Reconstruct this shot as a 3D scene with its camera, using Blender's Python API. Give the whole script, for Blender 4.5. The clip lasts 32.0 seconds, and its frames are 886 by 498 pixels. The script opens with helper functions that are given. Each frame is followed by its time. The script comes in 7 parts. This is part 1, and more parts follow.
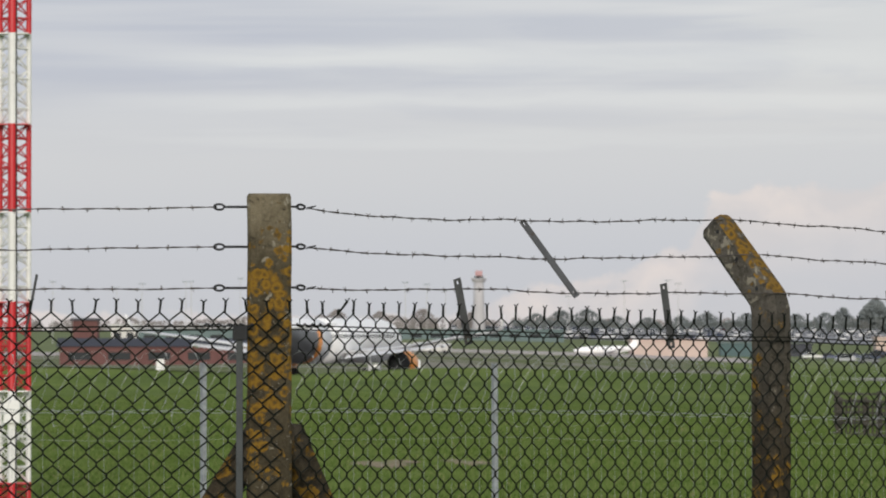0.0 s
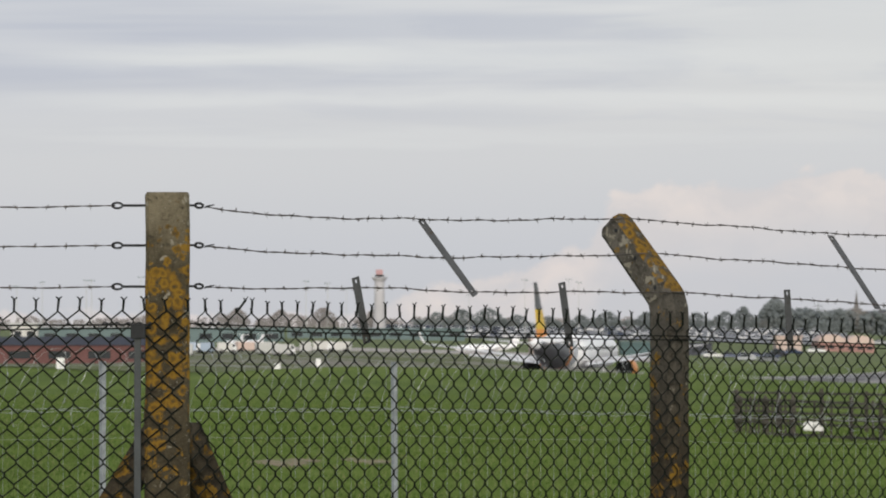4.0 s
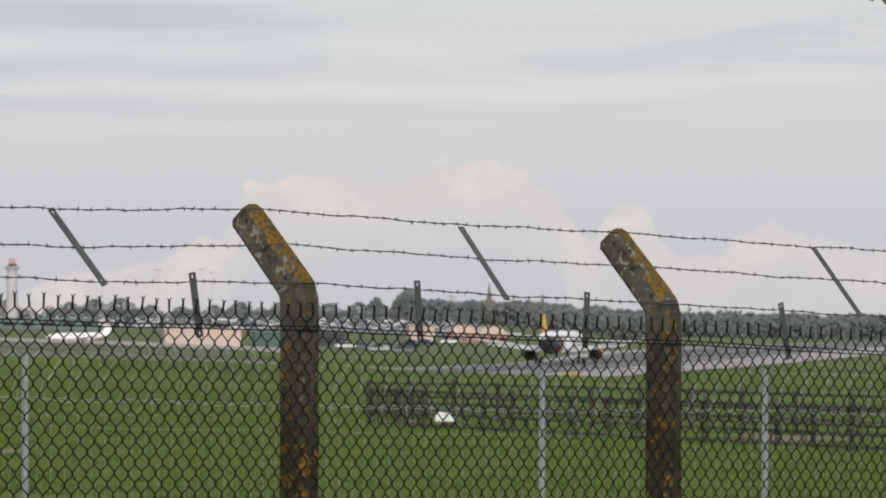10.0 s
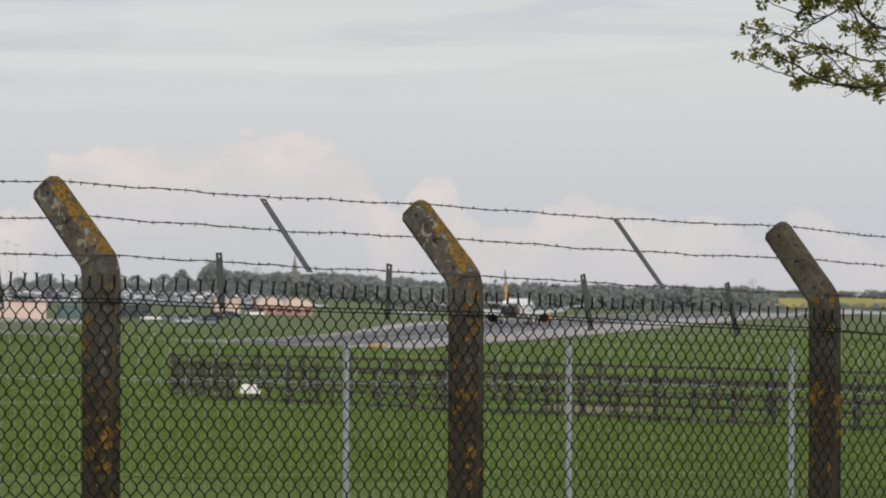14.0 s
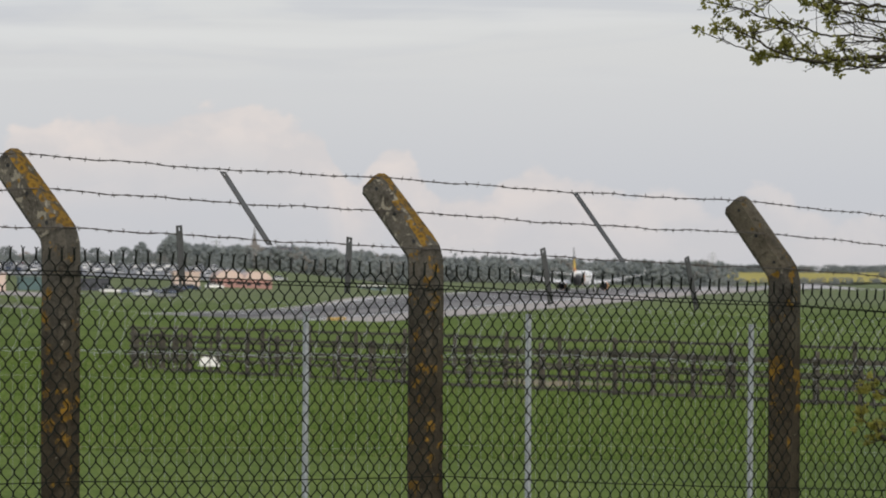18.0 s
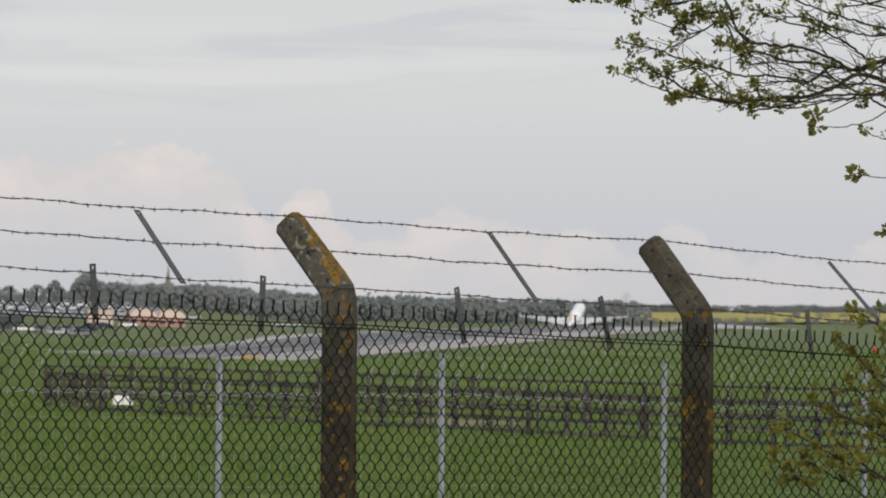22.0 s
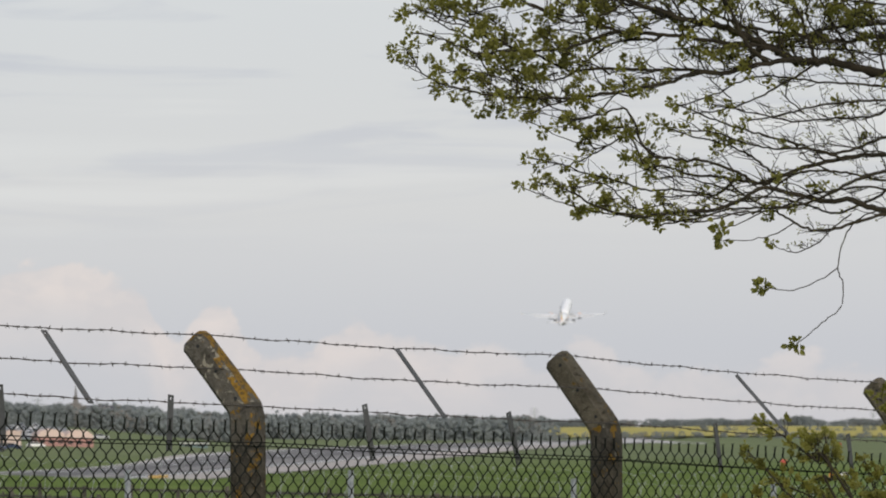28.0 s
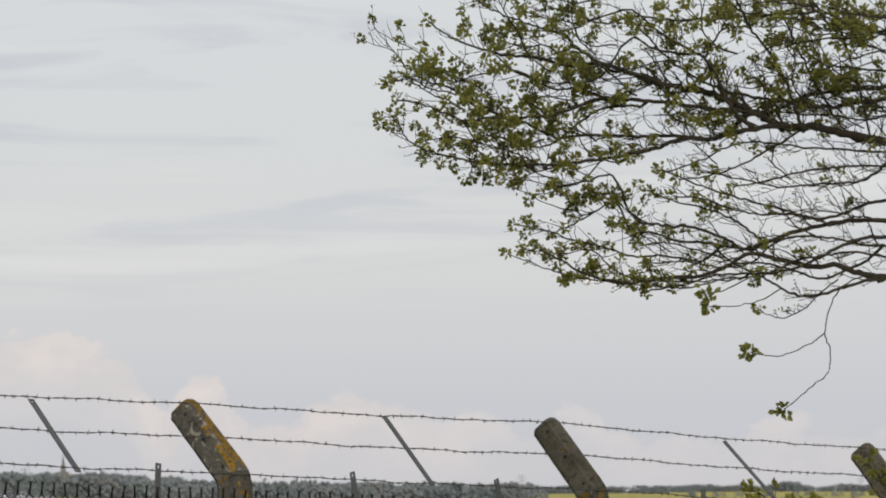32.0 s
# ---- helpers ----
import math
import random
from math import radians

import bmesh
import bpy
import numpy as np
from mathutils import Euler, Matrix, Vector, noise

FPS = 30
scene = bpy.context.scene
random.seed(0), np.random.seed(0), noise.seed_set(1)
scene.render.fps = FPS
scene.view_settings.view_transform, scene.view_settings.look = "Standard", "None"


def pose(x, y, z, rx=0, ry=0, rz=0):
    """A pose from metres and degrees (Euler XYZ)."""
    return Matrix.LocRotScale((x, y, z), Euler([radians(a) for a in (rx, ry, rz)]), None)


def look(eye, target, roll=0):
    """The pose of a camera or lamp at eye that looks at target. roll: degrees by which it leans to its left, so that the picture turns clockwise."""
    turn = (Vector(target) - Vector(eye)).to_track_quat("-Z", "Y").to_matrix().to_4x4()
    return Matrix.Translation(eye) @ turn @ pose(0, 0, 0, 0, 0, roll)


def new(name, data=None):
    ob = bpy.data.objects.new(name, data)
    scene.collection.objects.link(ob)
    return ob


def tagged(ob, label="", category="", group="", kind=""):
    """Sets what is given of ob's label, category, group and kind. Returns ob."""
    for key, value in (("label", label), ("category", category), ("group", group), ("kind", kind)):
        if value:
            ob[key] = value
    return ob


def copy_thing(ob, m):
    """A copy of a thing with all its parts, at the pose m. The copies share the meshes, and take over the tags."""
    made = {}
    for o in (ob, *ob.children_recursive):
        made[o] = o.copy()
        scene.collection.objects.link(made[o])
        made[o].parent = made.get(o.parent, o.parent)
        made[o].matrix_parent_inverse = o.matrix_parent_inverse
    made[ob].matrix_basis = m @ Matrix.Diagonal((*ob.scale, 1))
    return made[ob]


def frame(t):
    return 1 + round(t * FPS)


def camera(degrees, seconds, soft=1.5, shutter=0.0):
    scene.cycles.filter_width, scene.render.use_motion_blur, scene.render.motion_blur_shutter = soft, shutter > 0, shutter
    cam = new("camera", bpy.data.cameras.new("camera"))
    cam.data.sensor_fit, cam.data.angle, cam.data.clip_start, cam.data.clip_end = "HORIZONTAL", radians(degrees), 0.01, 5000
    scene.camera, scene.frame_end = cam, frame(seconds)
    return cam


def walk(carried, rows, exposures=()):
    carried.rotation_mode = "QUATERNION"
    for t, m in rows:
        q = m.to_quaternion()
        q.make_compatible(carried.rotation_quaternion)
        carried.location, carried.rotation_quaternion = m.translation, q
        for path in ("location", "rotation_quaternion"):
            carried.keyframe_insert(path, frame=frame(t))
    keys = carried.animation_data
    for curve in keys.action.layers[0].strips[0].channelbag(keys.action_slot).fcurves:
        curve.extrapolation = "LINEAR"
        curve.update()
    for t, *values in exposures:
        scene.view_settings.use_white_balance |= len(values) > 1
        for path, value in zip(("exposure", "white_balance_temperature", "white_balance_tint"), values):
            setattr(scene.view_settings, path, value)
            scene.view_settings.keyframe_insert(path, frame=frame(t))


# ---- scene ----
EYE = 1.75
cam = camera(9.436, 32.0, soft=1.95)
cam.data.dof.use_dof = True
cam.data.dof.focus_distance = 20.0
cam.data.dof.aperture_fstop = 24.0
# seconds, pan to the right, tilt up, lean, sideways shift
ROWS = [
    (0.0, -0.0000, 0.8685, 0.000, 0.0000),
    (0.5, 0.2580, 0.8970, -0.022, -0.0002),
    (1.0, 0.3008, 0.8863, -0.016, -0.0002),
    (1.5, 0.3909, 0.8460, 0.084, -0.0013),
    (2.0, 0.4441, 0.8052, 0.047, -0.0023),
    (2.5, 0.4464, 0.8034, 0.115, 0.0012),
    (4.5, 1.4574, 0.8645, -0.041, 0.0103),
    (5.0, 1.9354, 0.8071, -0.058, 0.0136),
    (5.5, 2.4629, 0.7299, -0.011, 0.0142),
    (6.0, 3.0016, 0.6285, 0.042, 0.0154),
    (6.5, 3.4095, 0.5672, 0.047, 0.0174),
    (7.0, 3.8431, 0.5865, 0.113, 0.0179),
    (7.5, 4.2900, 0.6433, 0.212, 0.0174),
    (8.0, 4.7191, 0.6694, 0.184, 0.0188),
    (8.5, 4.9604, 0.6767, 0.235, 0.0188),
    (9.0, 4.9756, 0.7009, 0.222, 0.0175),
    (9.5, 4.9390, 0.7261, 0.204, 0.0180),
    (10.0, 4.9690, 0.7597, 0.211, 0.0191),
    (10.5, 5.0498, 0.8038, 0.230, 0.0198),
    (11.0, 5.1429, 0.8262, 0.276, 0.0213),
    (11.5, 5.2360, 0.8026, 0.342, 0.0215),
    (12.0, 5.4199, 0.7158, 0.345, 0.0236),
    (12.5, 5.7938, 0.6620, 0.326, 0.0266),
    (13.0, 6.2730, 0.6430, 0.251, 0.0288),
    (13.5, 6.6695, 0.5942, 0.165, 0.0317),
    (14.0, 7.0446, 0.4646, 0.101, 0.0326),
    (14.5, 7.2933, 0.3336, 0.075, 0.0326),
    (16.5, 7.3489, 0.2156, 0.182, 0.0328),
    (17.0, 7.4060, 0.2018, 0.272, 0.0324),
    (17.5, 7.4434, 0.1944, 0.286, 0.0319),
    (18.0, 7.4750, 0.1837, 0.269, 0.0314),
    (18.5, 7.5219, 0.1478, 0.292, 0.0319),
    (19.0, 7.5900, 0.1160, 0.387, 0.0316),
    (19.5, 7.7110, 0.1252, 0.378, 0.0320),
    (20.0, 7.8882, 0.1829, 0.421, 0.0317),
    (20.5, 8.0246, 0.2565, 0.475, 0.0319),
    (21.0, 8.1441, 0.3814, 0.426, 0.0316),
    (21.5, 8.2653, 0.5030, 0.403, 0.0315),
    (22.0, 8.3917, 0.6057, 0.415, 0.0317),
    (22.5, 8.4871, 0.6703, 0.417, 0.0307),
    (23.0, 8.5655, 0.6328, 0.387, 0.0294),
    (23.5, 8.6489, 0.5334, 0.411, 0.0291),
    (24.0, 8.7334, 0.4799, 0.383, 0.0297),
    (24.5, 8.7885, 0.5392, 0.366, 0.0291),
    (25.0, 8.8264, 0.7009, 0.346, 0.0292),
    (25.5, 8.8768, 0.9124, 0.196, 0.0287),
    (27.5, 9.2489, 1.5638, -0.048, 0.0303),
    (28.0, 9.3806, 1.8531, -0.172, 0.0315),
    (28.5, 9.5009, 2.0938, -0.149, 0.0315),
    (29.0, 9.5571, 2.3082, -0.087, 0.0308),
    (29.5, 9.5690, 2.4188, -0.086, 0.0313),
    (30.0, 9.5914, 2.4607, -0.023, 0.0308),
    (30.5, 9.5863, 2.4997, -0.060, 0.0306),
    (31.0, 9.5353, 2.5349, -0.144, 0.0309),
    (31.5, 9.5204, 2.5151, -0.191, 0.0315),
    (32.0, 9.5238, 2.5688, -0.425, 0.0319),
]
walk(cam, [(t, pose(tx, 0, EYE, 90 + tilt, 0, -pan) @ pose(0, 0, 0, 0, 0, lean)) for t, pan, tilt, lean, tx in ROWS])

# ---- light ----
SUN_EL, SUN_AZ = 14.0, -178.0  # degrees; azimuth from +y towards +x
sun = new("sun", bpy.data.lights.new("sun", "SUN"))
sun.data.energy, sun.data.angle, sun.data.color = 2.3, radians(12), (1.0, 0.93, 0.84)
sun_from = Vector((math.sin(radians(SUN_AZ)) * math.cos(radians(SUN_EL)), math.cos(radians(SUN_AZ)) * math.cos(radians(SUN_EL)), math.sin(radians(SUN_EL))))
sun.matrix_world = look(sun_from * 50, (0, 0, 0))


class Nodes:
    """Short hand for node trees."""

    def __init__(self, tree):
        self.t = tree
        self.t.nodes.clear()

    def add(self, kind, ins=None, **settings):
        n = self.t.nodes.new(kind)
        if "operation" in settings:
            n.operation = settings["operation"]
        if "use_clamp" in settings:
            n.use_clamp = settings["use_clamp"]
        if "data_type" in settings:
            n.data_type = settings["data_type"]
        for k, v in (ins or {}).items():
            self.feed(n.inputs[k], v)
        return n

    def feed(self, socket, v):
        if isinstance(v, bpy.types.NodeSocket):
            self.t.links.new(v, socket)
        elif isinstance(v, (tuple, list)) and len(v) == 3 and socket.type == "RGBA":
            socket.default_value = (*v, 1.0)
        else:
            socket.default_value = v

    def math(self, op, a, b=0.0, c=0.0, clamp=False):
        return self.add("ShaderNodeMath", {0: a, 1: b, 2: c}, operation=op, use_clamp=clamp).outputs[0]

    def noise(self, vec, scale, detail=4.0, rough=0.55, dist=0.0):
        return self.add("ShaderNodeTexNoise", {"Vector": vec, "Scale": scale, "Detail": detail, "Roughness": rough, "Distortion": dist}).outputs[0]

    def ramp(self, fac, stops, smooth=False):
        n = self.add("ShaderNodeValToRGB", {0: fac})
        r = n.color_ramp
        r.interpolation = "EASE" if smooth else "LINEAR"
        while len(r.elements) < len(stops):
            r.elements.new(0.5)
        for e, (p, c) in zip(r.elements, stops):
            e.position = p
            e.color = (c, c, c, 1) if isinstance(c, (int, float)) else (*c, 1)
        return n.outputs[0]

    def mix(self, fac, a, b):
        n = self.add("ShaderNodeMix", data_type="RGBA")
        self.feed(n.inputs[0], fac), self.feed(n.inputs[6], a), self.feed(n.inputs[7], b)
        return n.outputs[2]

    def scaled(self, vec, s):
        return self.add("ShaderNodeMapping", {"Vector": vec, "Scale": s}).outputs[0]


world = bpy.data.worlds.new("sky")
scene.world = world
world.use_nodes = True
w = Nodes(world.node_tree)
way = w.add("ShaderNodeTexCoord").outputs["Generated"]
sep = w.add("ShaderNodeSeparateXYZ", {0: way})
ahead = w.math("MAXIMUM", sep.outputs[1], 0.02)
az = w.math("DIVIDE", sep.outputs[0], ahead)
el = sep.outputs[2]
nishita = w.add("ShaderNodeTexSky")
nishita.sky_type, nishita.sun_disc, nishita.sun_elevation, nishita.sun_rotation, nishita.dust_density = "NISHITA", False, radians(SUN_EL), radians(SUN_AZ), 2.0
blue = w.add("ShaderNodeVectorMath", {0: nishita.outputs[0], 3: 0.10}, operation="SCALE").outputs[0]
# high overcast veil, paler in the middle heights, greyer streaks above
veil = w.ramp(w.math("MULTIPLY", el, 8.0), [(0.0, (0.59, 0.60, 0.64)), (0.12, (0.605, 0.62, 0.662)), (0.32, (0.685, 0.69, 0.70)), (0.62, (0.685, 0.705, 0.725)), (1.0, (0.69, 0.715, 0.74))])
flat = w.add("ShaderNodeCombineXYZ", {0: w.math("MULTIPLY", az, 13.0), 1: w.math("MULTIPLY", el, 105.0), 2: 0.3}).outputs[0]
streak = w.noise(flat, 1.0, 6.0, 0.55, 0.9)
streak_high = w.ramp(el, [(0.028, 0.0), (0.055, 1.0)], True)
dark = w.math("MULTIPLY", w.ramp(streak, [(0.46, 0.0), (0.62, 1.0)], True), streak_high)
sky_c = w.mix(w.math("MULTIPLY", w.math("MULTIPLY", dark, w.ramp(az, [(0.0, 0.68), (0.16, 0.55)])), 0.85), veil, (0.53, 0.555, 0.63))
left_grey = w.math("MULTIPLY", w.ramp(w.math("ADD", az, 0.1), [(0.04, 1.0), (0.20, 0.0)], True), streak_high)
sky_c = w.mix(w.math("MULTIPLY", left_grey, 0.9), sky_c, (0.505, 0.535, 0.625))
light_bands = w.noise(w.add("ShaderNodeCombineXYZ", {0: w.math("MULTIPLY", az, 5.0), 1: w.math("MULTIPLY", el, 110.0), 2: 4.7}).outputs[0], 1.0, 4.0, 0.5, 0.3)
sky_c = w.mix(w.math("MULTIPLY", w.math("MULTIPLY", w.ramp(light_bands, [(0.53, 0.0), (0.68, 1.0)], True), streak_high), w.ramp(w.math("ADD", az, 0.1), [(0.05, 0.4), (0.14, 0.75)])), sky_c, (0.77, 0.775, 0.775))
ripple = w.noise(w.add("ShaderNodeCombineXYZ", {0: w.math("MULTIPLY", az, 16.0), 1: w.math("MULTIPLY", el, 160.0), 2: 9.1}).outputs[0], 1.0, 5.0, 0.6, 0.5)
for height, width, strength in ((0.0505, 0.0042, 0.75), (0.043, 0.0022, 0.45), (0.0355, 0.0018, 0.3)):
    off = w.math("ABSOLUTE", w.math("SUBTRACT", w.math("MULTIPLY_ADD", w.math("SUBTRACT", ripple, 0.5), 0.008, el), height))
    line = w.math("MULTIPLY", w.ramp(w.math("MULTIPLY", off, 100.0), [(0.0, 1.0), (width * 100, 0.0)], True), w.ramp(w.math("ADD", az, 0.1), [(0.02, 0.0), (0.075, 1.0), (0.14, 0.7), (0.24, 0.15)], True))
    sky_c = w.mix(w.math("MULTIPLY", line, strength), sky_c, (0.77, 0.785, 0.785))
# cumulus bank low over the fields: tops rise and fall along the horizon
puff = w.noise(w.add("ShaderNodeCombineXYZ", {0: w.math("MULTIPLY_ADD", az, 62.0, 0.99), 1: w.math("MULTIPLY", el, 95.0), 2: 1.3}).outputs[0], 1.0, 6.0, 0.55, 0.2)
bank = w.ramp(w.math("ADD", w.math("MULTIPLY", az, 2.0), 0.2), [(0.0, 0.10), (0.18, 0.14), (0.26, 0.36), (0.288, 0.55), (0.302, 0.84), (0.34, 0.92), (0.385, 1.0), (0.414, 0.88), (0.428, 0.52), (0.444, 0.78), (0.462, 0.46), (0.478, 0.46), (0.488, 0.60), (0.498, 0.65), (0.508, 0.58), (0.520, 0.55), (0.535, 0.42), (0.565, 0.36), (0.585, 0.5), (0.606, 0.32), (0.70, 0.4), (0.78, 0.5), (0.9, 0.4), (1.0, 0.6)], True)
top = w.math("MULTIPLY_ADD", w.math("SUBTRACT", puff, 0.5), 0.017, w.math("MULTIPLY", bank, 0.0310))
under = w.math("SUBTRACT", top, el)
heap = w.ramp(w.math("MULTIPLY", under, 48.0), [(0.0, 0.0), (0.10, 0.72), (0.30, 0.72), (0.65, 0.36), (1.0, 0.08)], True)
pink = w.mix(w.ramp(puff, [(0.42, 0.0), (0.62, 1.0)]), (0.70, 0.66, 0.66), (0.85, 0.755, 0.71))
thin = w.ramp(w.math("ADD", w.math("MULTIPLY", az, 2.0), 0.2), [(0.50, 1.0), (0.56, 0.5), (0.8, 0.6)], True)
sky_c = w.mix(w.math("MULTIPLY", heap, thin), sky_c, pink)
full = w.mix(0.93, blue, sky_c)
w.add("ShaderNodeOutputWorld", {0: w.add("ShaderNodeBackground", {0: full, 1: 1.0}).outputs[0]})


# ---- materials ----
def material(name, colour, rough=0.7, metal=0.0, spread=0.15, scale=8.0, bump=0.0, bump_scale=60.0, tint=None, spots=None, by_object=0.0, transmit=0.0):
    """A worn surface: two scales of mottling, optional patches (colour, noise scale, threshold, softness), fine relief."""
    m = bpy.data.materials.new(name)
    m.use_nodes = True
    k = Nodes(m.node_tree)
    co = k.add("ShaderNodeTexCoord").outputs["Object"]
    big, fine = k.noise(co, scale, 4.0), k.noise(co, scale * 7.0, 5.0)
    f = k.math("MULTIPLY_ADD", big, 0.6, k.math("MULTIPLY", fine, 0.4))
    lo = tuple(c * (1 - spread) for c in colour)
    hi = tuple(min(1.0, c * (1 + spread)) for c in (tint or colour))
    c = k.ramp(f, [(0.3, lo), (0.7, hi)])
    if by_object:
        r = k.add("ShaderNodeObjectInfo").outputs["Random"]
        hsv = k.add("ShaderNodeHueSaturation", {"Value": k.math("MULTIPLY_ADD", r, 2 * by_object, 1 - by_object), "Color": c})
        c = hsv.outputs[0]
    for sc, ns, th, soft in spots or ():
        p = k.ramp(k.noise(co, ns, 5.0, 0.6, 0.5), [(th, 0.0), (min(1.0, th + soft), 1.0)])
        c = k.mix(p, c, sc)
    ins = {"Base Color": c, "Roughness": rough, "Metallic": metal}
    b = k.add("ShaderNodeBsdfPrincipled", ins)
    if bump:
        k.feed(b.inputs["Normal"], k.add("ShaderNodeBump", {"Strength": bump, "Distance": 0.01, "Height": k.noise(co, bump_scale, 6.0, 0.65)}).outputs[0])
    out = b.outputs[0]
    if transmit:
        t = k.add("ShaderNodeBsdfTranslucent", {"Color": c})
        out = k.add("ShaderNodeMixShader", {0: transmit, 1: b.outputs[0], 2: t.outputs[0]}).outputs[0]
    k.add("ShaderNodeOutputMaterial", {0: out})
    return m


def lichened(name, lo, hi, growth, upward=0.0, pale=0.62, head=0.0, head_lo=(0.085, 0.072, 0.046), head_hi=(0.205, 0.175, 0.120), fade=0.14, flecks=0.8, cells=27.0):
    """Rough concrete with pale and dark crusts and rosettes of orange lichen; growth: (height in m, how thick it grows)."""
    m = bpy.data.materials.new(name)
    m.use_nodes = True
    k = Nodes(m.node_tree)
    co = k.add("ShaderNodeTexCoord").outputs["Object"]
    rnd_ = k.add("ShaderNodeObjectInfo").outputs["Random"]
    co = k.add("ShaderNodeVectorMath", {0: co, 1: k.add("ShaderNodeCombineXYZ", {0: k.math("MULTIPLY", rnd_, 7.0), 1: 0.0, 2: 0.0}).outputs[0]}, operation="ADD").outputs[0]
    z = k.add("ShaderNodeSeparateXYZ", {0: co}).outputs[2]
    grain = k.math("MULTIPLY_ADD", k.noise(co, 9.0, 5.0, 0.6), 0.5, k.math("MULTIPLY", k.noise(co, 70.0, 5.0, 0.7), 0.5))
    c = k.ramp(grain, [(0.34, lo), (0.66, hi)])
    if head:
        bare = k.math("MULTIPLY_ADD", k.noise(co, 12.0, 4.0), 0.25, z)
        c = k.mix(k.ramp(k.math("MULTIPLY", bare, 0.4), [((head + 0.02) * 0.4, 0.0), ((head + 0.02 + fade) * 0.4, 1.0)]), c, k.ramp(grain, [(0.34, head_lo), (0.66, head_hi)]))
    crust = k.noise(co, 26.0, 4.0, 0.6, 0.4)
    if head:
        crust = k.math("MULTIPLY_ADD", k.ramp(k.math("MULTIPLY", bare, 0.4), [((head + 0.1) * 0.4, 0.0), ((head + 0.3) * 0.4, 1.0)]), 0.05, crust)
    c = k.mix(k.ramp(k.noise(co, 30.0, 5.0, 0.65, 0.6), [(0.56, 0.0), (0.66, 0.8)]), c, (0.028, 0.024, 0.018))
    c = k.mix(k.ramp(crust, [(pale, 0.0), (pale + 0.05, 0.9)]), c, (0.27, 0.25, 0.20))
    c = k.mix(k.ramp(k.noise(co, 120.0, 3.0, 0.6), [(0.68, 0.0), (0.72, flecks)]), c, (0.36, 0.35, 0.31))
    drift = k.add("ShaderNodeVectorMath", {0: k.add("ShaderNodeTexNoise", {"Vector": co, "Scale": 34.0, "Detail": 3.0}).outputs["Color"], 3: 0.022}, operation="SCALE").outputs[0]
    bent = k.add("ShaderNodeVectorMath", {0: co, 1: drift}, operation="ADD").outputs[0]
    cell = k.add("ShaderNodeTexVoronoi", {"Vector": bent, "Scale": cells, "Randomness": 1.0}).outputs["Distance"]
    ring = k.ramp(k.math("MULTIPLY_ADD", k.noise(co, 95.0, 4.0, 0.7), 0.35, k.math("MULTIPLY", cell, 0.9)), [(0.20, (0.055, 0.048, 0.030)), (0.36, (0.135, 0.078, 0.016)), (0.52, (0.245, 0.140, 0.018)), (0.66, (0.16, 0.092, 0.018)), (0.85, (0.085, 0.062, 0.026))])
    thick = k.ramp(k.math("MULTIPLY", z, 0.4), [(h * 0.4, g) for h, g in growth])
    if upward:
        nz = k.add("ShaderNodeSeparateXYZ", {0: k.add("ShaderNodeNewGeometry").outputs["Normal"]}).outputs[2]
        thick = k.math("MULTIPLY_ADD", nz, upward, thick)
    spread_ = k.math("ADD", k.math("MULTIPLY_ADD", k.noise(co, 8.0, 6.0, 0.72, 0.6), 0.6, k.math("MULTIPLY", k.noise(co, 36.0, 5.0, 0.7, 0.8), 0.4)), thick)
    c = k.mix(k.ramp(k.math("MULTIPLY_ADD", cell, -0.30, k.math("ADD", spread_, 0.10)), [(0.585, 0.0), (0.625, 0.95)]), c, ring)
    b = k.add("ShaderNodeBsdfPrincipled", {"Base Color": c, "Roughness": 0.93, "Specular IOR Level": 0.2})
    hgt = k.math("MULTIPLY_ADD", spread_, 0.8, k.noise(co, 80.0, 6.0, 0.7))
    k.feed(b.inputs["Normal"], k.add("ShaderNodeBump", {"Strength": 1.0, "Distance": 0.008, "Height": hgt}).outputs[0])
    k.add("ShaderNodeOutputMaterial", {0: b.outputs[0]})
    return m


M_POST = lichened("lichened_concrete", (0.026, 0.021, 0.015), (0.068, 0.056, 0.037), [(0.0, 0.03), (0.9, 0.04), (1.25, 0.10), (1.42, 0.06), (1.75, 0.10), (2.3, 0.10)], 0.0, 0.70, 1.4, (0.042, 0.038, 0.032), (0.125, 0.115, 0.096), 0.45, 0.15, 15.0)
M_STRAIN = lichened("orange_lichened_concrete", (0.030, 0.024, 0.014), (0.082, 0.069, 0.044), [(0.0, 0.08), (1.2, 0.09), (1.45, 0.11), (1.6, 0.165), (1.8, 0.185), (1.95, 0.18), (2.06, 0.05), (2.18, -0.03)], 0.0, 0.63, 2.07)
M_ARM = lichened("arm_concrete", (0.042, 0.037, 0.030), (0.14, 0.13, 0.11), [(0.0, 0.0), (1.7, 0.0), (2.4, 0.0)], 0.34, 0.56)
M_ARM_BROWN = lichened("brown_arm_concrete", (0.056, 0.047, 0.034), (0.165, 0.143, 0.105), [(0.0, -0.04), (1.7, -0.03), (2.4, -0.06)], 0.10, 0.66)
M_MESH = material("weathered_mesh_wire", (0.009, 0.0108, 0.009), 0.85, 0.0, 0.35, 5.0)
next(n for n in M_MESH.node_tree.nodes if n.type == "BSDF_PRINCIPLED").inputs["Specular IOR Level"].default_value = 0.12
M_BARB = material("rusty_barbed_wire", (0.07, 0.06, 0.052), 0.6, 0.5, 0.35, 14.0, 0, 60, (0.10, 0.085, 0.075))
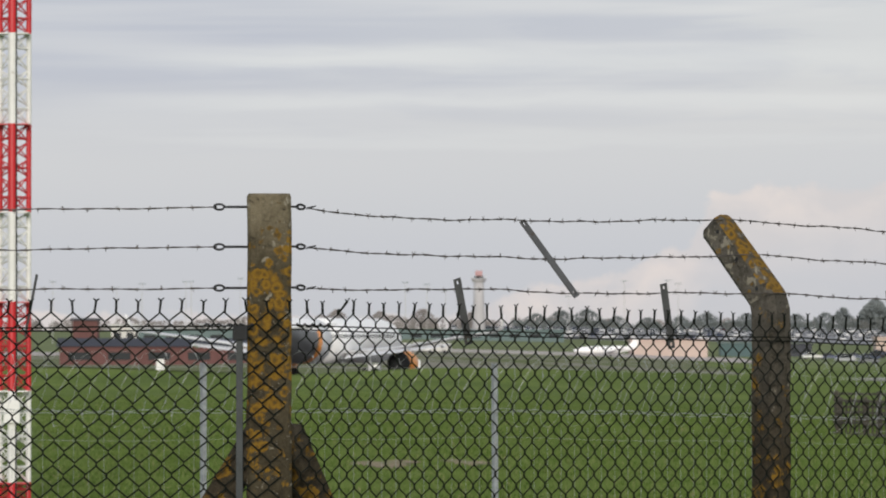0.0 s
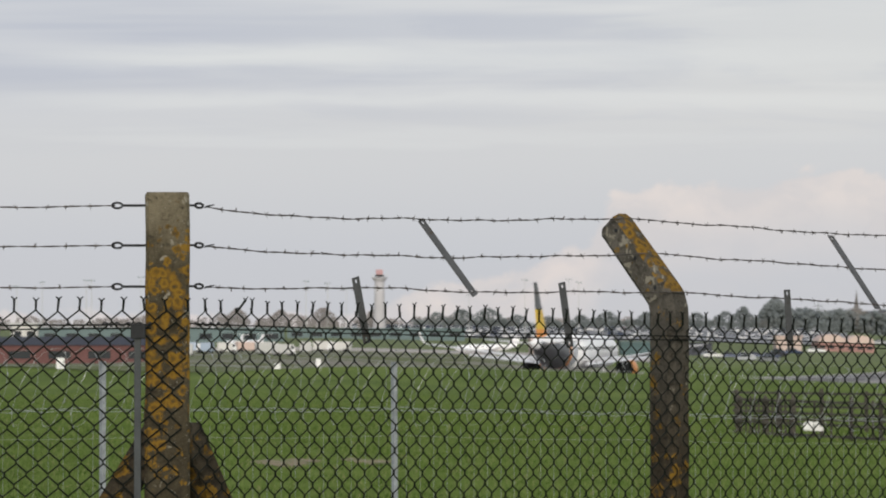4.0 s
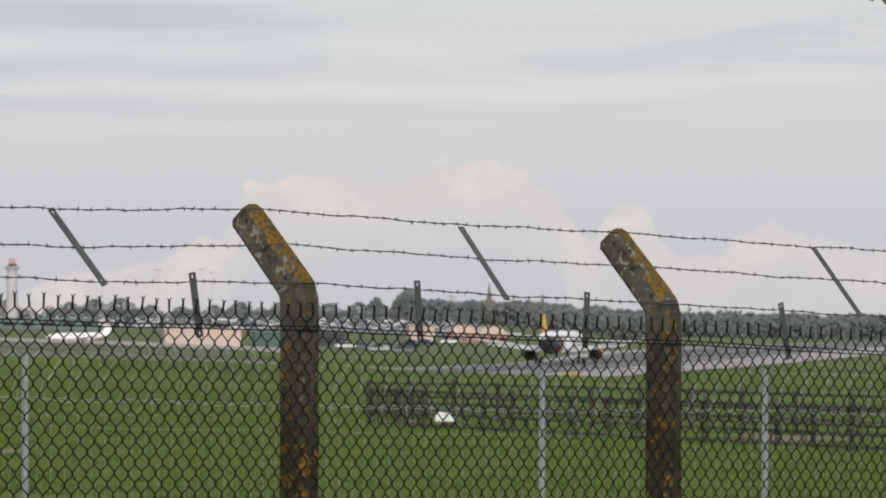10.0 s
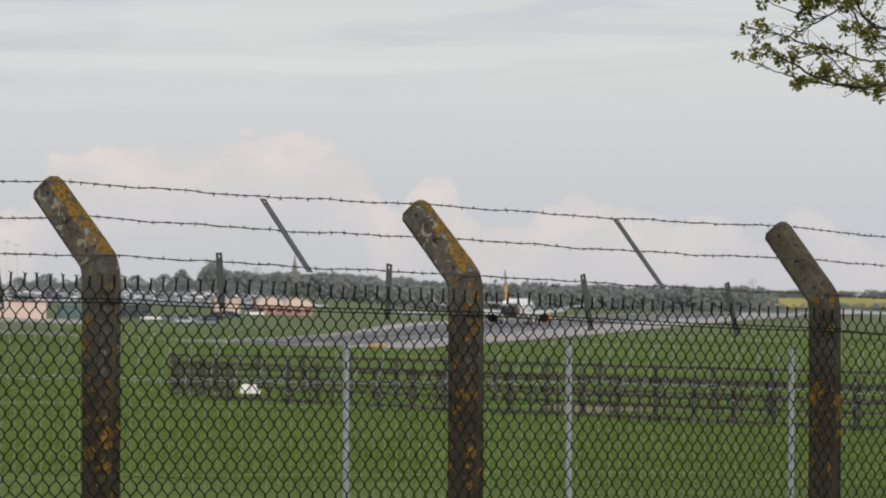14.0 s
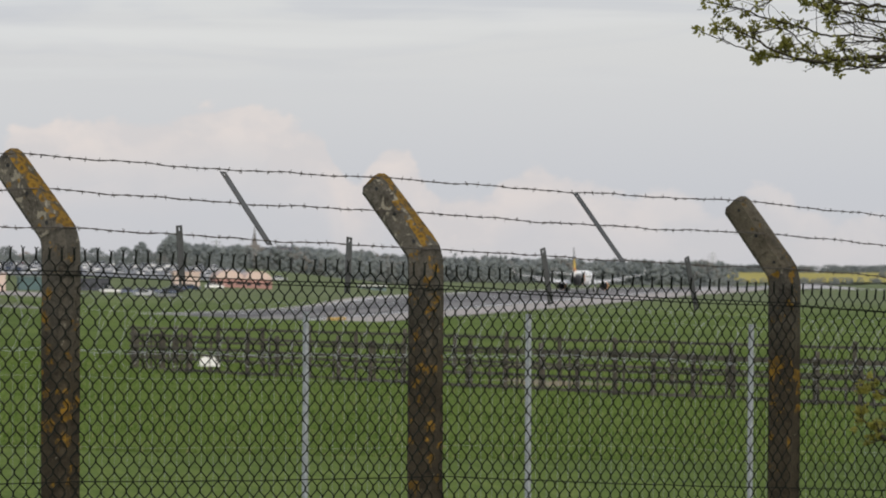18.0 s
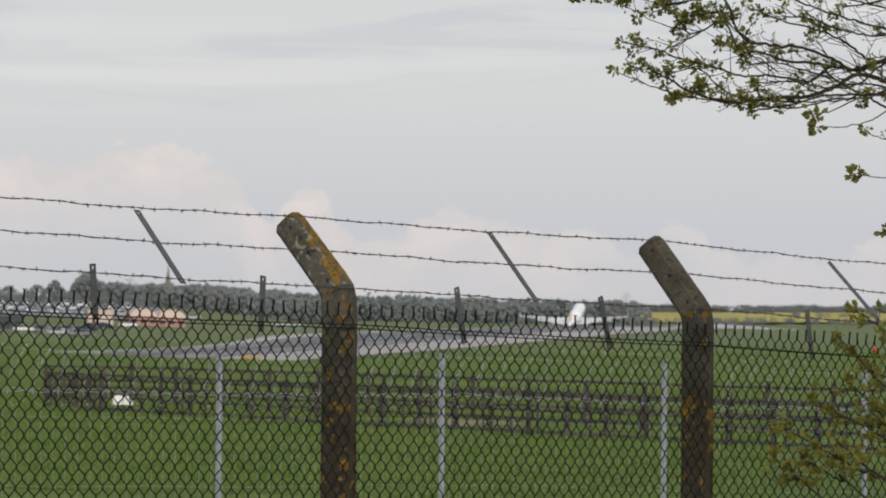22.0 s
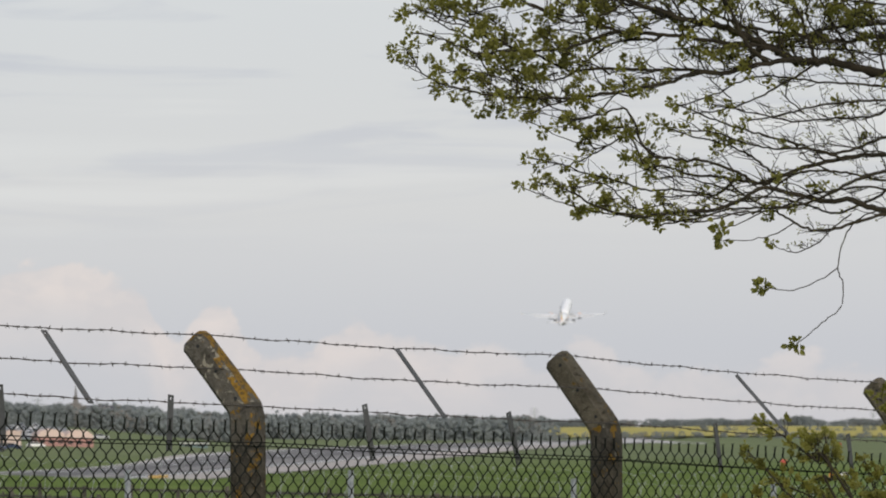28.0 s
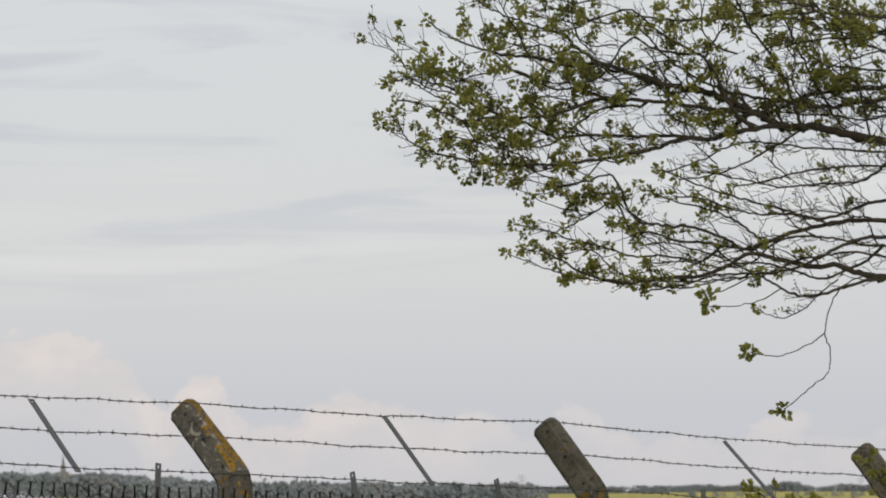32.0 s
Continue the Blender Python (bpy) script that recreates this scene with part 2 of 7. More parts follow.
M_STRIP = material("grey_steel_strip", (0.115, 0.115, 0.118), 0.6, 0.6, 0.25, 12.0, 0.2, 90.0, None, [((0.09, 0.07, 0.055), 20.0, 0.62, 0.1)])
M_DARK = material("dark_steel", (0.020, 0.021, 0.023), 0.85, 0.1, 0.3, 12.0)
M_BAR = material("weathered_bar_steel", (0.050, 0.056, 0.058), 0.8, 0.0, 0.3, 12.0, 0.2, 90.0)
M_GALV = material("galvanised_steel", (0.27, 0.29, 0.31), 0.5, 0.45, 0.35, 20.0, 0.1, 90, (0.36, 0.38, 0.41))
M_RAZOR = material("galvanised_razor_wire", (0.34, 0.355, 0.355), 0.4, 0.5, 0.2, 12.0)
M_RED = material("red_mast_paint", (0.50, 0.012, 0.018), 0.45, 0, 0.15, 3.0)
M_WHITE = material("white_mast_paint", (0.72, 0.72, 0.70), 0.5, 0, 0.10, 3.0, 0, 60, None, [((0.4, 0.38, 0.33), 6.0, 0.66, 0.1)])
M_WOOD = material("weathered_timber", (0.044, 0.039, 0.030), 0.9, 0, 0.4, 3.0, 0.6, 30.0, (0.085, 0.076, 0.060), None, 0.25)
M_SIGN = material("white_sign", (0.75, 0.75, 0.74), 0.5, 0, 0.06, 6.0)
M_TAN = material("peach_cladding", (0.52, 0.415, 0.36), 0.75, 0, 0.07, 0.3)
M_TANROOF = material("peach_roof", (0.58, 0.45, 0.39), 0.75, 0, 0.07, 0.3)
M_BRICK = material("red_brick", (0.14, 0.066, 0.06), 0.9, 0, 0.2, 0.5)
M_PINKB = material("pink_brick", (0.36, 0.20, 0.175), 0.85, 0, 0.15, 0.4)
M_SLATE = material("dark_roofing", (0.07, 0.07, 0.08), 0.8, 0, 0.2, 0.4)
M_CONC = material("pale_concrete", (0.52, 0.52, 0.50), 0.85, 0, 0.1, 0.3)
M_SHED = material("grey_green_cladding", (0.12, 0.17, 0.17), 0.7, 0, 0.12, 0.2)
M_NAVY = material("navy_cladding", (0.026, 0.030, 0.044), 0.6, 0, 0.15, 0.3)
M_WALL = material("off_white_render", (0.62, 0.61, 0.58), 0.8, 0, 0.08, 0.4)
M_GLASS = material("dark_window_glass", (0.03, 0.035, 0.04), 0.08, 0, 0.1, 1.0)
# white tower and red radar, dulled by far haze put into their colours
M_TOWER = material("hazed_tower_render", (0.47, 0.46, 0.46), 0.8, 0, 0.08, 0.4)
M_TOWERRED = material("hazed_radar_paint", (0.44, 0.25, 0.25), 0.5, 0, 0.1, 1.0)
M_STONE = material("church_stone", (0.16, 0.15, 0.14), 0.9, 0, 0.2, 0.5)
M_PAINT = material("white_aircraft_paint", (0.92, 0.92, 0.92), 0.28, 0, 0.04, 0.4)
M_GREYP = material("dark_grey_aircraft_paint", (0.085, 0.088, 0.095), 0.35, 0, 0.12, 0.5)
M_ORANGE = material("orange_aircraft_paint", (0.85, 0.30, 0.02), 0.35, 0, 0.1, 0.5)
M_YELLOW = material("yellow_aircraft_paint", (0.80, 0.52, 0.01), 0.35, 0, 0.08, 0.5)
M_METAL = material("wing_metal", (0.70, 0.71, 0.73), 0.35, 0.0, 0.1, 0.4)
M_RUBBER = material("tyre_rubber", (0.02, 0.02, 0.02), 0.85, 0, 0.2, 3.0)
M_BARK = material("tree_bark", (0.012, 0.009, 0.005), 0.95, 0, 0.4, 18.0, 0.8, 60, (0.027, 0.021, 0.010), [((0.048, 0.046, 0.016), 9.0, 0.62, 0.1)])
M_LEAF = material("young_leaf", (0.125, 0.130, 0.026), 0.55, 0, 0.45, 9.0, 0, 60, (0.230, 0.225, 0.050), [((0.15, 0.125, 0.035), 14.0, 0.66, 0.1)], 0, 0.55)
M_BUD = material("yellow_green_bud", (0.12, 0.128, 0.024), 0.6, 0, 0.45, 9.0, 0, 60, (0.22, 0.215, 0.042), [((0.17, 0.075, 0.03), 16.0, 0.68, 0.06)], 0, 0.45)
# both far foliage colours are paled and greyed to carry the haze
M_FAR_HAZED = material("hazed_foliage", (0.220, 0.252, 0.262), 0.95, 0, 0.16, 0.05, 0, 60, (0.255, 0.280, 0.272), [((0.262, 0.248, 0.228), 0.03, 0.54, 0.15), ((0.166, 0.192, 0.204), 0.045, 0.58, 0.12)], 0, 0.35)
M_BARE_HAZED = material("hazed_bare_foliage", (0.27, 0.245, 0.235), 0.95, 0, 0.1, 0.05, 0, 60, (0.31, 0.285, 0.275))
M_CONE = material("red_plastic", (0.42, 0.040, 0.028), 0.5, 0, 0.1, 4.0)


def ground_material():
    m = bpy.data.materials.new("meadow")
    m.use_nodes = True
    k = Nodes(m.node_tree)
    co = k.add("ShaderNodeTexCoord").outputs["Object"]
    blades = k.noise(k.scaled(co, (1.0, 0.14, 1.0)), 4.5, 6.0, 0.75)
    patch = k.noise(k.scaled(co, (1.0, 0.25, 1.0)), 0.09, 4.0, 0.55)
    far = k.noise(k.scaled(co, (1.0, 0.3, 1.0)), 0.012, 4.0, 0.5)
    c = k.ramp(k.math("MULTIPLY_ADD", blades, 0.55, k.math("MULTIPLY", patch, 0.45)), [(0.36, (0.069, 0.106, 0.018)), (0.5, (0.124, 0.178, 0.034)), (0.64, (0.189, 0.242, 0.057))])
    c = k.mix(k.ramp(far, [(0.50, 0.0), (0.66, 0.55)]), c, (0.085, 0.12, 0.035))
    # far haze put into the grass colour, paler from 800 m outwards
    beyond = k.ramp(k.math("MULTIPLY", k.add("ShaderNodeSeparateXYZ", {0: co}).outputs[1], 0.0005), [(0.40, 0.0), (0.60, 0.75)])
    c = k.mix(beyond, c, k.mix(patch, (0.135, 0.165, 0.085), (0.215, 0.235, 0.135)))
    dry = k.ramp(k.noise(k.scaled(co, (0.6, 0.12, 1.0)), 0.35, 4.0, 0.55), [(0.70, 0.0), (0.76, 0.75)])
    c = k.mix(dry, c, (0.21, 0.165, 0.10))
    b = k.add("ShaderNodeBsdfPrincipled", {"Base Color": c, "Roughness": 0.95, "Specular IOR Level": 0.08})
    k.feed(b.inputs["Normal"], k.add("ShaderNodeBump", {"Strength": 0.6, "Distance": 0.15, "Height": blades}).outputs[0])
    k.add("ShaderNodeOutputMaterial", {0: b.outputs[0]})
    return m


def asphalt_material():
    m = bpy.data.materials.new("runway_surface")
    m.use_nodes = True
    k = Nodes(m.node_tree)
    co = k.add("ShaderNodeTexCoord").outputs["UV"]
    wear = k.noise(k.scaled(co, (0.12, 0.004, 1)), 1.0, 4.0, 0.6)
    fine = k.noise(k.scaled(co, (0.6, 0.05, 1)), 1.0, 5.0, 0.6)
    c = k.ramp(k.math("MULTIPLY_ADD", wear, 0.6, k.math("MULTIPLY", fine, 0.4)), [(0.38, (0.085, 0.080, 0.082)), (0.50, (0.17, 0.158, 0.156)), (0.62, (0.33, 0.302, 0.288))])
    away = k.math("ABSOLUTE", k.math("ADD", k.add("ShaderNodeSeparateXYZ", {0: co}).outputs[0], k.math("MULTIPLY", k.math("SUBTRACT", fine, 0.5), 9.0)))
    c = k.mix(k.ramp(k.math("MULTIPLY", away, 0.05), [(0.2, 0.55), (0.75, 0.0)], True), c, (0.055, 0.053, 0.056))
    b = k.add("ShaderNodeBsdfPrincipled", {"Base Color": c, "Roughness": 0.8})
    k.add("ShaderNodeOutputMaterial", {0: b.outputs[0]})
    return m


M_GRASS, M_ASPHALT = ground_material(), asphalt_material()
M_SHOULDER = material("pale_shoulder_concrete", (0.42, 0.375, 0.345), 0.85, 0, 0.18, 0.1)
M_EARTH = material("bare_earth", (0.22, 0.15, 0.085), 0.95, 0, 0.35, 2.5, 0.5, 12.0, (0.27, 0.205, 0.125), [((0.10, 0.14, 0.03), 2.2, 0.48, 0.1)])
M_LINE = material("white_runway_paint", (0.70, 0.70, 0.70), 0.7, 0, 0.15, 0.5)
M_YLINE = material("yellow_runway_sign", (0.36, 0.24, 0.06), 0.7, 0, 0.1, 0.5)
M_RAPE = material("rape_in_flower", (0.36, 0.30, 0.045), 0.9, 0, 0.2, 0.02, 0, 60, (0.44, 0.37, 0.07), [((0.13, 0.17, 0.04), 0.012, 0.60, 0.08)])


# ---- building helpers ----
class Shape:
    """Collects vertices and faces for one mesh."""

    def __init__(self):
        self.v, self.f = [], []

    def tube(self, pts, r, sides=5, cap=True):
        pts = [Vector(p) for p in pts]
        rs = [r] * len(pts) if isinstance(r, (int, float)) else r
        base = len(self.v)
        for i, p in enumerate(pts):
            t = (pts[min(i + 1, len(pts) - 1)] - pts[max(i - 1, 0)]).normalized()
            a = t.cross(Vector((0.31, 0.27, 0.91)) if abs(t.z) < 0.9 else Vector((1, 0.2, 0))).normalized()
            b = t.cross(a)
            for s in range(sides):
                q = 2 * math.pi * s / sides
                self.v.append(p + (a * math.cos(q) + b * math.sin(q)) * rs[i])
        for i in range(len(pts) - 1):
            for s in range(sides):
                o, n = base + i * sides, (s + 1) % sides
                self.f.append((o + s, o + n, o + sides + n, o + sides + s))
        if cap:
            self.f.append(tuple(base + s for s in range(sides))[::-1])
            self.f.append(tuple(base + (len(pts) - 1) * sides + s for s in range(sides)))
        return self

    def box(self, lo, hi, m=None, taper=1.0):
        base = len(self.v)
        for z, k in ((lo[2], 1.0), (hi[2], taper)):
            cx, cy = (lo[0] + hi[0]) / 2, (lo[1] + hi[1]) / 2
            for x, y in ((lo[0], lo[1]), (hi[0], lo[1]), (hi[0], hi[1]), (lo[0], hi[1])):
                p = Vector((cx + (x - cx) * k, cy + (y - cy) * k, z))
                self.v.append(m @ p if m else p)
        self.f += [tuple(base + i for i in q) for q in ((3, 2, 1, 0), (4, 5, 6, 7), (0, 1, 5, 4), (1, 2, 6, 5), (2, 3, 7, 6), (3, 0, 4, 7))]
        return self

    def prism(self, outline, lo, hi, m=None):
        """A flat outline in x, z drawn out along y from lo to hi."""
        base, n = len(self.v), len(outline)
        for y in (lo, hi):
            for x, z in outline:
                p = Vector((x, y, z))
                self.v.append(m @ p if m else p)
        self.f.append(tuple(base + i for i in range(n)))
        self.f.append(tuple(base + n + i for i in range(n))[::-1])
        self.f += [(base + (i + 1) % n, base + i, base + n + i, base + n + (i + 1) % n) for i in range(n)]
        return self

    def rings(self, rings, cap=True):
        """Skin over rings of equally many points."""
        base, n = len(self.v), len(rings[0])
        for r in rings:
            self.v += [Vector(p) for p in r]
        for i in range(len(rings) - 1):
            for s in range(n):
                a, b = base + i * n + s, base + i * n + (s + 1) % n
                self.f.append((a, b, b + n, a + n))
        if cap:
            self.f.append(tuple(base + s for s in range(n))[::-1])
            self.f.append(tuple(base + (len(rings) - 1) * n + s for s in range(n)))
        return self

    def mesh(self, name, mat, smooth=False):
        me = bpy.data.meshes.new(name)
        me.from_pydata([tuple(p) for p in self.v], [], self.f)
        me.materials.append(mat)
        if smooth:
            me.polygons.foreach_set("use_smooth", [True] * len(me.polygons))
        me.update()
        return me


def part(name, shape, mat, parent, label="", smooth=False, at=None, kind=""):
    ob = new(name, shape.mesh(name, mat, smooth) if isinstance(shape, Shape) else shape)
    ob.parent = parent
    if at is not None:
        ob.matrix_basis = at
    return tagged(ob, label, "", "", kind)


def empty(name, m=None):
    ob = new(name)
    ob.empty_display_size = 0.3
    if m is not None:
        ob.matrix_basis = m
    return ob


def bevelled(shape, width, segments=2):
    """The same shape with rounded edges."""
    bm = bmesh.new()
    vs = [bm.verts.new(p) for p in shape.v]
    for f in shape.f:
        bm.faces.new([vs[i] for i in f])
    bmesh.ops.bevel(bm, geom=bm.edges[:], offset=width, segments=segments, affect="EDGES", profile=0.6)
    out = Shape()
    bm.verts.index_update()
    out.v = [v.co.copy() for v in bm.verts]
    out.f = [tuple(v.index for v in f.verts) for f in bm.faces]
    bm.free()
    return out


def smooth01(a, b, v):
    k = min(1.0, max(0.0, (v - a) / (b - a)))
    return k * k * (3 - 2 * k)


# ---- ground ----
# the runway runs away to the right; its middle line is x = RX + RS * y
RS = 0.2527
RX = -2.4 - RS * 520
RUN = Vector((RS, 1.0)).normalized()
RISE_Y = [430, 487, 561, 687, 780, 880, 986, 1160, 1350, 1486, 1700, 2400, 3100]
RISE = [-0.3, -0.5, -0.85, -0.45, 0.1, 0.05, 0.25, 0.6, 1.2, 1.3, 1.5, 1.3, 0.6]


def ground_z(x, y):
    r = max(y, 20.0)
    a = x / r
    z = -0.10 - 0.33 * (1 - math.exp(-max(x, 0.0) / 6.0))
    s = 0.0035 + 0.0051 * smooth01(0.0, 0.105, a) + 0.0012 * smooth01(0.018, 0.05, -a)
    d = max(0.0, y - 110.0)
    z -= s * (d if d < 560 else 560 + 90 * (1 - math.exp(-(d - 560) / 90)))
    z -= 0.0016 * (min(max(y, 1200), 2600) - 1200) * smooth01(0.10, 0.20, a)
    z += 5.2 * smooth01(3200, 4300, y) * smooth01(0.13, 0.2, a)
    z += (4.6 + 1.8 * smooth01(0.03, 0.07, a)) * smooth01(1000, 1750, y) * (1 - smooth01(0.09, 0.13, a))
    # a low swell hides the near end of the runway
    u = (x - RX - RS * y) * RUN.y + 8.0
    k = (1 - smooth01(760, 900, y)) * smooth01(250, 420, y)
    z += 0.85 * math.exp(-((u - 62) / 22) ** 2) * smooth01(300, 380, y) * (1 - smooth01(430, 600, y))
    # another swell, raised to hide part of the far runway from the camera
    z += 1.5 * math.exp(-((u - 46) / 11) ** 2) * smooth01(1480, 1800, y) * (1 - smooth01(2700, 3000, y))
    z -= k * (0.55 + 0.5 * (1 - smooth01(560, 700, y))) * math.exp(-(u / 38) ** 4)
    z += 4.0 * smooth01(2600, 4300, y) * smooth01(0.09, 0.13, a) * (1 - smooth01(0.13, 0.2, a))
    # runway height fitted to the camera's view: shallow dip near by, low bank further off
    u -= 8.0
    z += float(np.interp(y, RISE_Y, RISE)) * math.exp(-(u / (62 if u > 0 else 40)) ** 4)
    return z


def sheet(name, mat, xs, ys, lift, where=None):
    s = Shape()
    for y in ys:
        for x in xs:
            px, py = where(x, y) if where else (x, y)
            s.v.append(Vector((px, py, ground_z(px, py) + lift)))
    n = len(xs)
    for j in range(len(ys) - 1):
        for i in range(n - 1):
            s.f.append((j * n + i, j * n + i + 1, (j + 1) * n + i + 1, (j + 1) * n + i))
    ob = new(name, s.mesh(name, mat, True))
    uv = ob.data.uv_layers.new(name="plan")
    us = np.array([(x, y) for y in ys for x in xs])
    idx = np.empty(len(ob.data.loops), dtype=np.int32)
    ob.data.loops.foreach_get("vertex_index", idx)
    uv.data.foreach_set("uv", us[idx].astype(np.float32).ravel())
    return ob


ks = np.sinh(np.linspace(-math.asinh(450), math.asinh(450), 231)) * 10.0
js = np.concatenate([np.linspace(-600, -20, 12), np.sinh(np.linspace(-0.5, math.asinh(480), 250)) * 10.0])
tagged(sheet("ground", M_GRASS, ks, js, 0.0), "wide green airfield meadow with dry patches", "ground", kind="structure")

def on_runway(u, v):
    """u metres to the right of the middle line, v metres ahead in y; the left side is narrowed near by to fit the
    camera's view.
    """
    if u < 0:
        u *= 0.25 + 0.75 * smooth01(880, 1230, v)
    return RX + RS * v + u * RUN.y, v - u * RUN.x


run_ys = list(np.geomspace(470, 3100, 120))
tagged(sheet("runway", M_ASPHALT, list(np.linspace(-23, 23, 9)), run_ys, 0.16, on_runway), "grey worn asphalt runway", "runway", kind="structure")
for side in (-1, 1):
    tagged(sheet("shoulder", M_SHOULDER, list(np.linspace(23.0 * side, (37.0 if side > 0 else 28.0) * side, 4))[::side], run_ys, 0.14, on_runway), "pale concrete shoulder along the runway", "pavement", kind="structure")
for side in (-1, 1):
    tagged(sheet("edge_line", M_LINE, [21.6 * side - 0.8, 21.6 * side + 0.8], run_ys, 0.20, on_runway), "white painted runway edge line", "road marking", kind="structure")
for i in range(40):
    v = 520 + i * 60
    tagged(sheet("centre_line", M_LINE, [-0.45, 0.45], [v, v + 15, v + 30], 0.20, on_runway), "white runway centre line dash", "road marking", group="centre line dashes", kind="structure")
def verge_material():
    """Worn concrete strips with much grass between them, drawn out along the apron."""
    m = bpy.data.materials.new("grassy_taxiway")
    m.use_nodes = True
    k = Nodes(m.node_tree)
    co = k.add("ShaderNodeTexCoord").outputs["Object"]
    bands = k.noise(k.scaled(co, (0.012, 0.035, 1.0)), 1.0, 5.0, 0.6, 0.4)
    fine = k.noise(k.scaled(co, (0.15, 0.3, 1.0)), 1.0, 5.0, 0.65)
    grass = k.mix(fine, (0.075, 0.105, 0.03), (0.15, 0.175, 0.065))
    worn = k.mix(fine, (0.17, 0.16, 0.135), (0.33, 0.30, 0.26))
    c = k.mix(k.ramp(k.math("MULTIPLY_ADD", fine, 0.2, bands), [(0.55, 0.0), (0.66, 0.9)]), grass, worn)
    k.add("ShaderNodeOutputMaterial", {0: k.add("ShaderNodeBsdfPrincipled", {"Base Color": c, "Roughness": 0.9, "Specular IOR Level": 0.1}).outputs[0]})
    return m


tagged(sheet("taxiway", verge_material(), list(np.linspace(-95, 44, 32)), list(np.linspace(600, 1016, 40)), 0.10), "worn concrete taxiway half grown over with grass", "pavement", kind="structure")
tagged(sheet("taxiway_line", material("faded_yellow_paint", (0.42, 0.40, 0.25), 0.8, 0, 0.2, 0.2), list(np.linspace(-60, 44, 24)), [1003, 1008, 1013], 0.16), "faded yellow taxiway edge line", "road marking", kind="structure")
tagged(sheet("car_park", material("car_park_asphalt", (0.20, 0.205, 0.215), 0.85, 0, 0.2, 0.05), list(np.linspace(0.0, 0.094, 40)), list(np.linspace(1400, 1790, 40)), 0.10, lambda a, y: (a * y, y)), "grey asphalt car park on the rise", "pavement", kind="structure")
tagged(sheet("apron", M_SHOULDER, list(np.linspace(-150, 62, 20)), list(np.linspace(1020, 1112, 12)), 0.12), "pale concrete apron before the hangars", "pavement", kind="structure")


def far_strip(a, k):
    near, far = float(np.interp(a, [0.18, 0.2, 0.216], [1540, 1650, 1960])), float(np.interp(a, [0.18, 0.2, 0.216], [1860, 1800, 2030]))
    y = near + (far - near) * k
    return a * y, y


# this taxiway sheet stands for the runway's far end, fitted to the camera's view
tagged(sheet("taxiway", material("pale_far_runway", (0.46, 0.44, 0.43), 0.8, 0, 0.2, 0.03, 0, 60, None, [((0.2, 0.23, 0.13), 0.02, 0.58, 0.08)]), list(np.linspace(0.180, 0.216, 24)), list(np.linspace(0, 1, 9)), 0.25, far_strip), "pale strip standing for the runway's far end in the grass", "pavement", kind="structure")

# ---- perimeter fence ----
FA = radians(48)
FD, FN = Vector((math.cos(FA), math.sin(FA), 0)), Vector((-math.sin(FA), math.cos(FA), 0))
F0 = Vector((-0.567, 17.5, 0))
POSTS = [0.0, 2.624, 4.945, 7.719, 10.686, 13.45, 16.1]
TOPS = [1.765, 1.722, 1.670, 1.592, 1.49, 1.38, 1.27]  # height of the upper line wire at each post
LOWER = [-0.756, -0.756, -0.753, -0.81, -0.82, -0.82, -0.82]  # the lower line wire, under the upper one


def top_at(u):
    return float(np.interp(u, POSTS, TOPS)) if u >= 0 else 1.765 + 0.003 * u


def at_fence(u, s, z):
    """u along the fence, s behind it, z up. Negative u is the stretch that turns the corner."""
    if u >= 0:
        return F0 + FD * u + FN * s + Vector((0, 0, z))
    return F0 + Vector((u, 0, 0)) + Vector((0, 1, 0)) * s + Vector((0, 0, z))


fence = empty("perimeter_fence")
tagged(fence, "chain-link perimeter fence on cranked concrete posts with barbed wire", "fence")
rnd = random.Random(4)


